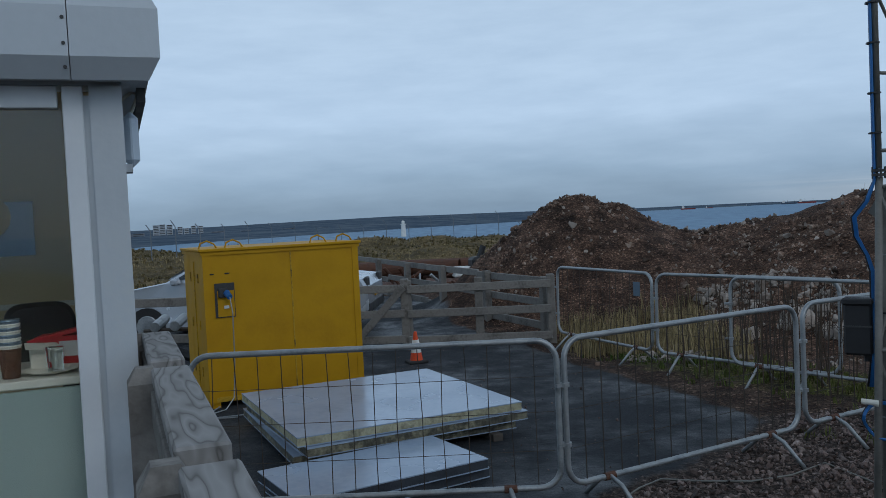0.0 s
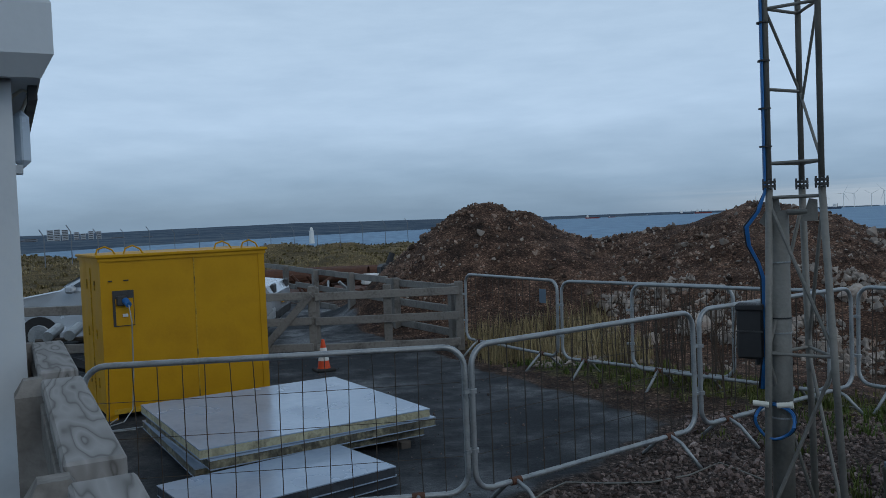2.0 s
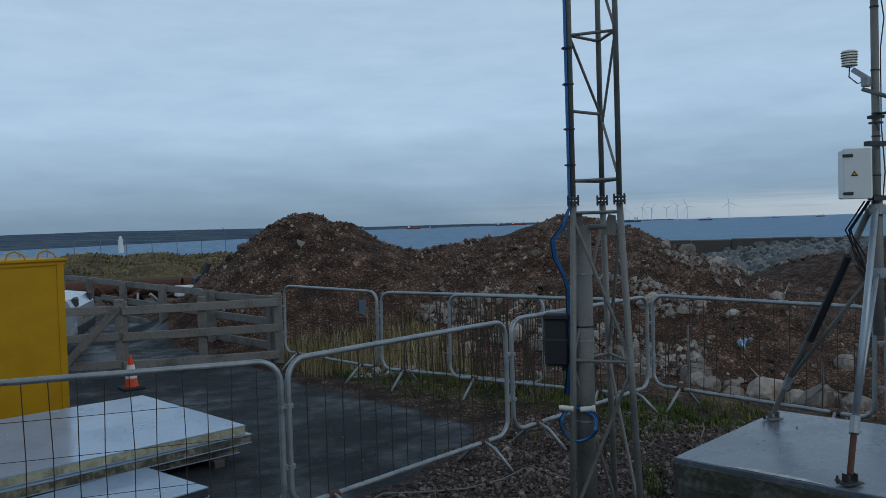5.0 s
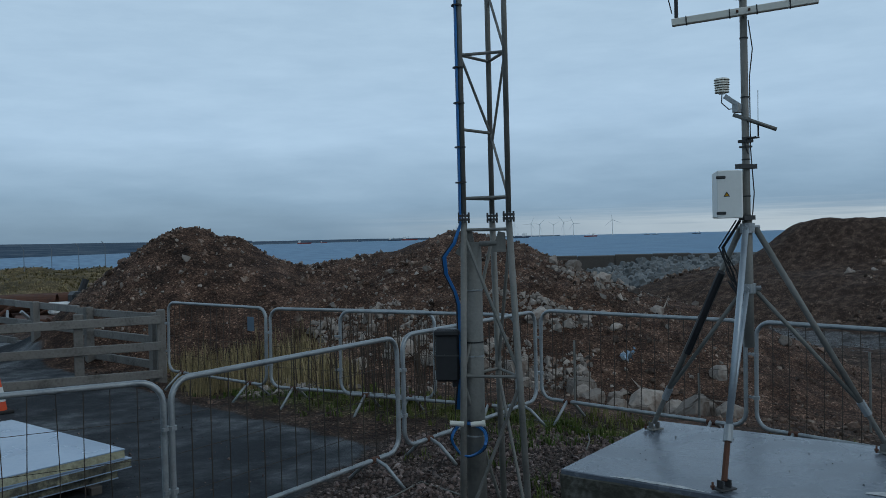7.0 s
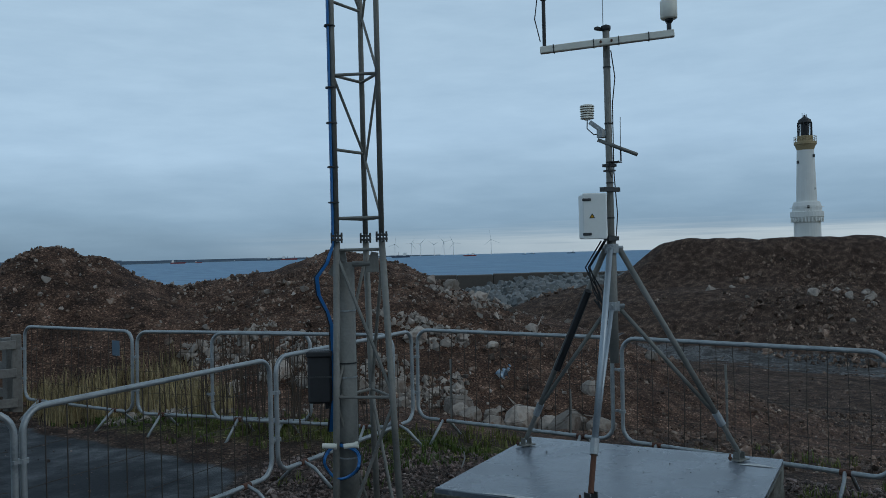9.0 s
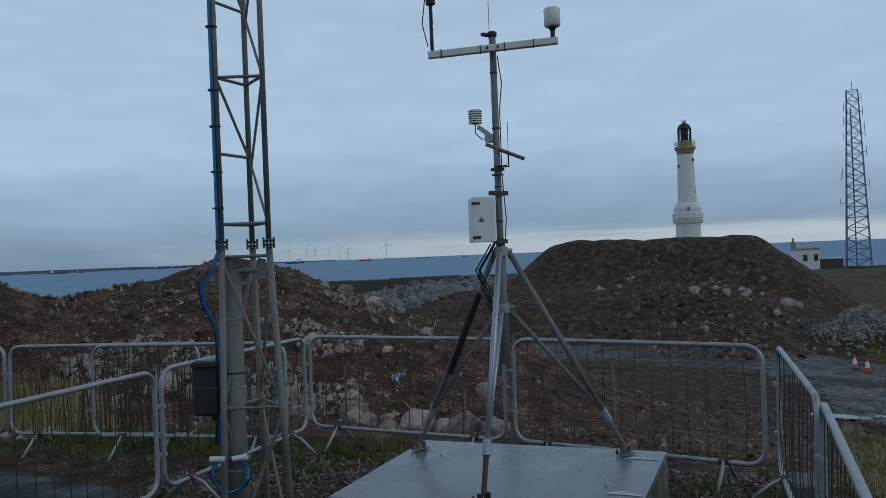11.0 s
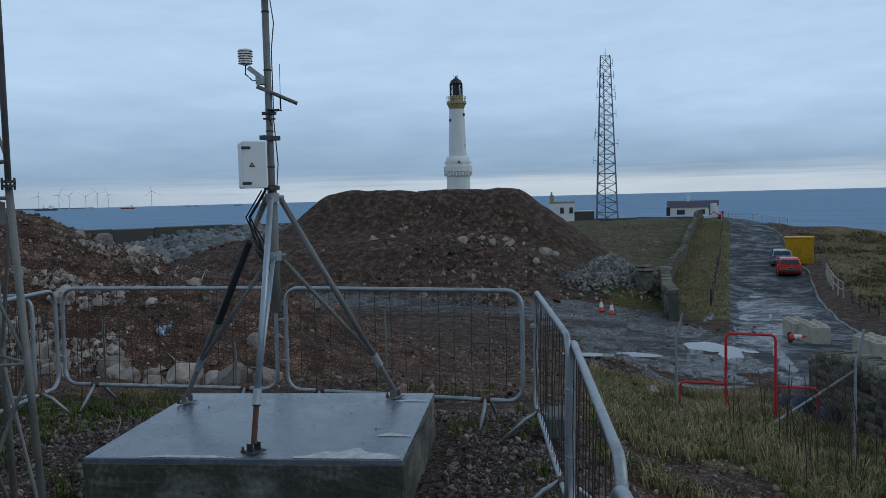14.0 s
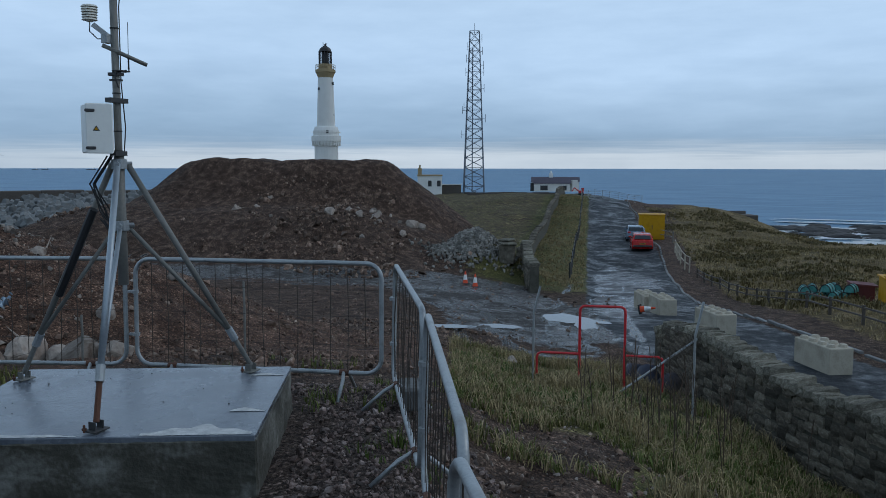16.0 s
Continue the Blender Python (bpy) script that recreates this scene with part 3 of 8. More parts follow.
def build_ground():
    br = np.r_[np.arange(-180, -48, 6.0), np.arange(-48, 116, 0.36), np.arange(116, 180, 6.0)]
    rr = np.r_[0.3, np.arange(0.8, 9, 0.14), np.arange(9, 21, 0.105), np.arange(21, 62, 0.36), np.arange(62, 132, 1.1), np.arange(132, 330, 6.0)]
    B, R = np.meshgrid(np.radians(br), rr, indexing="ij")
    X, Y = R * np.sin(B), R * np.cos(B)
    Z = height(X, Y)
    nb, nr = X.shape
    verts = np.stack([X, Y, Z], -1).reshape(-1, 3)
    idx = np.arange(nb * nr).reshape(nb, nr)
    a, b2 = idx, np.roll(idx, -1, 0)
    faces = np.stack([a[:, :-1], a[:, 1:], b2[:, 1:], b2[:, :-1]], -1).reshape(-1, 4)
    me = bpy.data.meshes.new("ground")
    me.from_pydata(verts.tolist(), [], faces.tolist() + [idx[:, 0].tolist()])
    x, y = X.ravel(), Y.ravel()
    r, b = np.hypot(x, y), np.degrees(np.arctan2(x, y))
    hm = np.max(mounds(x, y), axis=0) - height(x, y, False)
    onm = np.clip(1 + hm * 1.2, 0, 1)
    tar = np.clip(np.maximum(poly_dist(x, y, YARD) / 0.5, poly_dist(x, y, ROAD) / 0.7) + 0.5, 0, 1)
    mud = np.clip(poly_dist(x, y, HAUL) / 1.6 + 0.5, 0, 1)
    gravel = np.clip(1.6 - np.abs(poly_dist(x, y, [(0.5, -3), (0.7, 5.2), (2.8, 6.9), (4.6, 7.2), (5.9, 5), (6.2, 3), (4, 1.4), (2, -1)])) * 0, 0, 1) * (poly_dist(x, y, [(-3, -3), (0.7, 5.2), (2.8, 6.9), (4.4, 7.0), (5.7, 5), (6.0, 3.1), (4, 1.6), (2, -1)]) > -0.3)
    gs = np.zeros_like(x)
    gs = np.maximum(gs, np.clip((b - 66) / 5, 0, 1) * np.clip((r - np.where(b < 80, 8.0, 5.5)) / 2, 0, 1) * np.clip((20 - r) / 3, 0, 1) * 0.95)
    gs = np.maximum(gs, np.clip(1 - np.abs(seg_dist(x, y, (2.6, 10), (5.2, 6.2)) - 0.2) / 1.0, 0, 1) * 0.62)
    gs = np.maximum(gs, np.clip(1.4 - seg_dist(x, y, (41, 12.6), (125, 34.5)) / 4.2, 0, 1))
    gs = np.maximum(gs, ((r > 58) & (b > 55) & (b < 77)) * 0.5)
    dr = np.clip((-poly_dist(x, y, YARD) - 0.6) / 2, 0, 1) * np.clip((6 - b) / 3, 0, 1) * np.clip((r - 20) / 6, 0, 1)
    dr = np.maximum(dr, np.clip((-poly_dist(x, y, ROAD) - 1.3) / 2, 0, 1) * np.clip((b - 80) / 3, 0, 1) * (r > 26))
    dr = np.maximum(dr, np.clip(1 - seg_dist(x, y, (1.9, 12.2), (3.4, 10.2)) / 1.1, 0, 1) * 0.8)
    gs = np.where(dr > 0.5, gs * 0.3, gs)
    reds = np.clip((seg_dist(x, y, (7, 10.5), (13, 7)) * -0.28 + 1.45), 0, 1) + 0.55 * (np.max(np.stack(mounds(x, y)[:4]), axis=0) > -0.5)
    # wheel ruts along the haul road, and silt washed over the junction
    line = [(20.5, 6.0), (27, 9.3), (31.6, 14.5), (32.4, 19), (30.4, 25), (27.5, 35)]
    across = np.min([seg_dist(x, y, a, c) for a, c in zip(line, line[1:])], axis=0)
    line2 = [(22, 5.2), (33, 8.2), (45, 10.6)]
    across2 = np.min([seg_dist(x, y, a, c) for a, c in zip(line2, line2[1:])], axis=0)
    wob = fbm(x, y, 3.0, 3, 61)
    rut = np.clip(np.cos((across + 0.5 * wob) * 5.2) * 0.8 - 0.15 + 0.7 * wob, 0, 1) * (across < 3.0)
    rut = np.maximum(rut, np.clip(np.cos((across2 + 0.4 * wob) * 4.6) * 0.8 - 0.2 + 0.6 * wob, 0, 1) * (across2 < 2.2))
    silt = np.clip(poly_dist(x, y, ROAD) / 0.6, 0, 1) * np.clip(0.85 + 1.3 * fbm(x, y, 4.0, 4, 71) - np.clip((r - 44) / 40, 0, 1) * 0.55, 0, 1) * (r > 20)
    silt *= np.clip(1.15 - seg_dist(x, y, (30, 6.8), (62, 14.6)) / 5.0, 0, 1)
    for name, val in (("rut", rut), ("silt", silt), ("tar", tar), ("mud", mud), ("gravel", gravel), ("grass", gs), ("dry", dr), ("reds", reds)):
        at = me.attributes.new(name, "FLOAT", "POINT")
        at.data.foreach_set("value", np.clip(val, 0, 1).astype(np.float32))
    me.materials.append(ground_material())
    me.shade_smooth()
    tagged(new("ground", me), "uneven brown soil with gravel, grass and wet tarmac", "ground", kind="structure")


build_ground()


def hz(x, y):
    return float(height(np.array([x]), np.array([y]))[0])


def build_sea():
    bm = bmesh.new()
    n = 96
    rad = [60, 150, 400, 1000, 2200, 4900]
    rings = [[bm.verts.new((r * math.sin(2 * math.pi * k / n), r * math.cos(2 * math.pi * k / n), SEA_Z)) for k in range(n)] for r in rad]
    for a, b in zip(rings, rings[1:]):
        for k in range(n):
            bm.faces.new((a[k], b[k], b[(k + 1) % n], a[(k + 1) % n]))
    bmesh.ops.recalc_face_normals(bm, faces=bm.faces)
    tagged(mesh_ob("water", bm, sea_material()), "grey-blue sea reaching the horizon", "sea", kind="structure")


build_sea()


def far_coast(name, b0, b1, shore, back, tops, label):
    """A strip of distant land: shore, rising ground, and an uneven skyline."""
    bm = bmesh.new()
    n = 140
    rows = []
    for k in range(n + 1):
        f = k / n
        b = radians(b0 + (b1 - b0) * f)
        rs, rb = shore[0] + (shore[1] - shore[0]) * f ** 1.6, back[0] + (back[1] - back[0]) * f
        top = float(np.interp(f, np.linspace(0, 1, len(tops)), tops)) * (1 + 0.35 * float(fbm(np.array([f * 60.0]), np.array([3.0]), 6.0, 4, 3)[0]))
        edge = rs * (1 + 0.04 * float(fbm(np.array([f * 40.0]), np.array([9.0]), 5.0, 3, 8)[0]))
        col = []
        for q, zf in ((0, -0.02), (0.02, 0.10), (0.3, 0.35), (0.6, 0.6), (0.85, 0.9), (1.0, 1.0), (1.1, 0.2)):
            rr = edge + (rb - edge) * q
            col.append(bm.verts.new((rr * math.sin(b), rr * math.cos(b), SEA_Z + (top - SEA_Z) * zf)))
        rows.append(col)
    for a, b in zip(rows, rows[1:]):
        for k in range(len(a) - 1):
            bm.faces.new((a[k], a[k + 1], b[k + 1], b[k]))
    bmesh.ops.recalc_face_normals(bm, faces=bm.faces)
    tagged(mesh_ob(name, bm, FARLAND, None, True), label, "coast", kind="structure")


far_coast("backdrop_coast", -40, 13, (700, 1900), (2500, 3300), [3, 2, 2, 2, 2, 4, 7, 8, 6, 3, 0], "haze-coloured far shore with low hills across the bay")
far_coast("backdrop_headland", 9, 34, (3300, 4400), (3500, 4600), [-2, -4, -5, -7, -9, -13], "thin haze-coloured line of land beyond the bay")

# ---- crowd barriers ----
def barrier(a, b, lean=0.0, z=None, feet=True, new_tube=True, label="grey galvanised crowd barrier with rusty wire mesh infill"):
    """A tubular pedestrian barrier from a to b (plan), 1.1 m high, on splayed feet."""
    ax, ay = a
    L = math.hypot(b[0] - ax, b[1] - ay)
    z = hz((a[0] + b[0]) / 2, (a[1] + b[1]) / 2) if z is None else z
    th = base("crowd_barrier", ax, ay, z, math.degrees(math.atan2(b[1] - ay, b[0] - ax)), label=label, category="barrier", group="crowd barriers")
    h0, h1, R = 0.19, 1.1, 0.13
    loop = arc(R, h0 + R, R, 180, 270) + arc(L - R, h0 + R, R, 270, 360) + arc(L - R, h1 - R, R, 0, 90) + arc(R, h1 - R, R, 90, 180)
    bm = bmesh.new()
    tube(bm, [(x, lean * (q - h0), q) for x, q in loop], 0.019, 10, True)
    part("frame", bm, GALV, th, smooth=True)
    rnd = random.Random(int(ax * 97 + ay * 31) & 1023)
    n = int(L / 0.138)
    for i in range(1, n):
        x = L * i / n
        bm = bmesh.new()
        bow = rnd.uniform(-0.012, 0.012)
        tube(bm, [(x, 0, h0 + 0.005), (x + bow, bow, (h0 + h1) / 2), (x + rnd.uniform(-0.006, 0.006), lean * 0.9, h1 - 0.005)], 0.0036, 4)
        part("mesh_wire", bm, WIRE, th)
    bm = bmesh.new()
    for q in (0.42, 0.66, 0.88):
        tube(bm, [(0.03, lean * (q - h0), q), (L / 2, lean * (q - h0) + 0.008, q - 0.006), (L - 0.03, lean * (q - h0), q)], 0.0022, 4)
    part("cross_wire", bm, WIRE, th)
    if feet:
        for x in (0.32, L - 0.32):
            for s in (1, -1):
                bm = bmesh.new()
                tube(bm, [(x, 0, h0 + 0.01), (x + 0.02, s * 0.10, h0 - 0.04), (x + 0.02, s * 0.27, 0.0)], 0.015, 7)
                part("foot", bm, GALV, th, smooth=True)
            bm = bmesh.new()
            cyl(bm, (x - 0.035, 0, h0), (x + 0.045, 0, h0), 0.026, seg=10)
            part("clamp", bm, RUST, th, "rust-stained foot clamp")
    for q in (0.45, 0.82):
        bm = bmesh.new()
        cyl(bm, (0, 0, q - 0.013), (0, 0, q + 0.013), 0.03, seg=10)
        box(bm, -0.02, 0, q, 0.09, 0.02, 0.02)
        part("coupling_hook", bm, GALV, th)
    return th


BARRIERS = [
    ((-1.6, 5.06), (0.655, 5.04)), ((0.70, 5.05), (2.58, 6.13)), ((2.66, 6.2), (4.58, 7.24)), ((4.68, 7.3), (5.46, 5.28)), ((5.50, 5.2), (6.06, 3.12)),
    ((6.08, 3.02), (4.22, 1.88)), ((4.18, 1.84), (2.36, 0.86)), ((2.24, 0.84), (0.36, -0.38)),
    ((1.55, 11.6), (2.39, 9.68)), ((2.42, 9.58), (3.72, 7.85)), ((2.98, 8.72), (4.22, 7.02)),
]
for bi, (pa, pb) in enumerate(BARRIERS):
    barrier(pa, pb, lean=0.0 if bi < 3 else 0.02, z=0.0)


# ---- concrete pad ----
def pad():
    # front left, front right, back right corners
    a, b, c = Vector((3.03, 4.52)), Vector((3.93, 2.78)), Vector((5.37, 3.56))
    u, v = (b - a), (c - b)
    th = base("concrete_plinth", a.x, a.y, 0, math.degrees(math.atan2(u.y, u.x)), label="wet grey cast concrete base block with stained sides", category="concrete plinth")
    L, W, H = u.length, v.length, 0.36
    bm = bmesh.new()
    box(bm, L / 2, W / 2, H / 2 - 0.06, L, W, H + 0.08, bevel=0.012)
    es = [e for e in bm.edges if e.calc_length() > 0.2]
    bmesh.ops.subdivide_edges(bm, edges=es, cuts=14, use_grid_fill=True)
    rnd = random.Random(5)
    for p in bm.verts:
        n = noise.noise(p.co * 6) * 0.010 + noise.noise(p.co * 19) * 0.005
        p.co.y += n if p.co.y < 0.02 else 0
        p.co.x += n if (p.co.x < 0.02 or p.co.x > L - 0.02) else 0
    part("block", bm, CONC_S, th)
    # top sheet carries the reflected sky as a paler, bluer colour
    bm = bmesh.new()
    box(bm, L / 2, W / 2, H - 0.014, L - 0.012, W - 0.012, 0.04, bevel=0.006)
    part("trowelled_top", bm, CONC, th, "wet smooth trowelled concrete face with reflected sky in its colour")
    for (x0, x1, y0, y1) in ((0.35, 0.95, 0.0, 0.06), (L - 0.66, L - 0.03, 0.0, 0.19), (L - 0.24, L - 0.02, 0.45, 0.53), (L - 0.28, L - 0.02, W - 0.3, W - 0.24)):
        bm = bmesh.new()
        n = 36
        lo, hi = [], []
        for k in range(n + 1):
            f = k / n
            x = x0 + (x1 - x0) * f
            w = math.sin(math.pi * min(1, max(0, f * 0.9 + 0.05))) ** 0.6
            lo.append(bm.verts.new((x, y0 + 0.009 + rnd.uniform(0, 0.008), H + 0.0095)))
            hi.append(bm.verts.new((x, y0 + 0.012 + (y1 - y0) * w * (0.75 + 0.55 * noise.noise(Vector((x * 7, y0 * 9, 2)))), H + 0.0095)))
        for k in range(n):
            bm.faces.new((lo[k], lo[k + 1], hi[k + 1], hi[k]))
        bmesh.ops.recalc_face_normals(bm, faces=bm.faces)
        part("cement_splash", bm, LIME, th, "white cement residue")
    for k in range(24):
        bm = bmesh.new()
        x, y = rnd.uniform(0.15, L - 0.15), rnd.uniform(0.1, W - 0.1)
        rock(bm, (x, y, H + 0.008), rnd.uniform(0.006, 0.015), rnd)
        part("grit", bm, DARKGREY, th)
    return th


pad()


# ---- weather station on its tripod ----
def station():
    cx, cy, PT, K = 4.31, 4.12, 0.368, 1.067
    th = base("weather_station", cx, cy, PT, 0, label="galvanised weather station mast on a braced tripod", category="weather station")

    def up(z):
        return 1.893 + K * (z - 1.893) if z > 1.0 else z

    def P(x, y, z):
        return ((x - cx) * K, (y - cy) * K, up(z) - PT)

    feet = [(cx - 0.066, cy + 0.845), (cx - 0.665, cy - 0.44), (cx + 0.74, cy - 0.394)]
    hub = 1.90
    for i, (fx, fy) in enumerate(feet):
        leg = bmesh.new()
        d = Vector((fx - cx, fy - cy)).normalized()
        top = P(cx + d.x * 0.05, cy + d.y * 0.05, hub)
        bot = P(fx, fy, PT + 0.055)
        tube(leg, [top, Vector(top).lerp(Vector(bot), 0.86)], 0.021, 10)
        lg = part("leg", leg, GALV_NEW if i == 1 else MASTSTEEL, th, smooth=True)
        mid = Vector(top).lerp(Vector(bot), 0.82)
        bm = bmesh.new()
        tube(bm, [P(cx + d.x * 0.05, cy + d.y * 0.05, 1.50), mid], 0.015, 8)
        part("brace", bm, GALV_NEW if i == 1 else MASTSTEEL, th, smooth=True)
        bm = bmesh.new()
        tube(bm, [Vector(top).lerp(Vector(bot), 0.80), Vector(top).lerp(Vector(bot), 0.86)], 0.028, 10)
        part("collar", bm, GALV, lg)
        bm = bmesh.new()
        tube(bm, [Vector(top).lerp(Vector(bot), 0.86), Vector(bot)], 0.018, 10)
        part("foot_tube", bm, RUST if i == 1 else MASTSTEEL, lg, "rust-eaten lower tube" if i == 1 else "")
        bm = bmesh.new()
        box(bm, *P(fx, fy, PT + 0.012), 0.12, 0.09, 0.010, bevel=0.003)
        box(bm, *P(fx - 0.028, fy, PT + 0.038), 0.008, 0.05, 0.05)
        box(bm, *P(fx + 0.028, fy, PT + 0.038), 0.008, 0.05, 0.05)
        fp = part("foot_plate", bm, DARKGREY if i == 1 else MASTSTEEL, th)
        for sx in (-0.055, 0.055):
            bm = bmesh.new()
            cyl(bm, P(fx + sx, fy + 0.03, PT + 0.005), P(fx + sx, fy + 0.03, PT + 0.05), 0.007, seg=6)
            cyl(bm, P(fx + sx, fy + 0.03, PT + 0.018), P(fx + sx, fy + 0.03, PT + 0.03), 0.014, seg=6)
            part("anchor_bolt", bm, RUST, fp)
    bm = bmesh.new()
    cyl(bm, P(cx, cy, 1.15), P(cx, cy, 3.33), 0.024, seg=14)
    cyl(bm, P(cx, cy, 1.15), P(cx, cy, 1.95), 0.033, seg=14)
    part("pole", bm, MASTSTEEL, th, smooth=True)
    for q in (1.52, 1.90):
        bm = bmesh.new()
        cyl(bm, P(cx, cy, q - 0.03), P(cx, cy, q + 0.03), 0.05, seg=12)
        for fx, fy in feet:
            d = Vector((fx - cx, fy - cy)).normalized()
            tube(bm, [P(cx + d.x * 0.02, cy + d.y * 0.02, q), P(cx + d.x * 0.075, cy + d.y * 0.075, q)], 0.018, 6)
        part("hub", bm, GALV, th)
    # crossarm runs square to the view
    ux, uy = 0.695, -0.72
    bm = bmesh.new()
    am = Matrix.Translation(P(cx, cy, 3.245)) @ pose(0, 0, 0, 0, -3.2, math.degrees(math.atan2(uy, ux))) @ Matrix.Scale(K, 4)
    box(bm, -0.0, -0.045, 0, 0.86, 0.045, 0.045, am, 0.004)
    armo = part("crossarm", bm, CREAM, th, "cream square crossarm")
    for sx in (-0.34, -0.08, 0.08, 0.27):
        bm = bmesh.new()
        box(bm, sx, -0.045, 0, 0.007, 0.051, 0.051, am)
        part("cable_tie", bm, BLACK, armo)
    for sx in (-0.035, 0.035):
        bm = bmesh.new()
        cyl(bm, (am @ Vector((sx, -0.085, 0))), (am @ Vector((sx, -0.06, 0))), 0.009, seg=6)
        part("bolt", bm, RUST, armo)
    bm = bmesh.new()
    e = am @ Vector((-0.40, -0.045, 0.02))
    tube(bm, [e, e + Vector((0, 0, 0.36))], 0.013, 8)
    snr = part("sensor_stem", bm, BLACK, th)
    bm = bmesh.new()
    lathe(bm, [(0.02, 0), (0.034, 0.01), (0.034, 0.09), (0.022, 0.11), (0.012, 0.18)], e.x, e.y, 14)
    bmesh.ops.translate(bm, verts=bm.verts, vec=(0, 0, e.z + 0.33))
    box(bm, e.x - 0.05, e.y + 0.05, e.z + 0.45, 0.05, 0.02, 0.05)
    part("wind_sensor", bm, BLACK, snr)
    bm = bmesh.new()
    tube(bm, [e + Vector((-0.03, 0.02, 0.4)), e + Vector((-0.05, 0.04, 0.2)), e + Vector((-0.02, 0.02, 0.04))], 0.004, 5)
    part("sensor_cable", bm, BLACK, snr)
    e2 = am @ Vector((0.40, -0.045, 0.02))
    bm = bmesh.new()
    lathe(bm, [(0.016, 0), (0.016, 0.05), (0.03, 0.07), (0.03, 0.085)], e2.x, e2.y, 14)
    bmesh.ops.translate(bm, verts=bm.verts, vec=(0, 0, e2.z))
    part("gauge_bracket", bm, BLACK, th)
    bm = bmesh.new()
    lathe(bm, [(0.05, 0.08), (0.058, 0.09), (0.058, 0.20), (0.05, 0.21)], e2.x, e2.y, 18)
    bmesh.ops.translate(bm, verts=bm.verts, vec=(0, 0, e2.z))
    part("rain_gauge", bm, CREAM, th, "cream cylindrical gauge", True)
    bm = bmesh.new()
    lathe(bm, [(0.03, up(3.33)), (0.034, up(3.34)), (0.034, up(3.36)), (0.01, up(3.37))], 0, 0, 12)
    bmesh.ops.translate(bm, verts=bm.verts, vec=(0, 0, -PT))
    box(bm, -0.04, 0.03, up(3.345) - PT, 0.06, 0.03, 0.02)
    part("pole_cap", bm, BLACK, th)
    bm = bmesh.new()
    tube(bm, [(-0.015, 0.012, up(3.35) - PT), (-0.015, 0.012, up(3.62) - PT)], 0.003, 5)
    part("lightning_rod", bm, GALV, th)
    # louvred screen on its arm
    s = Vector(P(cx - ux * 0.135, cy - uy * 0.135, 2.76))
    bm = bmesh.new()
    lathe(bm, [(0.02, -0.01), (0.02, 0.1)], s.x, s.y, 12)
    bmesh.ops.translate(bm, verts=bm.verts, vec=(0, 0, s.z))
    shield = part("radiation_screen", bm, CREAM, th, "cream louvred radiation screen")
    for k in range(6):
        bm = bmesh.new()
        q = s.z + k * 0.0165
        rr = 0.049 + (0.003 if k > 2 else 0)
        prof = [(0.02, q + 0.012), (rr * 0.85, q + 0.012), (rr, q + 0.001), (rr - 0.003, q - 0.001), (rr * 0.8, q + 0.007), (0.02, q + 0.007)]
        lathe(bm, prof, s.x, s.y, 20)
        part("louvre", bm, CREAM, shield, smooth=False)
    bm = bmesh.new()
    box(bm, 0, 0, 0, 0.16, 0.028, 0.03, Matrix.Translation(s.lerp(Vector(P(cx, cy, 2.66)), 0.55) + Vector((0, 0, -0.015))) @ pose(0, 0, 0, 0, 38, math.degrees(math.atan2(uy, ux))))
    part("screen_arm", bm, GALV, th)
    bm = bmesh.new()
    tube(bm, [s + Vector((0, 0, -0.01)), s + Vector((-0.005, 0.0, -0.07)), s + Vector((0.03, -0.03, -0.115)), s + Vector((0.07, -0.07, -0.11))], 0.004, 5)
    part("screen_cable", bm, BLACK, th)
    bm = bmesh.new()
    box(bm, *P(cx - ux * 0.04, cy - uy * 0.04, 2.655), 0.06, 0.05, 0.055)
    part("screen_bracket", bm, GALV, th)
    bm = bmesh.new()
    tube(bm, [P(cx - ux * 0.085, cy - uy * 0.085 - 0.02, 2.615), P(cx + ux * 0.16, cy + uy * 0.16 - 0.03, 2.505)], 0.0135, 10)
    part("side_tube", bm, MASTSTEEL, th, smooth=True)
    bm = bmesh.new()
    box(bm, *P(cx + ux * 0.03, cy + uy * 0.03, 2.465), 0.10, 0.06, 0.008)
    box(bm, *P(cx, cy, 2.445), 0.07, 0.07, 0.02)
    box(bm, *P(cx, cy, 2.41), 0.06, 0.06, 0.012)
    part("aerial_bracket", bm, BLACK, th)
    bm = bmesh.new()
    ap = P(cx + ux * 0.075, cy + uy * 0.075, 2.47)
    tube(bm, [ap, (ap[0], ap[1], ap[2] + 0.10)], 0.006, 6)
    tube(bm, [(ap[0], ap[1], ap[2] + 0.10), (ap[0] + 0.004, ap[1], ap[2] + 0.31)], 0.0022, 5)
    part("aerial", bm, BLACK, th)
    bm = bmesh.new()
    tube(bm, [(ap[0] - 0.02, ap[1], ap[2]), (ap[0] - 0.08, ap[1] + 0.02, ap[2] - 0.02), P(cx - 0.035, cy - 0.03, 2.42), P(cx - 0.02, cy - 0.04, 2.36)], 0.005, 5)
    part("aerial_cable", bm, BLACK, th)
    for q in (3.09, 2.72, 2.33, 2.1, 1.98):
        bm = bmesh.new()
        cyl(bm, P(cx, cy, q - 0.004), P(cx, cy, q + 0.004), 0.028, seg=10)
        part("pipe_tie", bm, BLACK, th)
    bm = bmesh.new()
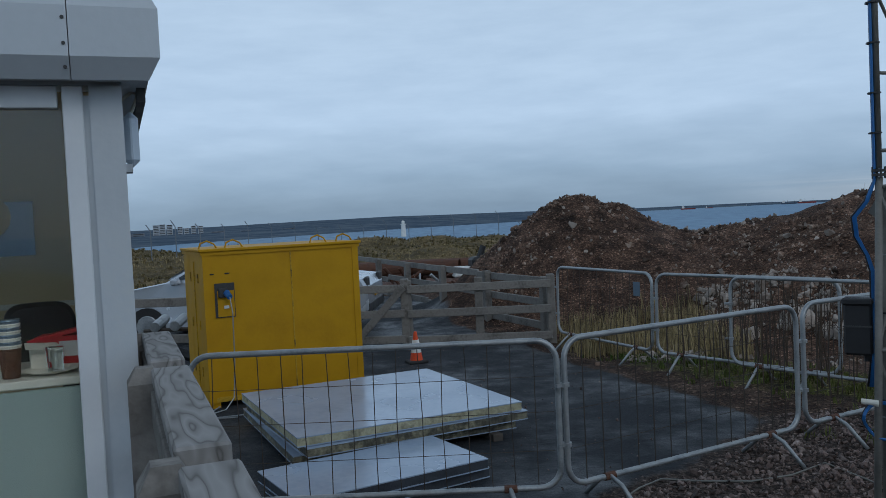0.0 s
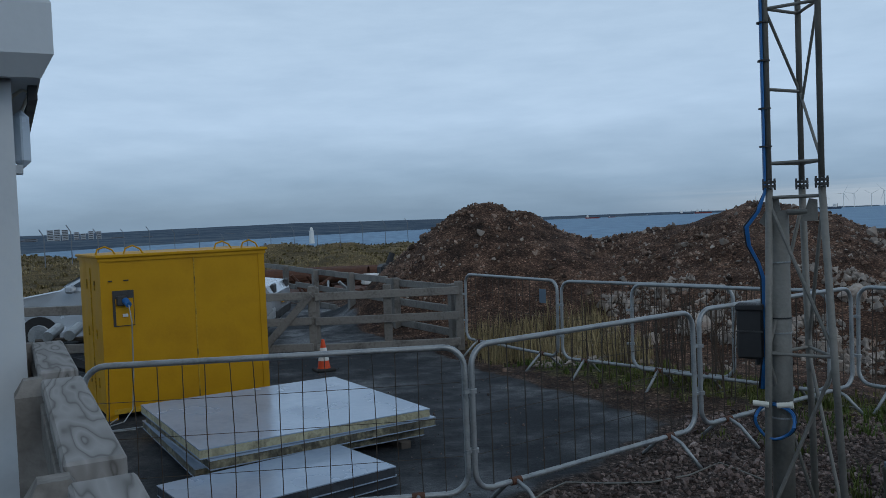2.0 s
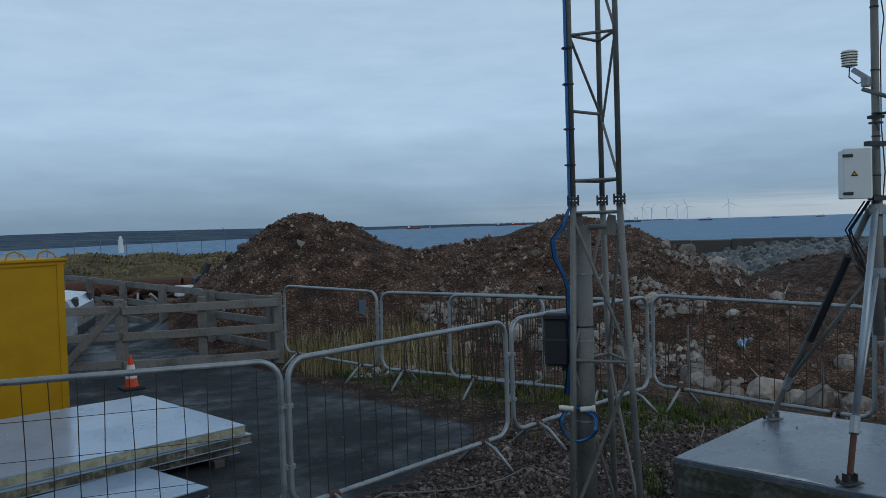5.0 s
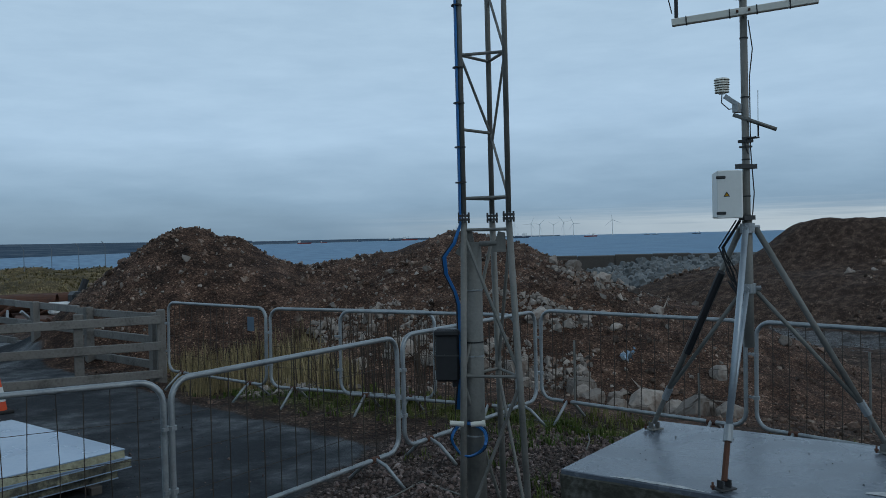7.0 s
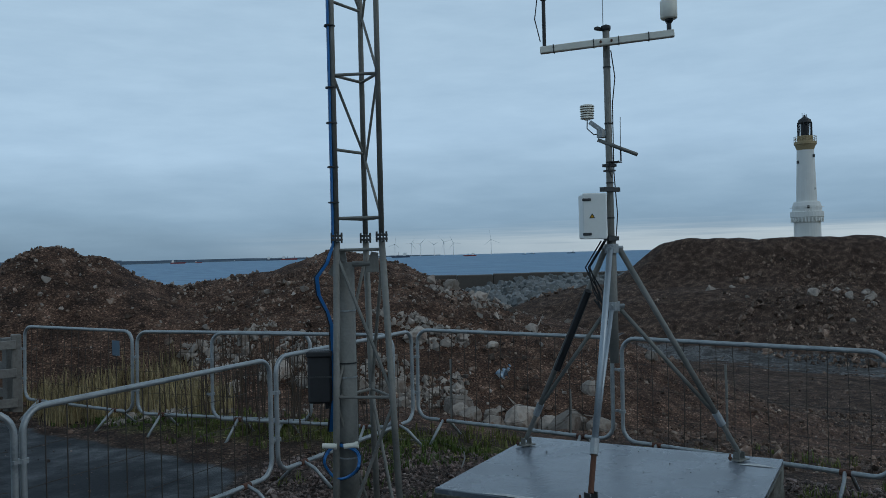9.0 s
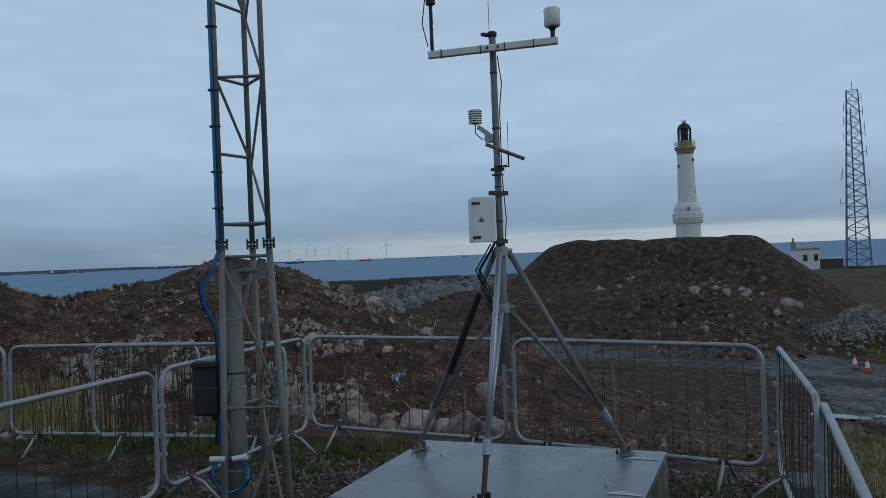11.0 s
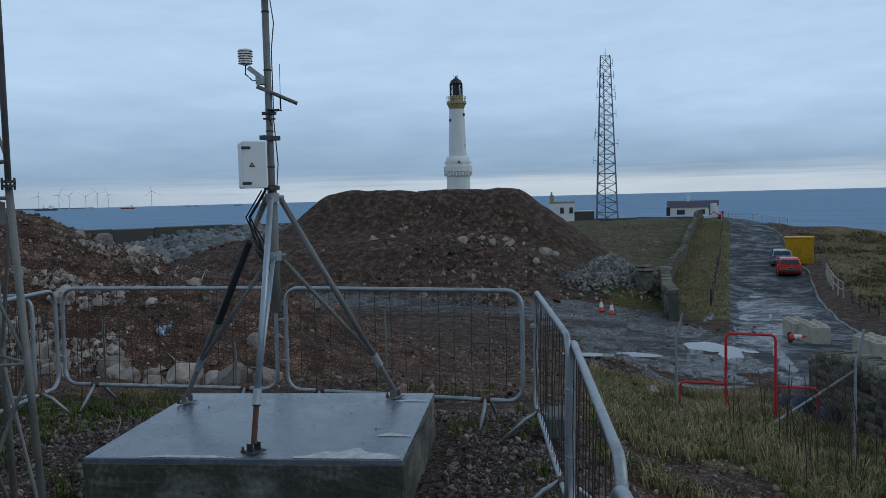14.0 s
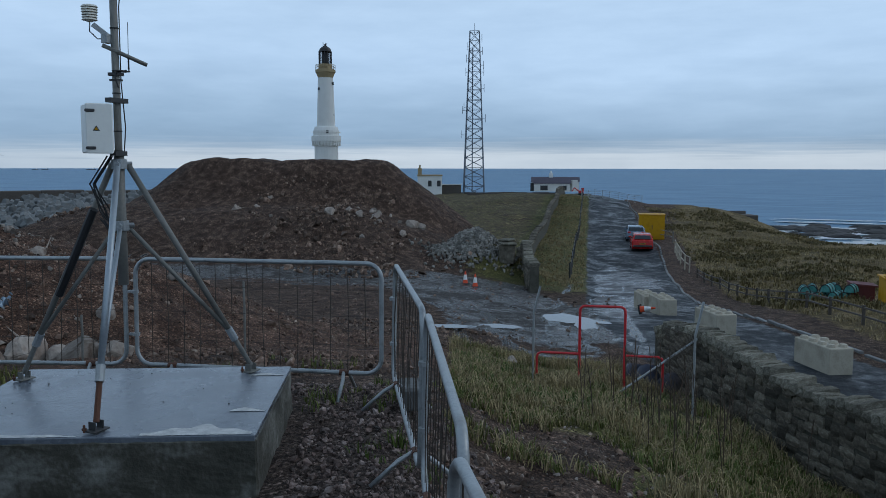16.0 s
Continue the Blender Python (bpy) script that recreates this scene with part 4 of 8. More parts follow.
    tube(bm, [P(cx + ux * 0.028, cy + uy * 0.028, 3.2), P(cx + ux * 0.05, cy + uy * 0.05, 3.02), P(cx + ux * 0.03, cy + uy * 0.03, 2.85), P(cx + ux * 0.028, cy + uy * 0.028, 2.4), P(cx + ux * 0.045, cy + uy * 0.045, 2.12), P(cx + ux * 0.03, cy + uy * 0.03, 1.95)], 0.004, 5)
    part("riser_cable", bm, BLACK, th)
    # enclosure, turned so that its door and one side show
    em = Matrix.Translation(P(cx - ux * 0.115 - 0.05, cy - uy * 0.115 - 0.05, 2.11)) @ pose(0, 0, 0, 0, 0, -34) @ Matrix.Scale(K, 4)
    bm = bmesh.new()
    box(bm, 0.0, 0.0, 0, 0.155, 0.17, 0.29, em, 0.008)
    enc = part("enclosure", bm, BOXWHITE, th, "off-white weatherproof enclosure")
    bm = bmesh.new()
    box(bm, -0.004, -0.092, 0, 0.15, 0.014, 0.295, em, 0.005)
    part("enclosure_door", bm, BOXWHITE, enc)
    for q in (0.105, -0.115):
        bm = bmesh.new()
        box(bm, -0.055, -0.095, q, 0.055, 0.022, 0.018, em, 0.004)
        part("latch", bm, DARKGREY, enc)
    bm = bmesh.new()
    tri = [em @ Vector((-0.022 + a * 0.022, -0.1005, 0.0 + b * 0.02)) for a, b in ((-0.9, -0.7), (0.9, -0.7), (0, 0.9))]
    bm.faces.new([bm.verts.new(v) for v in tri])
    part("warning_triangle", bm, BLACK, enc)
    bm = bmesh.new()
    tri = [em @ Vector((-0.022 + a * 0.012, -0.102, 0.0 + b * 0.011 - 0.001)) for a, b in ((-0.9, -0.7), (0.9, -0.7), (0, 0.9))]
    bm.faces.new([bm.verts.new(v) for v in tri])
    part("triangle_centre", bm, YELLOW, enc)
    bm = bmesh.new()
    box(bm, *P(cx - 0.02, cy - 0.02, 2.285), 0.15, 0.05, 0.03)
    part("enclosure_rail", bm, DARKGREY, th)
    bm = bmesh.new()
    box(bm, *P(cx - 0.02, cy - 0.02, 1.965), 0.10, 0.05, 0.03)
    part("enclosure_rail", bm, DARKGREY, th)
    # loose cables under the enclosure
    rnd = random.Random(3)
    for k in range(6):
        bm = bmesh.new()
        x0 = rnd.uniform(-0.09, -0.02)
        tube(bm, [P(cx + x0, cy + 0.02, 1.95), P(cx + x0 - 0.05, cy + 0.12, 1.78), P(cx - 0.03 + rnd.uniform(-0.05, 0.05), cy + 0.1, 1.62), P(cx + rnd.uniform(-0.05, 0.03), cy + 0.05, 1.5 + rnd.uniform(-0.1, 0.02)), P(cx - 0.03, cy + 0.14, 1.56)], 0.005, 5)
        part("loose_cable", bm, BLACK, th)
    bm = bmesh.new()
    lt = Vector(P(cx - 0.055, cy + 0.17, 1.62))
    lb = Vector(P(cx - 0.055, cy + 0.50, 1.06))
    tube(bm, [lt, lt.lerp(lb, 0.5), lb], 0.028, 8)
    part("cable_sleeve", bm, BLACK, th, "black sleeve tied to a leg")
    return th


station()


# ---- lattice mast ----
def mast():
    c = Vector((2.325, 4.136))
    th = base("lattice_mast", c.x, c.y, 0, -34, label="weathered three-legged lattice mast with blue cables", category="mast")
    # local x across the view, local y away from it
    w, d = 0.128, 0.20

    def leg_at(k, z):
        sp = 1.0 if z > 1.98 else 1.0 + (1.98 - z) * 0.28
        x, y = ((-w, -0.02), (w, -0.05), (0.015, d))[k]
        return Vector((x * sp + (1.98 - min(z, 1.98)) * 0.01, y * sp, z))

    for k in range(3):
        for z0, z1 in ((0.0, 1.98), (2.02, 4.6)):
            bm = bmesh.new()
            cyl(bm, leg_at(k, z0 + 0.0001), leg_at(k, z1), 0.0185 if z0 < 1 else 0.0155, seg=12)
            part("leg", bm, MASTSTEEL, th, smooth=True)
        bm = bmesh.new()
        p = leg_at(k, 2.0)
        for q in (-0.018, 0.004):
            cyl(bm, p + Vector((0, 0, q)), p + Vector((0, 0, q + 0.014)), 0.034, seg=12)
        for a in range(4):
            o = Vector((0.029 * math.cos(a * 1.571 + 0.4), 0.029 * math.sin(a * 1.571 + 0.4), 0))
            cyl(bm, p + o + Vector((0, 0, -0.03)), p + o + Vector((0, 0, 0.03)), 0.006, seg=6)
        part("flange", bm, DARKGREY, th, "bolted flange joint")
    levels = [2.11, 2.50, 2.92, 3.34, 3.76, 4.18]
    for z in levels + [1.93, 1.10, 0.18]:
        odd = z in levels and levels.index(z) % 2 == 1
        for a, b in ((0, 1), (1, 2), (2, 0)):
            if odd and (a, b) != (2, 0):
                continue
            bm = bmesh.new()
            cyl(bm, leg_at(a, z), leg_at(b, z), 0.009, seg=8)
            part("rung", bm, MASTSTEEL, th)
    # the diagonals zigzag over two bays
    for i in range(0, len(levels) - 1, 2):
        lo, mid = levels[i], levels[i + 1]
        hi = levels[i + 2] if i + 2 < len(levels) else 4.6
        for a, za, b, zb in ((2, mid, 1, lo), (0, hi, 2, mid), (1, hi, 2, mid - 0.12)):
            bm = bmesh.new()
            cyl(bm, leg_at(a, za), leg_at(b, zb), 0.008, seg=8)
            part("diagonal", bm, MASTSTEEL, th)
    for a, b, z0, z1 in ((0, 1, 1.90, 1.12), (1, 0, 1.06, 0.2), (2, 0, 1.90, 1.12), (1, 2, 1.9, 1.12), (0, 2, 1.06, 0.2), (2, 1, 1.06, 0.2)):
        bm = bmesh.new()
        cyl(bm, leg_at(a, z0), leg_at(b, z1), 0.010, seg=8)
        part("brace", bm, MASTSTEEL, th)
    bm = bmesh.new()
    cyl(bm, (-0.10, 0.07, 0), (-0.10, 0.07, 1.86), 0.058, seg=20)
    part("centre_column", bm, MASTSTEEL, th, "thick grey steel column", True)
    for q, mtl in ((1.58, GALV), (1.28, BLACK), (0.74, GALV), (1.95 - 0.75, GALV)):
        bm = bmesh.new()
        cyl(bm, (-0.10, 0.07, q), (-0.10, 0.07, q + 0.008), 0.061, seg=20)
        part("band", bm, mtl, th)
    bm = bmesh.new()
    # winch-like bracket plates on top of the column
    for pts in (((-0.19, 1.80), (-0.06, 1.70), (-0.09, 1.93), (-0.12, 1.93)), ((0.02, 1.80), (0.10, 1.80), (0.10, 1.91), (0.06, 1.92))):
        vs = [bm.verts.new((x, 0.04, z)) for x, z in pts]
        f = bm.faces.new(vs)
        r = bmesh.ops.extrude_face_region(bm, geom=[f])
        bmesh.ops.translate(bm, verts=[v for v in r["geom"] if isinstance(v, bmesh.types.BMVert)], vec=(0, 0.012, 0))
    bmesh.ops.recalc_face_normals(bm, faces=bm.faces)
    cyl(bm, (-0.05, 0.05, 1.85), (0.05, 0.05, 1.85), 0.016, seg=10)
    part("hinge_bracket", bm, MASTSTEEL, th)
    # black box beside the column
    bm = bmesh.new()
    box(bm, -0.245, 0.03, 1.215, 0.135, 0.10, 0.30, bevel=0.012)
    bb = part("control_box", bm, BLACK, th, "black plastic control box")
    bm = bmesh.new()
    box(bm, -0.245, 0.022, 1.345, 0.145, 0.118, 0.035, bevel=0.008)
    part("box_lid", bm, BLACK, bb)
    bm = bmesh.new()
    box(bm, -0.245, -0.023, 1.215, 0.137, 0.006, 0.008)
    part("box_seam", bm, DARKGREY, bb)
    bm = bmesh.new()
    tube(bm, [(-0.21, 0.03, 1.07), (-0.21, 0.03, 1.03)], 0.014, 8)
    part("cable_gland", bm, BLACK, bb)
    # cables up the near left leg
    for k in range(4):
        o = k * 0.011
        bm = bmesh.new()
        pts = [leg_at(0, 4.6) + Vector((-0.018, -0.014 + o * 0.5, 0))]
        for z in (4.0, 3.3, 2.6, 2.1, 1.96):
            pts.append(leg_at(0, z) + Vector((-0.018 - o * 0.2, -0.016 + o * 0.6, 0)))
        pts += [Vector((-0.18 - o * 0.5, -0.03, 1.86)), Vector((-0.24 - o * 0.6, -0.02, 1.78)), Vector((-0.235 - o * 0.5, 0.0, 1.68)), Vector((-0.19 - o * 0.4, 0.01, 1.58)), Vector((-0.168 - o * 0.5, 0.02, 1.5)), Vector((-0.167 - o * 0.5, 0.02, 1.1)), Vector((-0.175 - o, 0.02, 0.9))]
        tube(bm, pts, 0.0065, 6)
        part("cable", bm, BLUE if k < 3 else BLACK, th, "blue data cable" if k < 3 else "", True)
    for z in (4.2, 3.9, 3.5, 3.2, 2.85, 2.65, 2.4, 2.2):
        bm = bmesh.new()
        p = leg_at(0, z)
        cyl(bm, p + Vector((-0.012, 0, -0.004)), p + Vector((-0.012, 0, 0.004)), 0.032, seg=8)
        part("cable_tie", bm, CONEWHITE if int(z * 10) % 2 else BLACK, th)
    for k in range(3):
        bm = bmesh.new()
        rr = 0.095 + 0.006 * k
        tube(bm, [(-0.13 + rr * math.cos(a / 24 * 6.283), -0.02 + 0.012 * k + 0.02 * math.sin(a), 0.735 + rr * 0.95 * math.sin(a / 24 * 6.283)) for a in range(24)], 0.006, 6, True)
        part("cable_coil", bm, BLUE if k < 2 else BLACK, th, "coiled blue cable")
    for x, a in ((-0.19, 3), (-0.07, -6)):
        bm = bmesh.new()
        mm = Matrix.Translation((x, -0.035, 0.83)) @ pose(0, 0, 0, 0, a, 0)
        cyl(bm, mm @ Vector((-0.045, 0, 0)), mm @ Vector((0.02, 0, 0)), 0.015, seg=12)
        cyl(bm, mm @ Vector((0.02, 0, 0)), mm @ Vector((0.036, 0, 0)), 0.019, seg=12)
        part("cable_plug", bm, CREAM, th, "white plastic cable plug")
    bm = bmesh.new()
    box(bm, -0.02, 0.1, -0.02, 0.8, 0.7, 0.06, bevel=0.01)
    part("footing", bm, CONC_S, th)
    return th


mast()

# ---- yellow supply cabinet ----
def yellow_cabinet():
    th = base("supply_cabinet", -2.5, 8.54, 0, 26, label="yellow painted steel site power cabinet with rusted edges", category="cabinet")
    W, D, H = 1.70, 1.2, 1.66
    bm = bmesh.new()
    box(bm, W / 2, D / 2, H / 2 + 0.03, W, D, H - 0.06, bevel=0.006)
    body = part("body", bm, YELLOW, th)
    bm = bmesh.new()
    box(bm, W / 2, D / 2, H - 0.012, W + 0.07, D + 0.07, 0.03, bevel=0.006)
    box(bm, W / 2, D / 2, H - 0.045, W + 0.03, D + 0.03, 0.04)
    roof = part("roof", bm, YELLOW, th)
    for x in (0.0, W):
        bm = bmesh.new()
        box(bm, x + (0.035 if x == 0 else -0.035), -0.004, H / 2, 0.07, 0.010, H - 0.1)
        part("corner_trim", bm, YELLOW, th)
    bm = bmesh.new()
    box(bm, 0.93, -0.0035, H / 2, 0.012, 0.006, H - 0.12)
    part("panel_seam", bm, YELLOW_D, th)
    bm = bmesh.new()
    box(bm, W / 2, -0.003, 0.085, W, 0.01, 0.05)
    part("bottom_edge", bm, YELLOW_D, th, "rust-chipped lower edge")
    # socket recess: a flat dark plate paints the shade along its edges
    bm = bmesh.new()
    box(bm, 0.21, -0.004, 1.12, 0.205, 0.012, 0.36)
    part("socket_recess", bm, DARKGREY, body, "dark plate painted as shade inside the socket recess")
    bm = bmesh.new()
    box(bm, 0.218, -0.010, 1.085, 0.172, 0.012, 0.27)
    part("recess_plate", bm, YELLOW, body)
    for x in (0.085, 0.245):
        bm = bmesh.new()
        box(bm, x, -0.004, 1.40, 0.05, 0.010, 0.012)
        part("vent_slot", bm, BLACK, body)
    bm = bmesh.new()
    box(bm, 0.19, -0.03, 1.20, 0.10, 0.05, 0.10, bevel=0.01)
    part("socket", bm, DARKGREY, body)
    bm = bmesh.new()
    cyl(bm, (0.22, -0.05, 1.20), (0.235, -0.13, 1.16), 0.035, 0.03, 12)
    part("plug", bm, BLUE, body, "blue power plug")
    bm = bmesh.new()
    box(bm, 0.22, -0.022, 1.05, 0.05, 0.012, 0.03)
    part("label_plate", bm, CONEWHITE, body)
    bm = bmesh.new()
    tube(bm, [(0.235, -0.13, 1.16), (0.25, -0.16, 1.0), (0.25, -0.12, 0.5), (0.22, -0.14, 0.12), (0.12, -0.2, 0.02), (-0.05, -0.32, 0.02), (-0.1, -0.5, 0.02), (0.2, -0.55, 0.02), (0.6, -0.4, 0.02)], 0.006, 6)
    part("power_lead", bm, GALV_NEW, th)
    bm = bmesh.new()
    tube(bm, [(0.06, -0.2, 0.06), (-0.1, -0.35, 0.02), (-0.2, -0.5, 0.02), (0.15, -0.62, 0.02)], 0.007, 6)
    part("second_lead", bm, GALV, th)
    for x in (0.08, 0.35, W - 0.42, W - 0.12):
        bm = bmesh.new()
        tube(bm, [(x - 0.09, 0.12, H), (x - 0.07, 0.12, H + 0.06), (x, 0.12, H + 0.085), (x + 0.07, 0.12, H + 0.05), (x + 0.10, 0.12, H)], 0.009, 6)
        part("lifting_eye", bm, YELLOW, roof)
    for y in (0.30, 0.75):
        for q in (0.35, 0.85, 1.35):
            bm = bmesh.new()
            box(bm, -0.006, y, q, 0.012, 0.03, 0.10)
            part("door_hinge", bm, YELLOW_D, body)
    bm = bmesh.new()
    box(bm, -0.005, 0.52, 0.8, 0.012, 0.014, 1.45)
    part("side_seam", bm, YELLOW_D, body)
    for x in (0.06, W - 0.06):
        for y in (0.06, D - 0.06):
            bm = bmesh.new()
            box(bm, x, y, 0.03, 0.10, 0.10, 0.07)
            part("foot", bm, YELLOW, th)


yellow_cabinet()


# ---- insulated wall panels stacked on the yard ----
NAVYEDGE = mat("dark_panel_edge", [(0.02, 0.025, 0.035), (0.05, 0.058, 0.07)], 5, (0.5, 0.8), 0, 0.3, 30)


# ragged foam darkened with the shade under the stack's top panel
FOAM_SHADED = mat("shaded_ragged_foam_core", [(0.03, 0.028, 0.024), (0.10, 0.095, 0.07), (0.30, 0.28, 0.19)], 7, (0.8, 0.95), 0, 0.7, 26, 0.45)


def stacked_panel(cx, cy, z, w, d, rz, t=0.075, label="white faced insulated wall panel in a stack", dz=0.0, slack=0.0, core=None):
    th = base("insulated_panel", cx, cy, z, rz, label=label, category="panel", group="stacked panels")
    for nm, zc, hh, mt, ins in (("lower_skin", 0.004, 0.008, PANEL, 0), ("foam_core", t / 2, t - 0.016, core or FOAM, 0.006), ("upper_skin", t - 0.004, 0.008, PANEL, 0)):
        bm = bmesh.new()
        box(bm, 0, 0, zc, w - ins, d - ins, hh)
        if nm == "foam_core":
            bmesh.ops.subdivide_edges(bm, edges=[e for e in bm.edges if e.calc_length() > 0.3], cuts=10, use_grid_fill=True)
            for v in bm.verts:
                v.co += Vector((noise.noise(v.co * 7), noise.noise(v.co * 7 + Vector((5, 0, 0))), 0)) * 0.006
        part(nm, bm, mt, th)
    return th


# big stack: corners (-2.03, 7.83) (-0.28, 8.67) (0.565, 6.92) (-1.18, 6.09)
RS = math.degrees(math.atan2(0.84, 1.75))
SX, SY = -0.73, 7.38
stacked_panel(SX + 0.03, SY + 0.0, 0.222, 1.94, 1.93, RS)
stacked_panel(SX + 0.08, SY - 0.02, 0.142, 1.93, 1.90, RS + 1.2, label="grey-green insulated panel with ragged foam edge", core=FOAM_SHADED)
stacked_panel(SX + 0.0, SY + 0.04, 0.066, 1.92, 1.90, RS - 1.0, label="insulated panel with shade-darkened core at the stack's bottom", core=FOAM_SHADED)
for k, off in enumerate((-0.75, 0.0, 0.75)):
    th = base("timber_bearer", SX + off * math.cos(radians(RS)), SY + off * math.sin(radians(RS)), 0.0, RS, label="rough timber bearer under stacked panels", category="timber", group="panel bearers")
    bm = bmesh.new()
    box(bm, 0, 0, 0.031, 0.09, 1.98, 0.062, bevel=0.004)
    part("batten", bm, WOOD_D, th)
RS2 = math.degrees(math.atan2(0.73, 1.217))
stacked_panel(-0.573, 5.79, 0.085, 1.42, 0.80, RS2, label="white faced insulated offcut panel lying by the stack", core=NAVYEDGE)
stacked_panel(-0.55, 5.83, 0.004, 1.40, 0.78, RS2 + 1.5, label="dark edged offcut panel lying on the tarmac", core=NAVYEDGE)


# ---- timber fences and gate ----
def timber_fence(a, b, posts, h=1.05, rails=(0.30, 0.62, 0.94), label="weathered grey timber post and rail fence", brace=None, hs=None):
    ax, ay = a
    L = math.hypot(b[0] - ax, b[1] - ay)
    th = base("timber_fence", ax, ay, min(hz(*a), hz(*b), 0.02), math.degrees(math.atan2(b[1] - ay, b[0] - ax)), label=label, category="fence")
    rnd = random.Random(int(L * 100))
    for k in range(posts):
        x = L * k / (posts - 1)
        bm = bmesh.new()
        box(bm, x, 0.04, h / 2 - 0.1, 0.12, 0.12, h + 0.2 + rnd.uniform(-0.03, 0.03), bevel=0.01)
        part("post", bm, WOOD, th)
    for q in rails:
        n = max(1, int(L / 2.4))
        for k in range(n):
            bm = bmesh.new()
            x0, x1 = L * k / n, L * (k + 1) / n
            box(bm, (x0 + x1) / 2, -0.035, q + rnd.uniform(-0.012, 0.012), x1 - x0 - 0.006, 0.045, 0.115, pose(0, 0, 0, 0, rnd.uniform(-0.3, 0.3), 0), bevel=0.006)
            part("rail", bm, WOOD, th)
    if brace:
        bm = bmesh.new()
        (x0, z0), (x1, z1) = brace
        box(bm, 0, 0, 0, math.hypot(x1 - x0, z1 - z0), 0.05, 0.11, Matrix.Translation(((x0 + x1) / 2, -0.06, (z0 + z1) / 2)) @ pose(0, 0, 0, 0, -math.degrees(math.atan2(z1 - z0, x1 - x0)), 0), bevel=0.006)
        part("brace", bm, WOOD, th)
    return th


timber_fence((-0.58, 12.2), (1.52, 12.05), 3, 1.0, (0.12, 0.52, 0.88))
timber_fence((-2.4, 12.35), (-0.62, 12.2), 2, 0.98, (0.10, 0.48, 0.86), brace=((1.05, 0.1), (1.78, 0.88)), label="timber gate leaf with a diagonal brace")
timber_fence((1.49, 12.3), (-2.3, 21.5), 6, 1.02, (0.25, 0.6, 0.94))
timber_fence((-6.5, 11.2), (-2.9, 10.9), 3, 1.0, (0.45, 0.92), label="dark timber rail fence beside the cabinet")


# ---- traffic cones ----
def traffic_cone(x, y, h=0.5, fallen=False, z=None):
    th = base("traffic_cone", x, y, hz(x, y) if z is None else z, 20, label="orange traffic cone with a white reflective sleeve" if not fallen else "fallen orange traffic cone beside a concrete block", category="traffic cone", group="traffic cones")
    bm = bmesh.new()
    box(bm, 0, 0, 0.02, h * 0.62, h * 0.62, 0.04, bevel=0.012)
    part("base", bm, ORANGE if h > 0.6 else RUBBER, th)
    r0, r1 = h * 0.22, h * 0.045

    def rr(f):
        return r0 + (r1 - r0) * f
    for nm, f0, f1, mt in (("lower_body", 0.04, 0.34, ORANGE), ("sleeve", 0.34, 0.74, CONEWHITE), ("tip", 0.74, 1.0, ORANGE)):
        bm = bmesh.new()
        e = 0.004 if nm == "sleeve" else 0
        lathe(bm, [(rr(f0) + e, h * f0), (rr(f1) + e, h * f1)], 0, 0, 18)
        part(nm, bm, mt, th, smooth=False)
    if fallen:
        th.matrix_world = pose(x, y, hz(x, y) + h * 0.3, 0, 80, -95)
    return th


traffic_cone(-0.43, 10.72, 0.41, z=0.0)
traffic_cone(33.75, 13.9, 0.56)
traffic_cone(33.3, 13.25, 0.58)
traffic_cone(31.1, 5.75, 0.6, True)


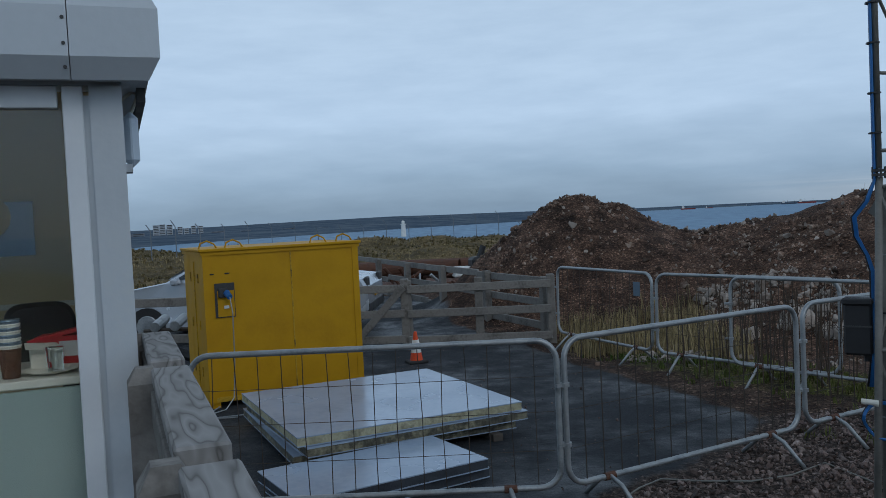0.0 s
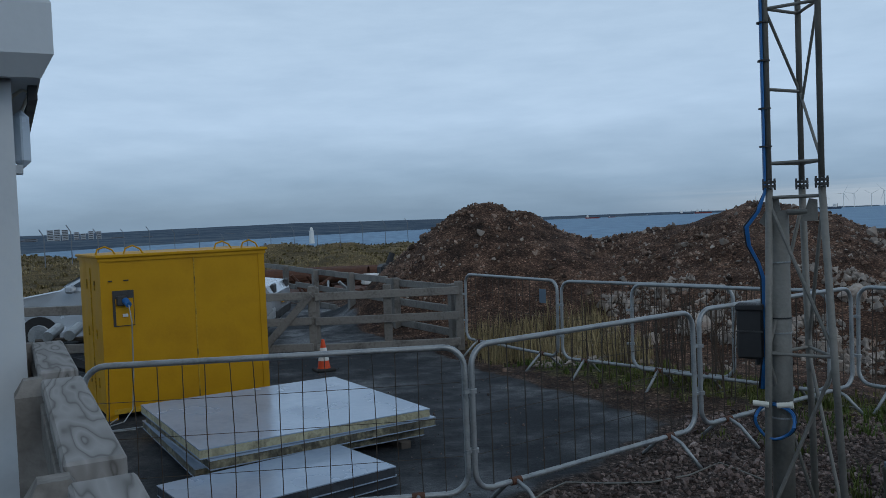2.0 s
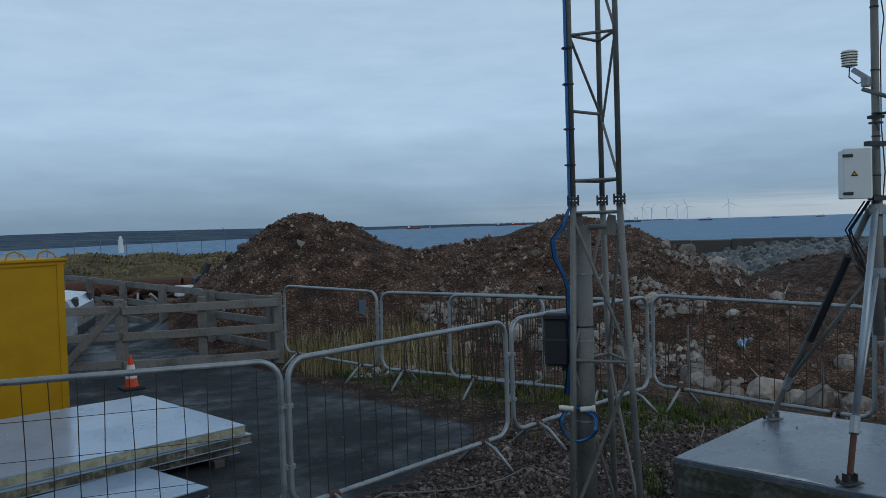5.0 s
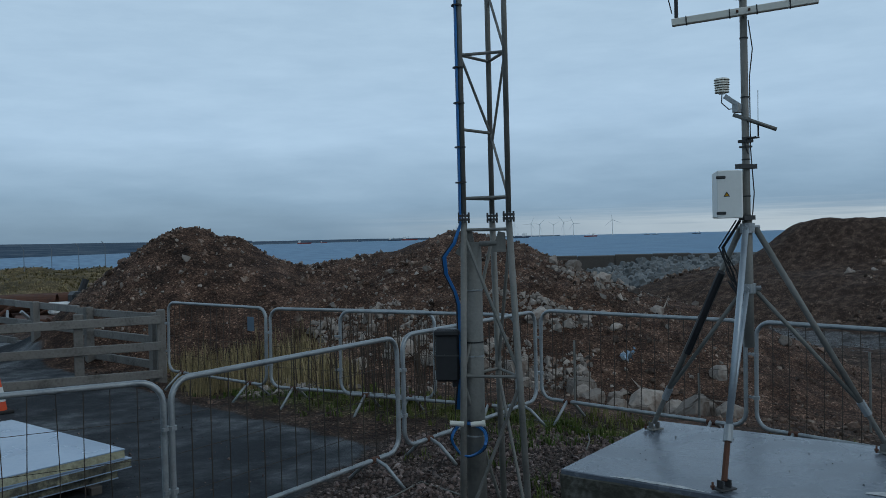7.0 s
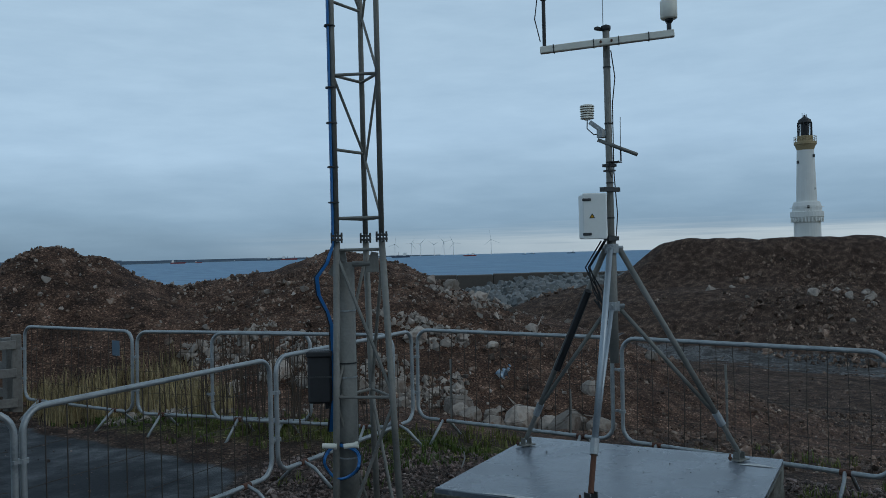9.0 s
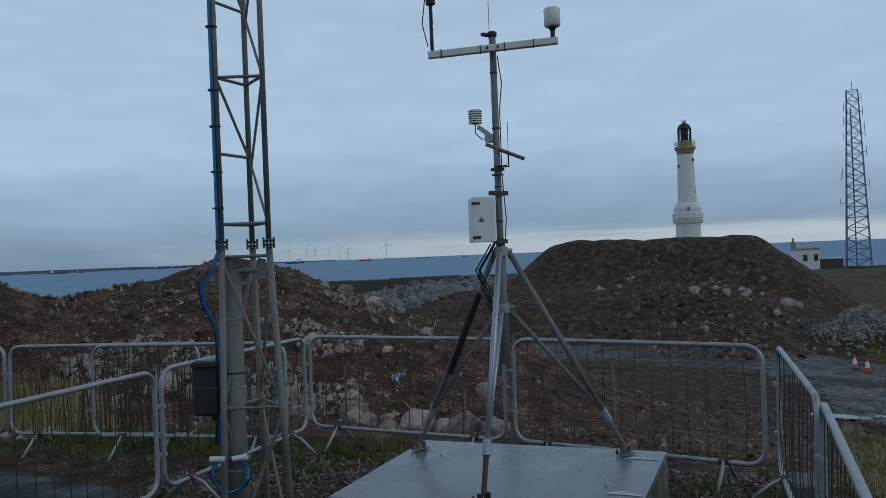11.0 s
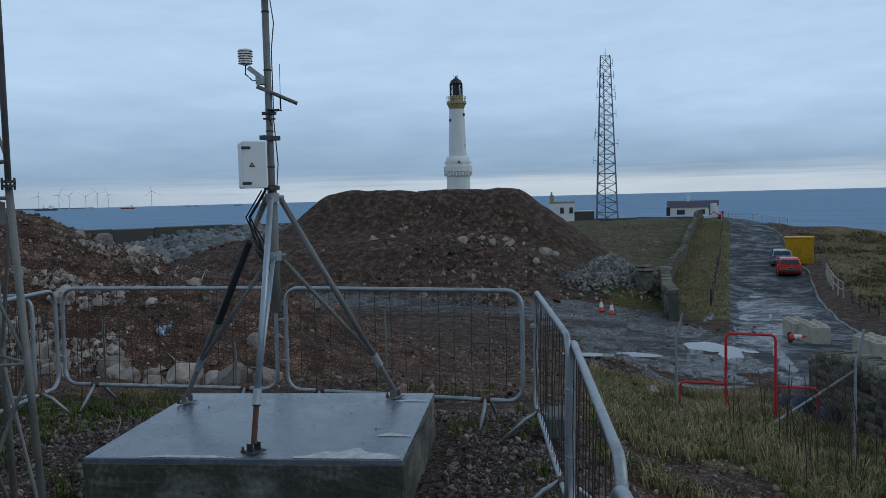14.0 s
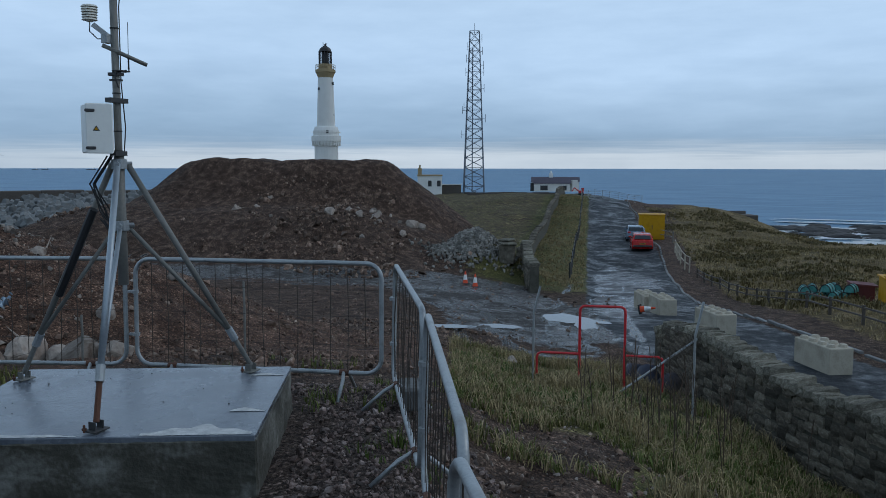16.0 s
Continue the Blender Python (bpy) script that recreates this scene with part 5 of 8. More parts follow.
# ---- site hut with glazed front ----
def hut():
    O = Vector((-1.09, 2.90))
    ang = 21.5
    th = base("site_hut", O.x, O.y, 0.0, ang, label="pale grey modular site hut with a large glazed front", category="hut")
    # local: x along the front (hut spans negative x), y into the hut
    W, D, FZ, HZ_ = 3.2, 2.1, 0.42, 2.36
    bm = bmesh.new()
    box(bm, -0.053, 0.03, (FZ + HZ_) / 2 - 0.2, 0.106, 0.06, HZ_ - FZ + 0.5)
    box(bm, -0.03, 0.09, (FZ + HZ_) / 2 - 0.2, 0.06, 0.10, HZ_ - FZ + 0.5)
    part("corner_post", bm, HUTGREY, th, "pale grey corner post with rust streaks")
    bm = bmesh.new()
    box(bm, -0.116, 0.04, (FZ + HZ_) / 2, 0.020, 0.05, HZ_ - FZ)
    part("shadow_gap", bm, FASCIA, th)
    x1 = -0.126
    fr = bmesh.new()
    box(fr, x1 - 0.033, 0.02, (FZ + HZ_) / 2 + 0.02, 0.066, 0.05, HZ_ - FZ + 0.02, bevel=0.004)
    box(fr, x1 - 1.5, 0.02, HZ_ - 0.008, 2.84, 0.05, 0.075, bevel=0.004)
    box(fr, x1 - 1.5, 0.02, FZ + 0.05, 2.84, 0.05, 0.09, bevel=0.004)
    box(fr, x1 - 1.5, 0.02, (FZ + HZ_) / 2, 0.08, 0.048, HZ_ - FZ - 0.16)
    win = part("window_frame", fr, WHITE, th, "white window frame")
    bm = bmesh.new()
    box(bm, x1 - 0.78, 0.03, (FZ + HZ_) / 2 + 0.02, 1.42, 0.008, HZ_ - FZ - 0.12)
    pn = part("pane", bm, PANE, win)
    pn.visible_shadow = False
    bm = bmesh.new()
    box(bm, x1 - 2.2, 0.03, (FZ + HZ_) / 2 + 0.02, 1.38, 0.008, HZ_ - FZ - 0.12)
    pn2 = part("pane", bm, PANE, win)
    pn2.visible_shadow = False
    bm = bmesh.new()
    box(bm, -W / 2, 0.05, HZ_ + 0.045, W, 0.10, 0.026)
    part("head_rail", bm, FASCIA, th)
    # fascia: upright band over a sloped band, capped
    prof = [(0.0, 2.405), (-0.115, 2.392), (-0.165, 2.46), (-0.165, 2.622), (-0.13, 2.72), (0.0, 2.728)]
    for (xa, xb) in ((-W, -0.155), (-0.152, 0.125)):
        bm = bmesh.new()
        A = [bm.verts.new((xa, y, z)) for y, z in prof]
        end = 0.125 if xb > 0 else xb
        B = [bm.verts.new((end + ((y + 0.165) * -0.75 if xb > 0 and z < 2.45 else 0) - (0.05 if xb > 0 and z > 2.7 else 0), y, z)) for y, z in prof]
        for i in range(len(prof)):
            j = (i + 1) % len(prof)
            bm.faces.new((A[i], A[j], B[j], B[i]))
        bm.faces.new(A[::-1])
        bm.faces.new(B)
        bmesh.ops.recalc_face_normals(bm, faces=bm.faces)
        part("fascia", bm, FASCIA, th)
    for x, y, z in ((-0.168, -0.166, 2.583), (-0.168, -0.166, 2.50), (-0.168, -0.143, 2.428)):
        bm = bmesh.new()
        cyl(bm, (x, y - 0.004, z), (x, y + 0.01, z), 0.006, seg=8)
        part("rivet", bm, DARKGREY, th)
    bm = bmesh.new()
    box(bm, 0.04, D / 2, 2.565, 0.10, D, 0.31)
    part("side_fascia", bm, FASCIA, th)
    bm = bmesh.new()
    box(bm, -W / 2, D / 2, 2.75, W + 0.16, D + 0.2, 0.04)
    part("roof", bm, FASCIA, th)
    bm = bmesh.new()
    box(bm, -0.03, D / 2 + 0.07, 1.36, 0.06, D - 0.14, 2.0)
    part("side_wall", bm, HUTGREY, th)
    bm = bmesh.new()
    box(bm, -W / 2 - 0.03, D - 0.03, 1.53, W - 0.06, 0.06, 2.36)
    part("back_wall", bm, BEIGE, th, "beige inner wall")
    for zc, hh in ((0.42, 0.1), (2.32, 0.1)):
        bm = bmesh.new()
        box(bm, -W + 0.03, D / 2, zc, 0.06, D - 0.14, hh)
        part("end_wall", bm, BEIGE, th)
    bm = bmesh.new()
    box(bm, -W / 2, D / 2, 0.38, W - 0.08, D - 0.08, 0.06)
    part("floor_deck", bm, DARKGREY, th)
    bm = bmesh.new()
    box(bm, -W / 2, D / 2, 2.70, W - 0.14, D - 0.14, 0.03)
    part("ceiling_lining", bm, WHITE, th)
    bm = bmesh.new()
    box(bm, -W / 2, D - 0.068, 1.50, W - 0.2, 0.015, 0.03)
    part("dado_strip", bm, CREAM, th)
    # bulkhead lamp and gutter bracket on the side wall
    bm = bmesh.new()
    box(bm, 0.028, 0.30, 2.235, 0.055, 0.11, 0.205, bevel=0.024)
    lamp = part("bulkhead_lamp", bm, LAMPGLOW, th, "opal bulkhead lamp cover")
    bm = bmesh.new()
    box(bm, 0.012, 0.30, 2.125, 0.03, 0.10, 0.03)
    part("lamp_base", bm, HUTGREY, lamp)
    bm = bmesh.new()
    tube(bm, [(0.0, 0.25, 2.38), (0.04, 0.25, 2.41), (0.06, 0.28, 2.40), (0.03, 0.3, 2.33)], 0.007, 6)
    part("lamp_cable", bm, CREAM, lamp)
    bm = bmesh.new()
    box(bm, 0.068, 0.85, 2.385, 0.03, 1.4, 0.05)
    part("gutter", bm, DARKGREY, th)
    # poster
    bm = bmesh.new()
    box(bm, -0.62, D - 0.066, 1.93, 0.30, 0.006, 0.30)
    pst = part("wall_map", bm, CARBLUE, th, "small blue-grey map pinned to the wall")
    bm = bmesh.new()
    lathe(bm, [(0.12, 0.0), (0.12, 0.002)], 0, 0, 14)
    bm.transform(Matrix.Translation((-0.70, D - 0.071, 2.0)) @ pose(0, 0, 0, 90, 0, 0))
    part("map_patch", bm, BEIGE, pst)
    # frosted lower board behind the glass
    bm = bmesh.new()
    box(bm, x1 - 0.76, 0.16, 0.87, 1.46, 0.02, 0.94)
    part("desk_front", bm, PALEGREEN, th, "pale green board below the desk")
    return th


HUT = hut()
HM = HUT.matrix_world.copy()


def in_hut(name, x, y, z, rz=0, **tags):
    ob = new(name)
    ob.empty_display_size = 0.1
    ob.matrix_world = HM @ pose(x, y, z, 0, 0, rz)
    return tagged(ob, **tags)


def hut_things():
    th = in_hut("desk", -0.92, 0.42, 0.41, label="pale desk behind the hut window", category="desk")
    bm = bmesh.new()
    box(bm, 0, 0, 0.95, 1.46, 0.5, 0.03, bevel=0.004)
    part("desktop", bm, CREAM, th)
    for x in (-0.68, 0.68):
        for y in (-0.2, 0.2):
            bm = bmesh.new()
            box(bm, x, y, 0.47, 0.04, 0.04, 0.93)
            part("leg", bm, DARKGREY, th)
    dz = 0.41 + 0.966
    th = in_hut("office_chair", -0.40, 1.15, 0.41, 10, label="black padded office chair behind the desk", category="chair")
    bm = bmesh.new()
    rim = [(0.155 * math.copysign(abs(math.cos(k * math.pi / 16)) ** 0.45, math.cos(k * math.pi / 16)), 0.98 + 0.19 * math.copysign(abs(math.sin(k * math.pi / 16)) ** 0.55, math.sin(k * math.pi / 16))) for k in range(32)]
    rings = [[bm.verts.new((x * s, y, 0.98 + (z - 0.98) * s)) for x, z in rim] for y, s in ((0.035, 0.9), (0.02, 1.0), (-0.02, 1.0), (-0.035, 0.9))]
    for ra, rb in zip(rings, rings[1:]):
        for k in range(32):
            bm.faces.new((ra[k], ra[(k + 1) % 32], rb[(k + 1) % 32], rb[k]))
    bm.faces.new(rings[0][::-1])
    bm.faces.new(rings[-1])
    bmesh.ops.recalc_face_normals(bm, faces=bm.faces)
    part("backrest", bm, BLACK, th)
    bm = bmesh.new()
    box(bm, 0, -0.24, 0.62, 0.5, 0.48, 0.08, bevel=0.03)
    part("seat", bm, BLACK, th)
    bm = bmesh.new()
    cyl(bm, (0, -0.22, 0.06), (0, -0.22, 0.6), 0.03, seg=10)
    for k in range(5):
        tube(bm, [(0, -0.22, 0.08), (0.26 * math.cos(k * 1.257), -0.22 + 0.26 * math.sin(k * 1.257), 0.03)], 0.02, 6)
    part("stand", bm, BLACK, th)
    th = in_hut("red_folder", -0.25, 0.56, dz, -12, label="red cardboard document box on the desk", category="box")
    bm = bmesh.new()
    box(bm, 0, 0, 0.055, 0.22, 0.12, 0.11)
    part("carton", bm, RED, th)
    bm = bmesh.new()
    box(bm, 0, 0.0, 0.118, 0.23, 0.13, 0.014, pose(0, 0, 0, 0, -12, 0))
    part("lid", bm, RED, th)
    bm = bmesh.new()
    box(bm, 0.02, -0.062, 0.06, 0.08, 0.004, 0.06)
    part("white_label", bm, CONEWHITE, th)
    th = in_hut("carton", -0.33, 0.42, dz, 8, label="open white cardboard carton on the desk", category="box")
    bm = bmesh.new()
    box(bm, 0, 0, 0.045, 0.10, 0.09, 0.09)
    part("carton_body", bm, CREAM, th)
    bm = bmesh.new()
    box(bm, -0.02, -0.02, 0.094, 0.11, 0.09, 0.004, pose(0, 0, 0, 8, 5, 0))
    part("flap", bm, CREAM, th)
    th = in_hut("paper_cup_stack", -0.43, 0.27, dz, 0, label="stack of ribbed paper cups on the desk", category="cups")
    for k in range(9):
        bm = bmesh.new()
        lathe(bm, [(0.03, 0.0 + 0.013 * k), (0.038, 0.10 + 0.013 * k), (0.041, 0.104 + 0.013 * k), (0.039, 0.108 + 0.013 * k)], 0, 0, 16)
        part("cup", bm, (RUST if k == 0 else CREAM if k % 2 else CARBLUE), th)
    th = in_hut("plate", -0.30, 0.31, dz, 0, label="cream plate on the desk", category="plate")
    bm = bmesh.new()
    lathe(bm, [(0.06, 0), (0.10, 0.012), (0.105, 0.014), (0.06, 0.006)], 0, 0, 24)
    part("dish", bm, CREAM, th)
    th = in_hut("drinking_glass", -0.285, 0.29, dz + 0.006, 0, label="clear drinking glass on a plate", category="glass")
    bm = bmesh.new()
    lathe(bm, [(0.026, 0), (0.033, 0.09)], 0, 0, 16)
    part("tumbler", bm, PANE, th)
    th = in_hut("plastic_bag", -0.46, 0.42, dz + 0.02, 0, label="crumpled cream wrapper behind the cups", category="bag")
    bm = bmesh.new()
    rock(bm, (0, 0.05, 0.06), 0.10, random.Random(4), 2, 1.0)
    rock(bm, (0, 0.05, -0.05), 0.10, random.Random(8), 2, 1.0)
    part("wrapper", bm, CREAM, th)


hut_things()


# ---- handrail beside the steps ----
def handrail():
    a, b = Vector((-1.19, 3.26)), Vector((-0.38, 1.22))
    d = (b - a).normalized()
    ang = math.degrees(math.atan2(d.y, d.x))
    L = (b - a).length
    th = base("timber_handrail", a.x, a.y, 0.0, ang, label="weathered timber handrail with chamfered posts", category="handrail")
    spans = [(0.04, 0.80), (0.94, 1.90), (2.02, 2.9)]
    posts = [0.0, 0.87, 1.96]
    for k, (x0, x1) in enumerate(spans):
        bm = bmesh.new()
        box(bm, (x0 + x1) / 2, 0.035, 1.468, x1 - x0, 0.105, 0.042, bevel=0.006)
        bmesh.ops.subdivide_edges(bm, edges=[e for e in bm.edges if e.calc_length() > 0.3], cuts=6)
        part("top_board", bm, GRAINW, th, "grey board with swirling open grain")
        for q, hh in ((1.37, 0.10), (1.1, 0.10), (0.8, 0.10)):
            bm = bmesh.new()
            box(bm, (x0 + x1) / 2, -0.005, q, x1 - x0 + 0.04, 0.035, hh, bevel=0.004)
            part("side_rail", bm, WOOD, th)
    for x in posts:
        bm = bmesh.new()
        box(bm, x, -0.035, 0.72, 0.098, 0.098, 1.44)
        m = Matrix.Translation((x, -0.035, 1.462))
        bmesh.ops.create_cone(bm, cap_ends=True, segments=4, radius1=0.0695, radius2=0.035, depth=0.044, matrix=m @ pose(0, 0, 0, 0, 0, 45))
        part("post", bm, WOOD, th)
    return th


def grain_wood():
    m = bpy.data.materials.new("open_grain_timber")
    m.use_nodes = True
    nt = m.node_tree
    b = nt.nodes["Principled BSDF"]
    tc = nt.nodes.new("ShaderNodeTexCoord")
    mp = nt.nodes.new("ShaderNodeMapping")
    mp.inputs["Scale"].default_value = (1.6, 9.0, 3.0)
    nt.links.new(tc.outputs["Object"], mp.inputs["Vector"])
    nz = nt.nodes.new("ShaderNodeTexNoise")
    nz.inputs["Scale"].default_value, nz.inputs["Detail"].default_value = 1.5, 1.5
    nt.links.new(mp.outputs[0], nz.inputs["Vector"])
    ml = nt.nodes.new("ShaderNodeMath")
    ml.operation = "MULTIPLY"
    ml.inputs[1].default_value = 8.0
    nt.links.new(nz.outputs["Fac"], ml.inputs[0])
    fr = nt.nodes.new("ShaderNodeMath")
    fr.operation = "FRACT"
    nt.links.new(ml.outputs[0], fr.inputs[0])
    rp = ramp_of(nt, [(0.0, (0.10, 0.092, 0.085)), (0.12, (0.19, 0.182, 0.172)), (0.55, (0.28, 0.27, 0.26)), (0.9, (0.22, 0.212, 0.20)), (1.0, (0.115, 0.107, 0.10))], "LINEAR")
    nt.links.new(fr.outputs[0], rp.inputs[0])
    nt.links.new(rp.outputs["Color"], b.inputs["Base Color"])
    b.inputs["Roughness"].default_value = 0.75
    bp = nt.nodes.new("ShaderNodeBump")
    bp.inputs["Strength"].default_value, bp.inputs["Distance"].default_value = 0.5, 0.004
    nt.links.new(fr.outputs[0], bp.inputs["Height"])
    nt.links.new(bp.outputs[0], b.inputs["Normal"])
    return m


GRAINW = grain_wood()
handrail()

# ---- lighthouse ----
def lighthouse():
    x, y, z = 161.1, 100.9, -5.0
    th = base("lighthouse", x, y, z, 0, label="tall white lighthouse with ochre gallery and black lantern", category="lighthouse")

    def ring(name, prof, mt, par=th, label="", seg=28):
        bm = bmesh.new()
        lathe(bm, [(r, q - z) for r, q in prof], 0, 0, seg)
        return part(name, bm, mt, par, label)

    ring("base_drum", [(2.75, -5), (2.65, 6.0)], LHWHITE)
    ring("lower_gallery", [(2.65, 6.0), (3.2, 7.2), (3.3, 7.3), (3.3, 8.4), (3.1, 8.45)], LHWHITE)
    ring("tower_collar", [(2.9, 8.4), (2.85, 9.6), (2.6, 10.3), (2.45, 10.5)], LHWHITE)
    ring("tower", [(2.05, 10.4), (1.7, 21.3)], LHWHITE)
    gal = ring("upper_gallery", [(1.65, 21.3), (2.05, 22.3), (2.25, 22.5), (2.25, 23.0), (2.1, 23.1)], LHTAN, th, "ochre corbelled gallery")
    ring("lantern_base", [(1.55, 23.0), (1.55, 24.3)], LHTAN)
    ring("lantern_roof", [(1.45, 27.0), (1.2, 27.7), (0.5, 28.2), (0.25, 28.3), (0.2, 28.7)], BLACK)
    ring("lantern_core", [(0.75, 24.3), (0.75, 27.0)], BLACK)
    for k in range(14):
        a = k * 2 * math.pi / 14
        bm = bmesh.new()
        cyl(bm, (1.4 * math.cos(a), 1.4 * math.sin(a), 24.3 - z), (1.4 * math.cos(a), 1.4 * math.sin(a), 27.1 - z), 0.09, seg=5)
        part("lantern_bar", bm, BLACK, th)
    for k in range(16):
        a = k * 2 * math.pi / 16
        bm = bmesh.new()
        cyl(bm, (2.2 * math.cos(a), 2.2 * math.sin(a), 23.0 - z), (2.2 * math.cos(a), 2.2 * math.sin(a), 24.1 - z), 0.04, seg=4)
        part("rail_post", bm, LHTAN, gal)
    for q, r in ((24.1, 2.2), (23.6, 2.2), (9.3, 3.25)):
        bm = bmesh.new()
        tube(bm, [(r * math.cos(k * 0.3491), r * math.sin(k * 0.3491), q - z) for k in range(18)], 0.05, 4, True)
        part("gallery_rail", bm, LHTAN if q > 20 else LHWHITE, th)
    for k in range(28):
        a = k * 2 * math.pi / 28
        bm = bmesh.new()
        box(bm, 2.95, 0, 6.75 - z, 0.5, 0.25, 1.0, pose(0, 0, 0, 0, 0, math.degrees(a)))
        part("corbel", bm, LHWHITE, th)
    # small windows face the camera's side
    back = math.degrees(math.atan2(-y, -x))
    for q, da in ((10.0, 5), (18.8, -55), (13.0, 60), (20.0, 60)):
        bm = bmesh.new()
        rr = 2.85 if q < 10.2 else 1.75
        box(bm, rr, 0, q - z - (0.7 if q < 10.2 else 0), 0.4, 0.5, 0.6, pose(0, 0, 0, 0, 0, back + da))
        part("window", bm, DARKGREY, th)
    for dx in (-0.8, 0.2, 0.7):
        bm = bmesh.new()
        tube(bm, [(dx, 0, 27.6 - z), (dx, 0, 29.0 - z)], 0.06, 5)
        part("aerial", bm, DARKGREY, th)


lighthouse()


# ---- radio tower ----
def radio_tower():
    x, y, z = 176.3, 71.2, -5.0
    th = base("radio_tower", x, y, z, 20, label="tall grey steel lattice radio tower", category="tower")
    H = 36.8

    def c(k, q):
        w = 2.35 + (1.05 - 2.35) * q / H
        return Vector((w * (1, -1, -1, 1)[k], w * (1, 1, -1, -1)[k], q))
    n = 17
    for k in range(4):
        bm = bmesh.new()
        cyl(bm, c(k, 0), c(k, H), 0.13, 0.10, 6)
        part("leg", bm, TOWERST, th)
    for i in range(n):
        q0, q1 = H * i / n, H * (i + 1) / n
        for k in range(4):
            j = (k + 1) % 4
            bm = bmesh.new()
            cyl(bm, c(k, q0), c(j, q1), 0.05, seg=4)
            cyl(bm, c(j, q0), c(k, q1), 0.05, seg=4)
            part("cross_brace", bm, TOWERST, th)
            bm = bmesh.new()
            cyl(bm, c(k, q1), c(j, q1), 0.05, seg=4)
            part("strut", bm, TOWERST, th)
    bm = bmesh.new()
    cyl(bm, (0, 0, H - 1), (0, 0, H + 1.8), 0.06, seg=5)
    part("top_rod", bm, TOWERST, th)
    rnd = random.Random(6)
    for k in range(12):
        q = rnd.uniform(0.35, 0.97) * H
        s = c(rnd.choice((0, 1, 2, 3)), q)
        bm = bmesh.new()
        e = s * 1.0
        cyl(bm, s, (s.x * 1.5, s.y * 1.5, q), 0.05, seg=4)
        cyl(bm, (s.x * 1.5, s.y * 1.5, q - 0.8), (s.x * 1.5, s.y * 1.5, q + 1.0), 0.05, seg=4)
        part("aerial", bm, TOWERST, th)
    bm = bmesh.new()
    for x0 in (-0.5, 0.2):
        tube(bm, [(x0, 0.4, 0), (x0, 0.4, H * 0.9)], 0.15, 4)
    part("feeder_ladder", bm, TOWERST, th)


TOWERST = mat("tower_steel", [(0.12, 0.145, 0.18), (0.18, 0.205, 0.24)], 1, (0.5, 0.7), 0.2)
radio_tower()

# ---- concrete road blocks ----
def road_block(x, y, rz):
    th = base("concrete_block", x, y, hz(x, y) - 0.03, rz, label="pale studded concrete block standing on the road", category="concrete block", group="road blocks")
    bm = bmesh.new()
    box(bm, 0, 0, 0.34, 1.5, 0.64, 0.68, bevel=0.02)
    part("block", bm, CONC_P, th)
    for i in range(4):
        for j in range(2):
            bm = bmesh.new()
            cyl(bm, (-0.56 + 0.375 * i, -0.16 + 0.32 * j, 0.675), (-0.56 + 0.375 * i, -0.16 + 0.32 * j, 0.75), 0.12, 0.085, 10)
            part("stud", bm, CONC_P, th)


for bx, by, ba in ((31.9, 5.05, 26), (33.6, 5.95, 26), (26.45, 2.58, 32), (22.7, -0.40, 33)):
    road_block(bx, by, ba)


# ---- stone walls ----
STONES = []
for k in range(10):
    sb = bmesh.new()
    rn = random.Random(40 + k)
    bmesh.ops.create_cube(sb, size=1)
    bmesh.ops.subdivide_edges(sb, edges=list(sb.edges), cuts=1, use_grid_fill=True)
    for v in sb.verts:
        v.co = v.co.lerp(v.co.normalized() * 0.62, 0.45) + Vector((rn.uniform(-1, 1), rn.uniform(-1, 1), rn.uniform(-1, 1))) * 0.05
    sm = bpy.data.meshes.new("stone")
    sb.to_mesh(sm)
    sb.free()
    sm.materials.append(STONE)
    STONES.append(sm)
COPES = []
for sm in STONES:
    cm = sm.copy()
    cm.name = "cope_stone"
    cm.materials.clear()
    cm.materials.append(COPE)
    COPES.append(cm)


def wall_piece(name, mesh, parent, m):
    ob = new(name, mesh)
    ob.parent = parent
    ob.matrix_basis = m
    return ob


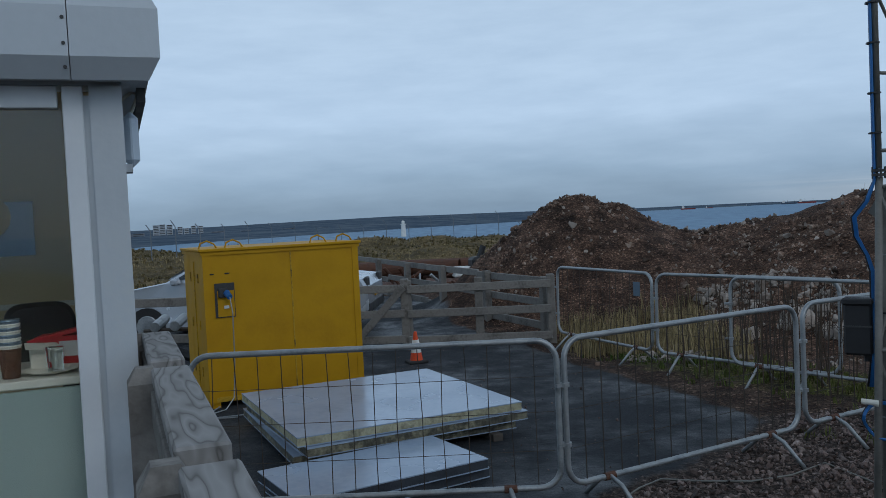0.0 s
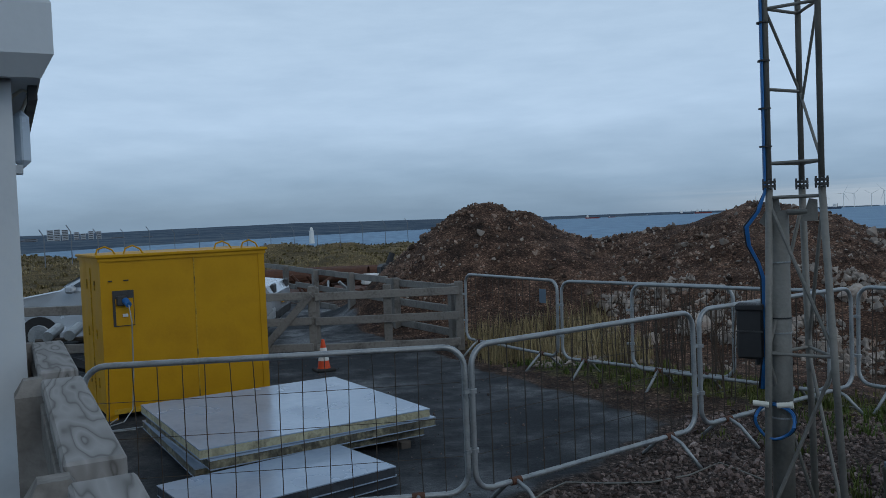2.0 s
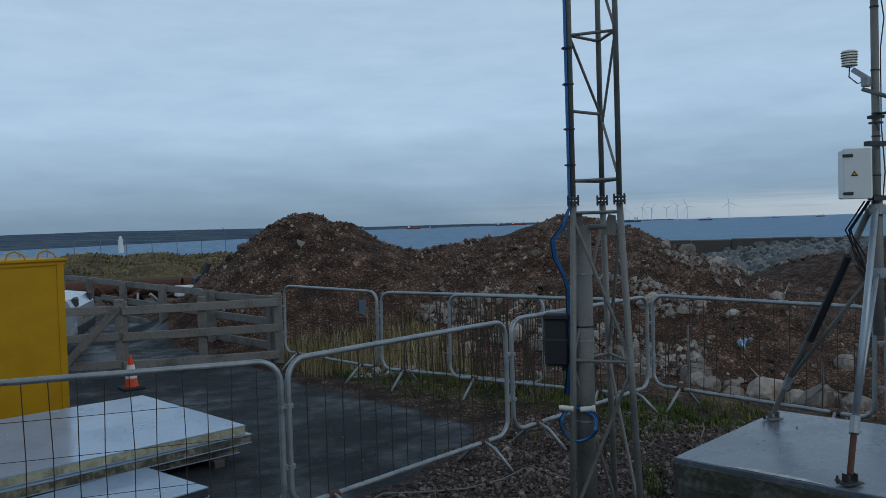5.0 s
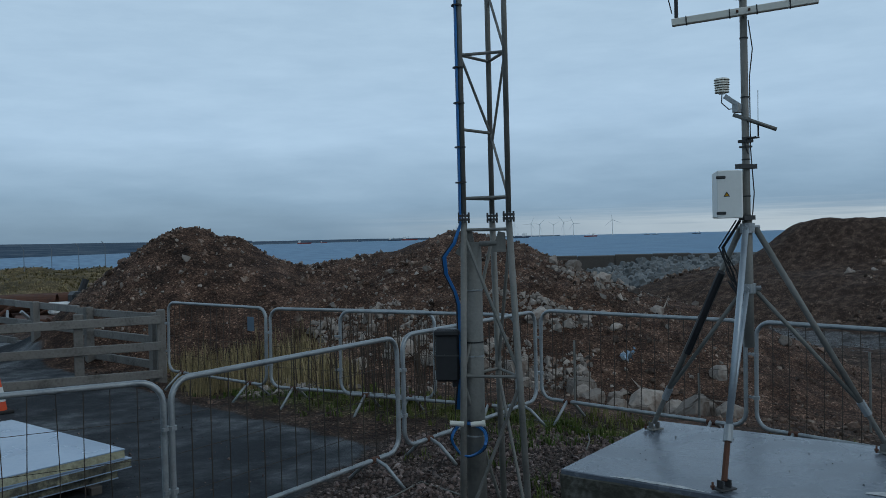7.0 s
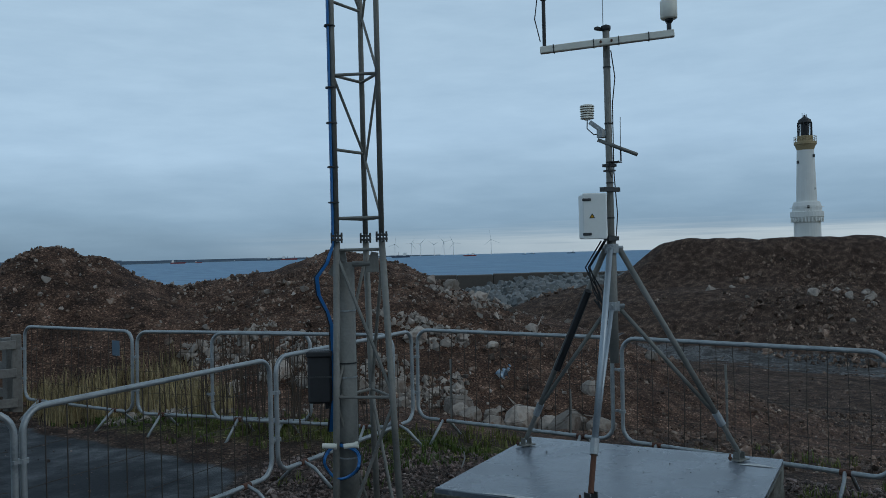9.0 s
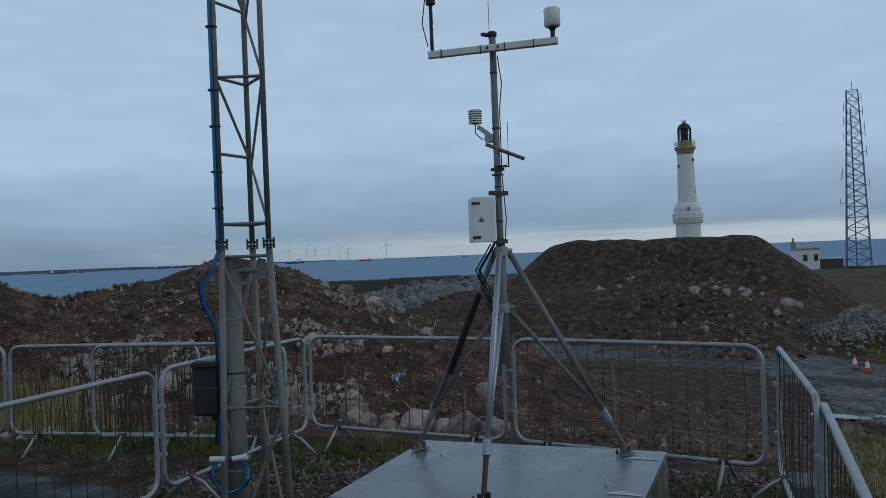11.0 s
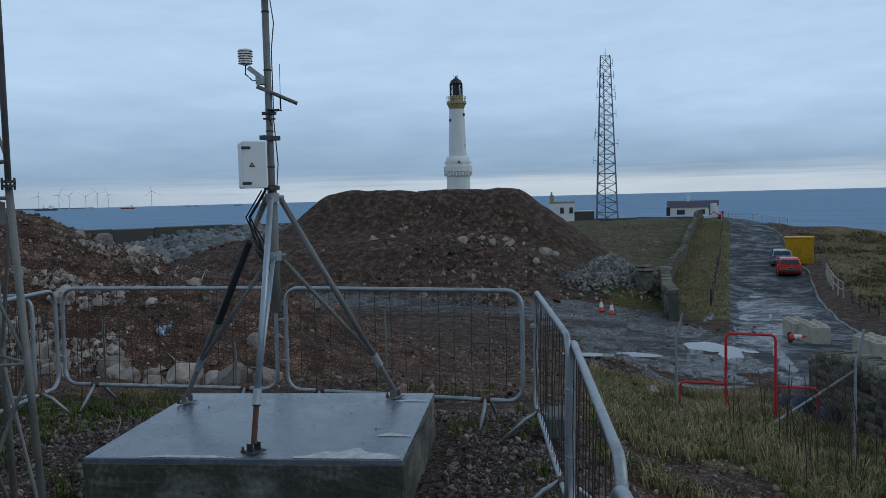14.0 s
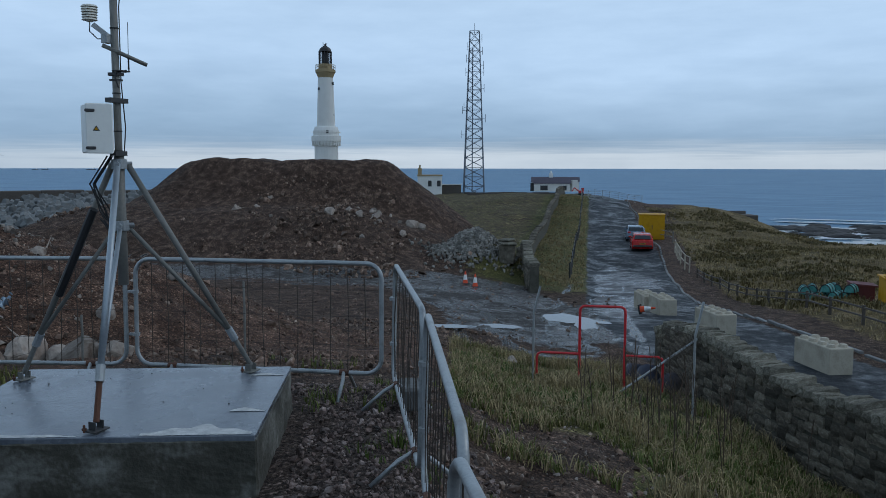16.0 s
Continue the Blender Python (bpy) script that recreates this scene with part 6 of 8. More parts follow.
def stone_wall(a, b, h, label, sink=0.2, stones=300, cw=0.30, ch=0.19):
    ax, ay = a
    L = math.hypot(b[0] - ax, b[1] - ay)
    rz = math.degrees(math.atan2(b[1] - ay, b[0] - ax))
    th = base("stone_wall", ax, ay, 0, rz, label=label, category="wall")
    rn = random.Random(int(L * 31))
    n = max(2, int(L / 0.5))
    bm = bmesh.new()
    lo0, lo1, hi0, hi1 = [], [], [], []
    zs = []
    for k in range(n + 1):
        f = k / n
        z = hz(ax + (b[0] - ax) * f, ay + (b[1] - ay) * f)
        zs.append(z)
        x = L * f
        lo0.append(bm.verts.new((x, -0.215, z - sink)))
        lo1.append(bm.verts.new((x, 0.215, z - sink)))
        hi0.append(bm.verts.new((x, -0.20, z + h - 0.05)))
        hi1.append(bm.verts.new((x, 0.20, z + h - 0.05)))
    for k in range(n):
        bm.faces.new((lo0[k], lo0[k + 1], hi0[k + 1], hi0[k]))
        bm.faces.new((lo1[k], hi1[k], hi1[k + 1], lo1[k + 1]))
        bm.faces.new((hi0[k], hi0[k + 1], hi1[k + 1], hi1[k]))
    bm.faces.new((lo0[0], hi0[0], hi1[0], lo1[0]))
    bm.faces.new((lo0[-1], lo1[-1], hi1[-1], hi0[-1]))
    bmesh.ops.recalc_face_normals(bm, faces=bm.faces)
    part("core", bm, MORTAR, th)

    def zat(x):
        return float(np.interp(x / L * n, range(n + 1), zs))
    done = 0
    rows = int(h / ch)
    cap_n = int(L / 0.17)
    soup = Soup()
    for r in range(rows):
        x = rn.uniform(0, 0.2)
        while x < L:
            w = cw * rn.uniform(0.55, 1.35)
            xc = min(x + w / 2, L - 0.02)
            m = Matrix.Translation((xc, 0.155 * (1 if WALL_SIDE.get(label, 1) > 0 else -1) * 1.0, zat(xc) + ch * (r + 0.5) + rn.uniform(-0.045, 0.045))) @ Euler((rn.uniform(-0.06, 0.06), rn.uniform(-0.10, 0.10), 0)).to_matrix().to_4x4() @ Matrix.Diagonal((w * rn.uniform(0.95, 1.1), rn.uniform(0.13, 0.19), ch * rn.uniform(0.75, 1.15), 1))
            if done < stones:
                wall_piece("stone", rn.choice(STONES), th, m)
                done += 1
            else:
                me = rn.choice(STONES)
                soup.add([tuple(m @ v.co) for v in me.vertices], [tuple(p.vertices) for p in me.polygons])
            x += w
    for k in range(cap_n):
        x = L * (k + 0.5) / cap_n
        m = Matrix.Translation((x, 0, zat(x) + h + 0.02 + rn.uniform(-0.03, 0.04))) @ Euler((rn.uniform(-0.1, 0.1), rn.uniform(-0.4, 0.1), 0)).to_matrix().to_4x4() @ Matrix.Diagonal((0.19, 0.5, 0.22 * rn.uniform(0.75, 1.3), 1))
        if done < stones + 60:
            wall_piece("cope_stone", rn.choice(COPES), th, m)
            done += 1
        else:
            me = rn.choice(STONES)
            soup.add([tuple(m @ v.co) for v in me.vertices], [tuple(p.vertices) for p in me.polygons])
    if soup.v:
        ob = soup.done("far_stones", STONE)
        ob.parent = th
        tagged(ob, kind="stuff")
    return th


MORTAR = mat("lichened_wall_core", [(0.045, 0.044, 0.034), (0.085, 0.08, 0.064), (0.12, 0.115, 0.095)], 3, (0.85, 0.95), 0, 0.9, 20, 0.4, spec=0.2)
WALL_SIDE = {}
NEARW, FARW = "mossy rubble stone wall with upright cope stones", "long rubble stone wall climbing beside the road"
WALL_SIDE[NEARW] = -1
stone_wall((17.1, 2.6), (9.4, -2.95), 1.14, NEARW, stones=300, cw=0.24, ch=0.16)
WALL_SIDE[FARW] = 1
stone_wall((37.5, 12.1), (52, 17.6), 1.1, FARW, stones=0, cw=0.5, ch=0.3)
stone_wall((52, 17.6), (146, 41.5), 1.1, FARW, stones=0, cw=1.1, ch=0.5)
stone_wall((36.2, 11.5), (37.5, 12.1), 1.25, "broken rubble end of a stone wall", stones=60, cw=0.4, ch=0.25)
# added upright that stands in for the wall's rubble end and flat stones
tagged(base("wall_end_stub", 40.6, 14.4, hz(40.6, 14.4), 15, label="squat rubble wall end with loose flat capstones", category="pillar"))
pil = bpy.data.objects["wall_end_stub"]
pil.scale = (1.0, 1.0, 0.76)
bm = bmesh.new()
box(bm, 0, 0, 0.55, 0.75, 0.8, 1.3, bevel=0.06)
bmesh.ops.subdivide_edges(bm, edges=list(bm.edges), cuts=2, use_grid_fill=True)
for v in bm.verts:
    v.co += Vector((noise.noise(v.co * 3), noise.noise(v.co * 3 + Vector((7, 0, 0))), 0)) * 0.09
part("shaft", bm, STONE, pil)
bm = bmesh.new()
box(bm, 0, 0.1, 1.28, 1.1, 0.85, 0.2, pose(0, 0, 0, 3, -2, 20), 0.08)
part("capstone", bm, COPE, pil)
bm = bmesh.new()
box(bm, 0.05, 0.0, 1.48, 0.85, 0.7, 0.2, pose(0, 0, 0, -3, 3, -15), 0.08)
part("capstone", bm, COPE, pil)


# ---- red steel access frame ----
def red_frame():
    pts = [Vector((14.46, 4.47)), Vector((14.68, 3.72)), Vector((14.86, 2.94)), Vector((14.98, 2.29))]
    z0 = -2.08
    th = base("access_frame", 14.68, 3.72, z0, math.degrees(math.atan2(2.94 - 3.72, 0.18)), label="red tubular steel access frame standing in grass", category="frame")
    W = (pts[2] - pts[1]).length
    r = 0.09
    arch = [(0, 0), (0, 1.46 - r)] + arc(r, 1.46 - r, r, 180, 90, 4)[1:] + arc(W - r, 1.46 - r, r, 90, 0, 4) + [(W, 0)]
    bm = bmesh.new()
    tube(bm, [(x, 0, q) for x, q in arch], 0.024, 8)
    part("arch", bm, RED, th)
    for x0, x1 in ((0, -0.77), (W, W + 0.67)):
        s = 1 if x1 > x0 else -1
        bm = bmesh.new()
        tube(bm, [(x0, 0, 0.58), (x1 - s * 0.08, 0, 0.58), (x1 - s * 0.02, 0, 0.55), (x1, 0, 0.49), (x1, 0, -0.06)], 0.022, 8)
        part("wing", bm, RED, th)
    bm = bmesh.new()
    tube(bm, [(-0.77, 0, 0.0), (-0.6, 0, -0.02)], 0.02, 6)
    part("toe", bm, RED, th)


red_frame()


def fence_post(x, y, z0, z1, lean):
    th = base("steel_post", x, y, z0, 0, label="leaning galvanised fence post with a cranked top", category="post", group="steel posts")
    h = z1 - z0
    bm = bmesh.new()
    tube(bm, [(0, 0, -0.2), (lean * 0.3, 0, h * 0.72), (lean * 0.3 + 0.03, -0.10, h)], 0.019, 6)
    part("post_shaft", bm, GALV, th)


fence_post(13.6, 4.25, hz(13.6, 4.25), -0.15, 0.06)
fence_post(12.4, 1.43, hz(12.4, 1.43), -0.05, 0.06)


for rx, ry, rh in ((8.0, 6.0, 0.86), (5.75, 8.25, 0.75), (6.9, 7.4, 0.55)):
    th = base("marker_rod", rx, ry, hz(rx, ry), 0, label="thin rusty steel rod standing in the soil", category="rod", group="marker rods")
    bm = bmesh.new()
    tube(bm, [(0, 0, -0.15), (0.01, 0, rh * 0.6), (0.015, 0.01, rh)], 0.014, 7)
    part("rod_shaft", bm, MASTSTEEL, th)


def chain_link(a, b, h):
    """Sagging chain-link wire between two plan points."""
    ax, ay = a
    L = math.hypot(b[0] - ax, b[1] - ay)
    za, zb = hz(*a), hz(*b)
    th = base("chain_link_fence", ax, ay, za, math.degrees(math.atan2(b[1] - ay, b[0] - ax)), label="sagging chain-link fence wire between posts", category="fence")
    bm = bmesh.new()
    n = int(L / 0.11)
    for s in (1, -1):
        for k in range(-int(h / 0.11), n + int(h / 0.11)):
            x0, z0, x1, z1 = k * 0.11, 0.0, k * 0.11 + s * h, h
            t0 = max(0.0, (0 - x0) / (x1 - x0) if s > 0 else (x0 - L) / (x0 - x1))
            t1 = min(1.0, (L - x0) / (x1 - x0) if s > 0 else (x0 - 0) / (x0 - x1))
            if t1 <= t0:
                continue
            dz = (zb - za)
            p = [(x0 + (x1 - x0) * t, 0, h * t + dz * (x0 + (x1 - x0) * t) / L) for t in (t0, t1)]
            tube(bm, p, 0.0022, 3)
    part("link_wire", bm, WIRE, th)
    for q in (0.05, h):
        bm = bmesh.new()
        tube(bm, [(0, 0, q), (L / 2, 0.02, q + (zb - za) / 2 - 0.03), (L, 0, q + zb - za)], 0.004, 4)
        part("line_wire", bm, WIRE, th)


chain_link((14.98, 2.25), (12.4, 1.43), 1.3)


# fallen grey pole and dark debris by the wall end
th = base("fallen_pole", 14.6, 2.6, hz(14.6, 2.6), 0, label="grey steel pole leaning against a stone wall", category="pole")
bm = bmesh.new()
tube(bm, [(-0.55, 0.45, 0.0), (1.0, -0.9, 0.95)], 0.02, 8)
part("pole_tube", bm, GALV, th)
for k, (dx, dy, s) in enumerate(((16.2, 2.75, 0.5), (16.6, 3.1, 0.38), (15.9, 2.3, 0.42))):
    th = base("debris_sack", dx, dy, hz(dx, dy) + s * 0.25, 40 * k, label="dark blue sack of debris by the wall", category="sack", group="debris sacks")
    bm = bmesh.new()
    rock(bm, (0, 0, 0.05), s * 1.3, random.Random(k), 2, 0.8)
    part("sack", bm, mat("dark_blue_sheet", [(0.012, 0.016, 0.035), (0.03, 0.035, 0.06)], 6, (0.5, 0.7)), th, smooth=True)


# ---- parked cars ----
def car(name, x, y, z, rz, paint, label, L=4.1, W=1.75, H=1.48, boot=False):
    """A parked car; its nose points along local +x."""
    th = base(name, x, y, z, rz, label=label, category="car", group="parked cars")
    prof = [(-0.50, 0.30), (-0.49, 0.62), (-0.46, 0.68), (-0.40, 0.92), (-0.30, 0.985), (-0.05, 1.0), (0.10, 0.96), (0.25, 0.69), (0.44, 0.60), (0.49, 0.50), (0.50, 0.28), (0.46, 0.16), (-0.46, 0.16)]
    rear = [(-0.462, 0.70, 0.40), (-0.41, 0.91, 0.355)]
    side = [(-0.38, 0.70), (-0.34, 0.90), (-0.05, 0.945), (0.09, 0.92), (0.21, 0.72)]
    if boot:
        prof[1:5] = [(-0.498, 0.55), (-0.48, 0.64), (-0.36, 0.69), (-0.23, 0.96)]
        rear = [(-0.355, 0.70, 0.40), (-0.24, 0.94, 0.355)]
        side[:2] = [(-0.30, 0.72), (-0.21, 0.90)]
    bm = bmesh.new()
    secs = []
    for yy, s in ((-0.5, 0.0), (-0.46, 1.0), (0.46, 1.0), (0.5, 0.0)):
        row = []
        for px_, pz in prof:
            tum = 1.0 - 0.22 * max(0, (pz - 0.62)) / 0.38
            ex = px_ * (0.985 if s == 0 else 1)
            zz = pz * H * (0.985 if s == 0 and pz > 0.3 else 1)
            row.append(bm.verts.new((ex * L, yy * W * tum, zz)))
        secs.append(row)
    for a, b in zip(secs, secs[1:]):
        for k in range(len(prof)):
            j = (k + 1) % len(prof)
            bm.faces.new((a[k], a[j], b[j], b[k]))
    bm.faces.new(secs[0][::-1])
    bm.faces.new(secs[-1])
    bmesh.ops.recalc_face_normals(bm, faces=bm.faces)
    body = part("body", bm, paint, th)
    for nm, quad in (("rear_window", rear), ("windscreen", [(0.245, 0.715, 0.40), (0.112, 0.945, 0.36)])):
        bm = bmesh.new()
        (x0, z0, w0), (x1, z1, w1) = quad
        o = -0.012 if x0 < 0 else 0.012
        vs = [(x0 * L + o, -w0 * W, z0 * H + 0.008), (x0 * L + o, w0 * W, z0 * H + 0.008), (x1 * L + o, w1 * W, z1 * H + 0.008), (x1 * L + o, -w1 * W, z1 * H + 0.008)]
        bm.faces.new([bm.verts.new(v) for v in vs])
        r = bmesh.ops.extrude_face_region(bm, geom=list(bm.faces))
        bmesh.ops.translate(bm, verts=[v for v in r["geom"] if isinstance(v, bmesh.types.BMVert)], vec=(o * 0.5, 0, 0.004))
        bmesh.ops.recalc_face_normals(bm, faces=bm.faces)
        part(nm, bm, CARGLASS, th)
    for s in (-1, 1):
        bm = bmesh.new()
        f = [bm.verts.new((q * L, s * W * 0.5 * (1.006 - 0.22 * (z - 0.62) / 0.38), z * H)) for q, z in side]
        bm.faces.new(f)
        r = bmesh.ops.extrude_face_region(bm, geom=list(bm.faces))
        bmesh.ops.translate(bm, verts=[v for v in r["geom"] if isinstance(v, bmesh.types.BMVert)], vec=(0, s * 0.008, 0))
        bmesh.ops.recalc_face_normals(bm, faces=bm.faces)
        part("side_window", bm, CARGLASS, th)
        bm = bmesh.new()
        box(bm, -0.49 * L, s * 0.36 * W, 0.60 * H, 0.06, 0.28, 0.16, bevel=0.02)
        part("tail_light", bm, RED if paint is not CARSILVER else DARKGREY, th)
        bm = bmesh.new()
        box(bm, 0.482 * L, s * 0.36 * W, 0.49 * H, 0.09, 0.34, 0.13, bevel=0.02)
        part("headlight", bm, CONEWHITE, th)
        bm = bmesh.new()
        box(bm, 0.20 * L, s * 0.54 * W, 0.70 * H, 0.12, 0.18, 0.12, bevel=0.03)
        part("wing_mirror", bm, paint, th)
        for wx in (-0.31, 0.32):
            bm = bmesh.new()
            cyl(bm, (wx * L, s * (0.5 * W - 0.2), 0.31), (wx * L, s * (0.5 * W + 0.012), 0.31), 0.31, seg=22)
            wl = part("wheel", bm, RUBBER, th)
            bm = bmesh.new()
            cyl(bm, (wx * L, s * (0.5 * W + 0.0), 0.31), (wx * L, s * (0.5 * W + 0.022), 0.31), 0.20, 0.17, 14)
            part("rim", bm, GALV, wl)
    for sx, mt in ((-0.495, DARKGREY), (0.495, DARKGREY)):
        bm = bmesh.new()
        box(bm, sx * L, 0, 0.32 * H, 0.07, W * 0.9, 0.16, bevel=0.02)
        part("bumper", bm, mt, th)
    bm = bmesh.new()
    box(bm, -0.505 * L, 0, 0.46 * H, 0.02, 0.5, 0.11)
    part("number_plate", bm, YELLOW, th)
    bm = bmesh.new()
    box(bm, -0.505 * L - 0.012, 0, 0.46 * H, 0.006, 0.40, 0.05)
    part("plate_bar", bm, BLACK, th)
    return th


car("hatchback_car", 72.8, 13.6, hz(72.8, 13.6), 14, CARRED, "red hatchback parked on the wet road")
car("estate_car", 80.9, 15.75, hz(80.9, 15.75), 14, CARBLUE, "blue-grey car parked ahead of a red one")
car("saloon_car", -3.42, 14.3, 0.0, 176, CARSILVER, "silver saloon car parked behind a yellow cabinet", L=4.45, W=1.8, H=1.47, boot=True)


# ---- yellow store, bins and pots by the road ----
def yellow_store(x, y, rz, w, d, h, label, z=None):
    th = base("yellow_store", x, y, hz(x, y) - 0.03 if z is None else z, rz, label=label, category="container", group="yellow stores")
    bm = bmesh.new()
    box(bm, 0, 0, h / 2, d, w, h - 0.1, bevel=0.02)
    part("shell", bm, YELLOW, th)
    bm = bmesh.new()
    box(bm, 0, 0, h - 0.02, d + 0.14, w + 0.14, 0.07, bevel=0.01)
    part("lid", bm, YELLOW, th)
    for s in (-1, 1):
        bm = bmesh.new()
        box(bm, -d / 2 - 0.01, s * w * 0.24, h / 2, 0.02, w * 0.44, h * 0.8)
        dr = part("door", bm, YELLOW, th)
        bm = bmesh.new()
        box(bm, -d / 2 - 0.03, s * 0.07, h / 2, 0.03, 0.03, 0.4)
        part("handle", bm, DARKGREY, dr)
    for q in (0.3, 0.6):
        bm = bmesh.new()
        box(bm, 0, -w / 2 - 0.012, h * q, d * 0.9, 0.02, 0.06)
        part("rib", bm, YELLOW_D, th)


yellow_store(84.0, 14.75, 12, 2.45, 2.4, 2.5, "yellow steel store cabin at the roadside")
for k, (bx, by, hh) in enumerate(((38.2, -3.45, 1.3), (36.6, -3.6, 1.2), (40.5, -3.9, 2.3))):
    yellow_store(bx, by, 8, 1.5, 1.3, hh, "yellow plastic storage bin on rough ground")

th = base("maroon_shed", 39.4, -2.0, hz(39.4, -2.0), 10, label="small maroon shed on rough grass", category="shed")
bm = bmesh.new()
box(bm, 0, 0, 0.35, 0.9, 0.9, 0.7, bevel=0.02)
part("shed_walls", bm, mat("maroon_paint", [(0.10, 0.022, 0.025), (0.15, 0.035, 0.035)], 3, (0.6, 0.8)), th)
bm = bmesh.new()
box(bm, 0, 0, 0.73, 1.05, 1.05, 0.07, pose(0, 0, 0, 4, 0, 0))
part("shed_roof", bm, mat("maroon_paint", [(0.1, 0.02, 0.02)]), th)
TEAL = mat("teal_netting", [(0.02, 0.14, 0.13), (0.05, 0.24, 0.22), (0.16, 0.30, 0.29)], 9, (0.6, 0.85), 0, 0.5, 30)
prn = random.Random(21)
for k in range(14):
    px_, py_ = 38.6 + (k % 2) * 0.7 + prn.uniform(-0.1, 0.1), 0.2 - (k // 2) * 0.30
    th = base("lobster_pot", px_, py_, hz(px_, py_) + (0.30 if k % 3 == 0 else 0.0), prn.uniform(-20, 20), label="teal netted lobster pot in a heap", category="lobster pot", group="lobster pots")
    bm = bmesh.new()
    hoop = [(math.cos(a * math.pi / 8) * 0.22, math.sin(a * math.pi / 8) * 0.32) for a in range(9)]
    A = [bm.verts.new((-0.33, q, w)) for q, w in hoop]
    B = [bm.verts.new((0.33, q, w)) for q, w in hoop]
    for i in range(8):
        bm.faces.new((A[i], A[i + 1], B[i + 1], B[i]))
    bm.faces.new(A)
    bm.faces.new(B[::-1])
    bmesh.ops.recalc_face_normals(bm, faces=bm.faces)
    part("netting", bm, TEAL, th)
    for xx in (-0.33, 0, 0.33):
        bm = bmesh.new()
        tube(bm, [(xx, q, w) for q, w in hoop], 0.022, 5)
        part("hoop", bm, BLACK, th)


# ---- fences and kerb along the road ----
def bank_fence(pts, label, mt, h=1.0, rails=(0.45, 0.85), step=1.9, r=0.05):
    th = base("roadside_fence", pts[0][0], pts[0][1], 0, 0, label=label, category="fence")
    line = []
    for (x0, y0), (x1, y1) in zip(pts, pts[1:]):
        d = math.hypot(x1 - x0, y1 - y0)
        n = max(1, int(d / step))
        line += [(x0 + (x1 - x0) * k / n, y0 + (y1 - y0) * k / n) for k in range(n)]
    line.append(pts[-1])
    o = Vector((pts[0][0], pts[0][1], 0))
    P3 = [Vector((x, y, hz(x, y))) - o for x, y in line]
    for p in P3:
        bm = bmesh.new()
        box(bm, p.x, p.y, p.z + h / 2 - 0.1, 2 * r, 2 * r, h + 0.2)
        part("post", bm, mt, th)
    for a, b in zip(P3, P3[1:]):
        for q in rails:
            bm = bmesh.new()
            tube(bm, [a + Vector((0, 0, q)), b + Vector((0, 0, q))], r * 0.75, 4)
            part("rail", bm, mt, th)


bank_fence([(54.7, 6.6), (46, 3.9), (38.1, 1.6), (32, -0.7), (28, -2.6), (22, -7)], "dark timber rail fence along the bank", WOOD_D, 0.66, (0.3, 0.58))
bank_fence([(69.3, 10.2), (62, 8.7), (57, 7.4)], "white painted rail along the footway", CONC_P, 1.1, (0.55, 1.05), 1.8, 0.04)
bank_fence([(95, 15.5), (84, 14.2), (80, 12)], "pale timber rail behind the store", WOOD, 1.1, (0.55, 1.0), 2.4, 0.05)
bank_fence([(120.5, 31.5), (121.0, 29.6), (121.5, 27.5), (122.2, 25.0), (122.5, 23)], "grey metal gate across the road's end", GALV, 1.15, (0.3, 0.6, 0.9, 1.1), 0.9, 0.035)
bank_fence([(48, 13.1), (60, 16.2), (72, 19.2), (90, 23.6), (120, 31.2)], "black rail along the road's verge", DARKGREY, 0.9, (0.8,), 3.0, 0.05)


def kerb():
    th = tagged(base("kerb", 0, 0, 0, 0), "pale worn kerb along the road", "kerb", kind="structure")
    pts = [(20.5, -4.2), (23.7, -2.0), (27.5, 0.3), (31.9, 2.5), (41.1, 5.2), (55, 8.4), (73.5, 12.2), (100, 19.0), (121, 24.6)]
    rn = random.Random(2)
    proto = bmesh.new()
    box(proto, 0, 0, 0, 0.9, 0.13, 0.2, bevel=0.012)
    km = bpy.data.meshes.new("kerb_stone")
    proto.to_mesh(km)
    proto.free()
    km.materials.append(CONC_G)
    for (x0, y0), (x1, y1) in zip(pts, pts[1:]):
        d = math.hypot(x1 - x0, y1 - y0)
        n = int(d / 0.92)
        for k in range(n):
            f = (k + 0.5) / n
            x, y = x0 + (x1 - x0) * f, y0 + (y1 - y0) * f
            ob = new("kerb_stone", km)
            ob.parent = th
            ob.matrix_basis = pose(x, y, hz(x, y) - 0.045, 0, 0, math.degrees(math.atan2(y1 - y0, x1 - x0)) + rn.uniform(-1, 1))


kerb()


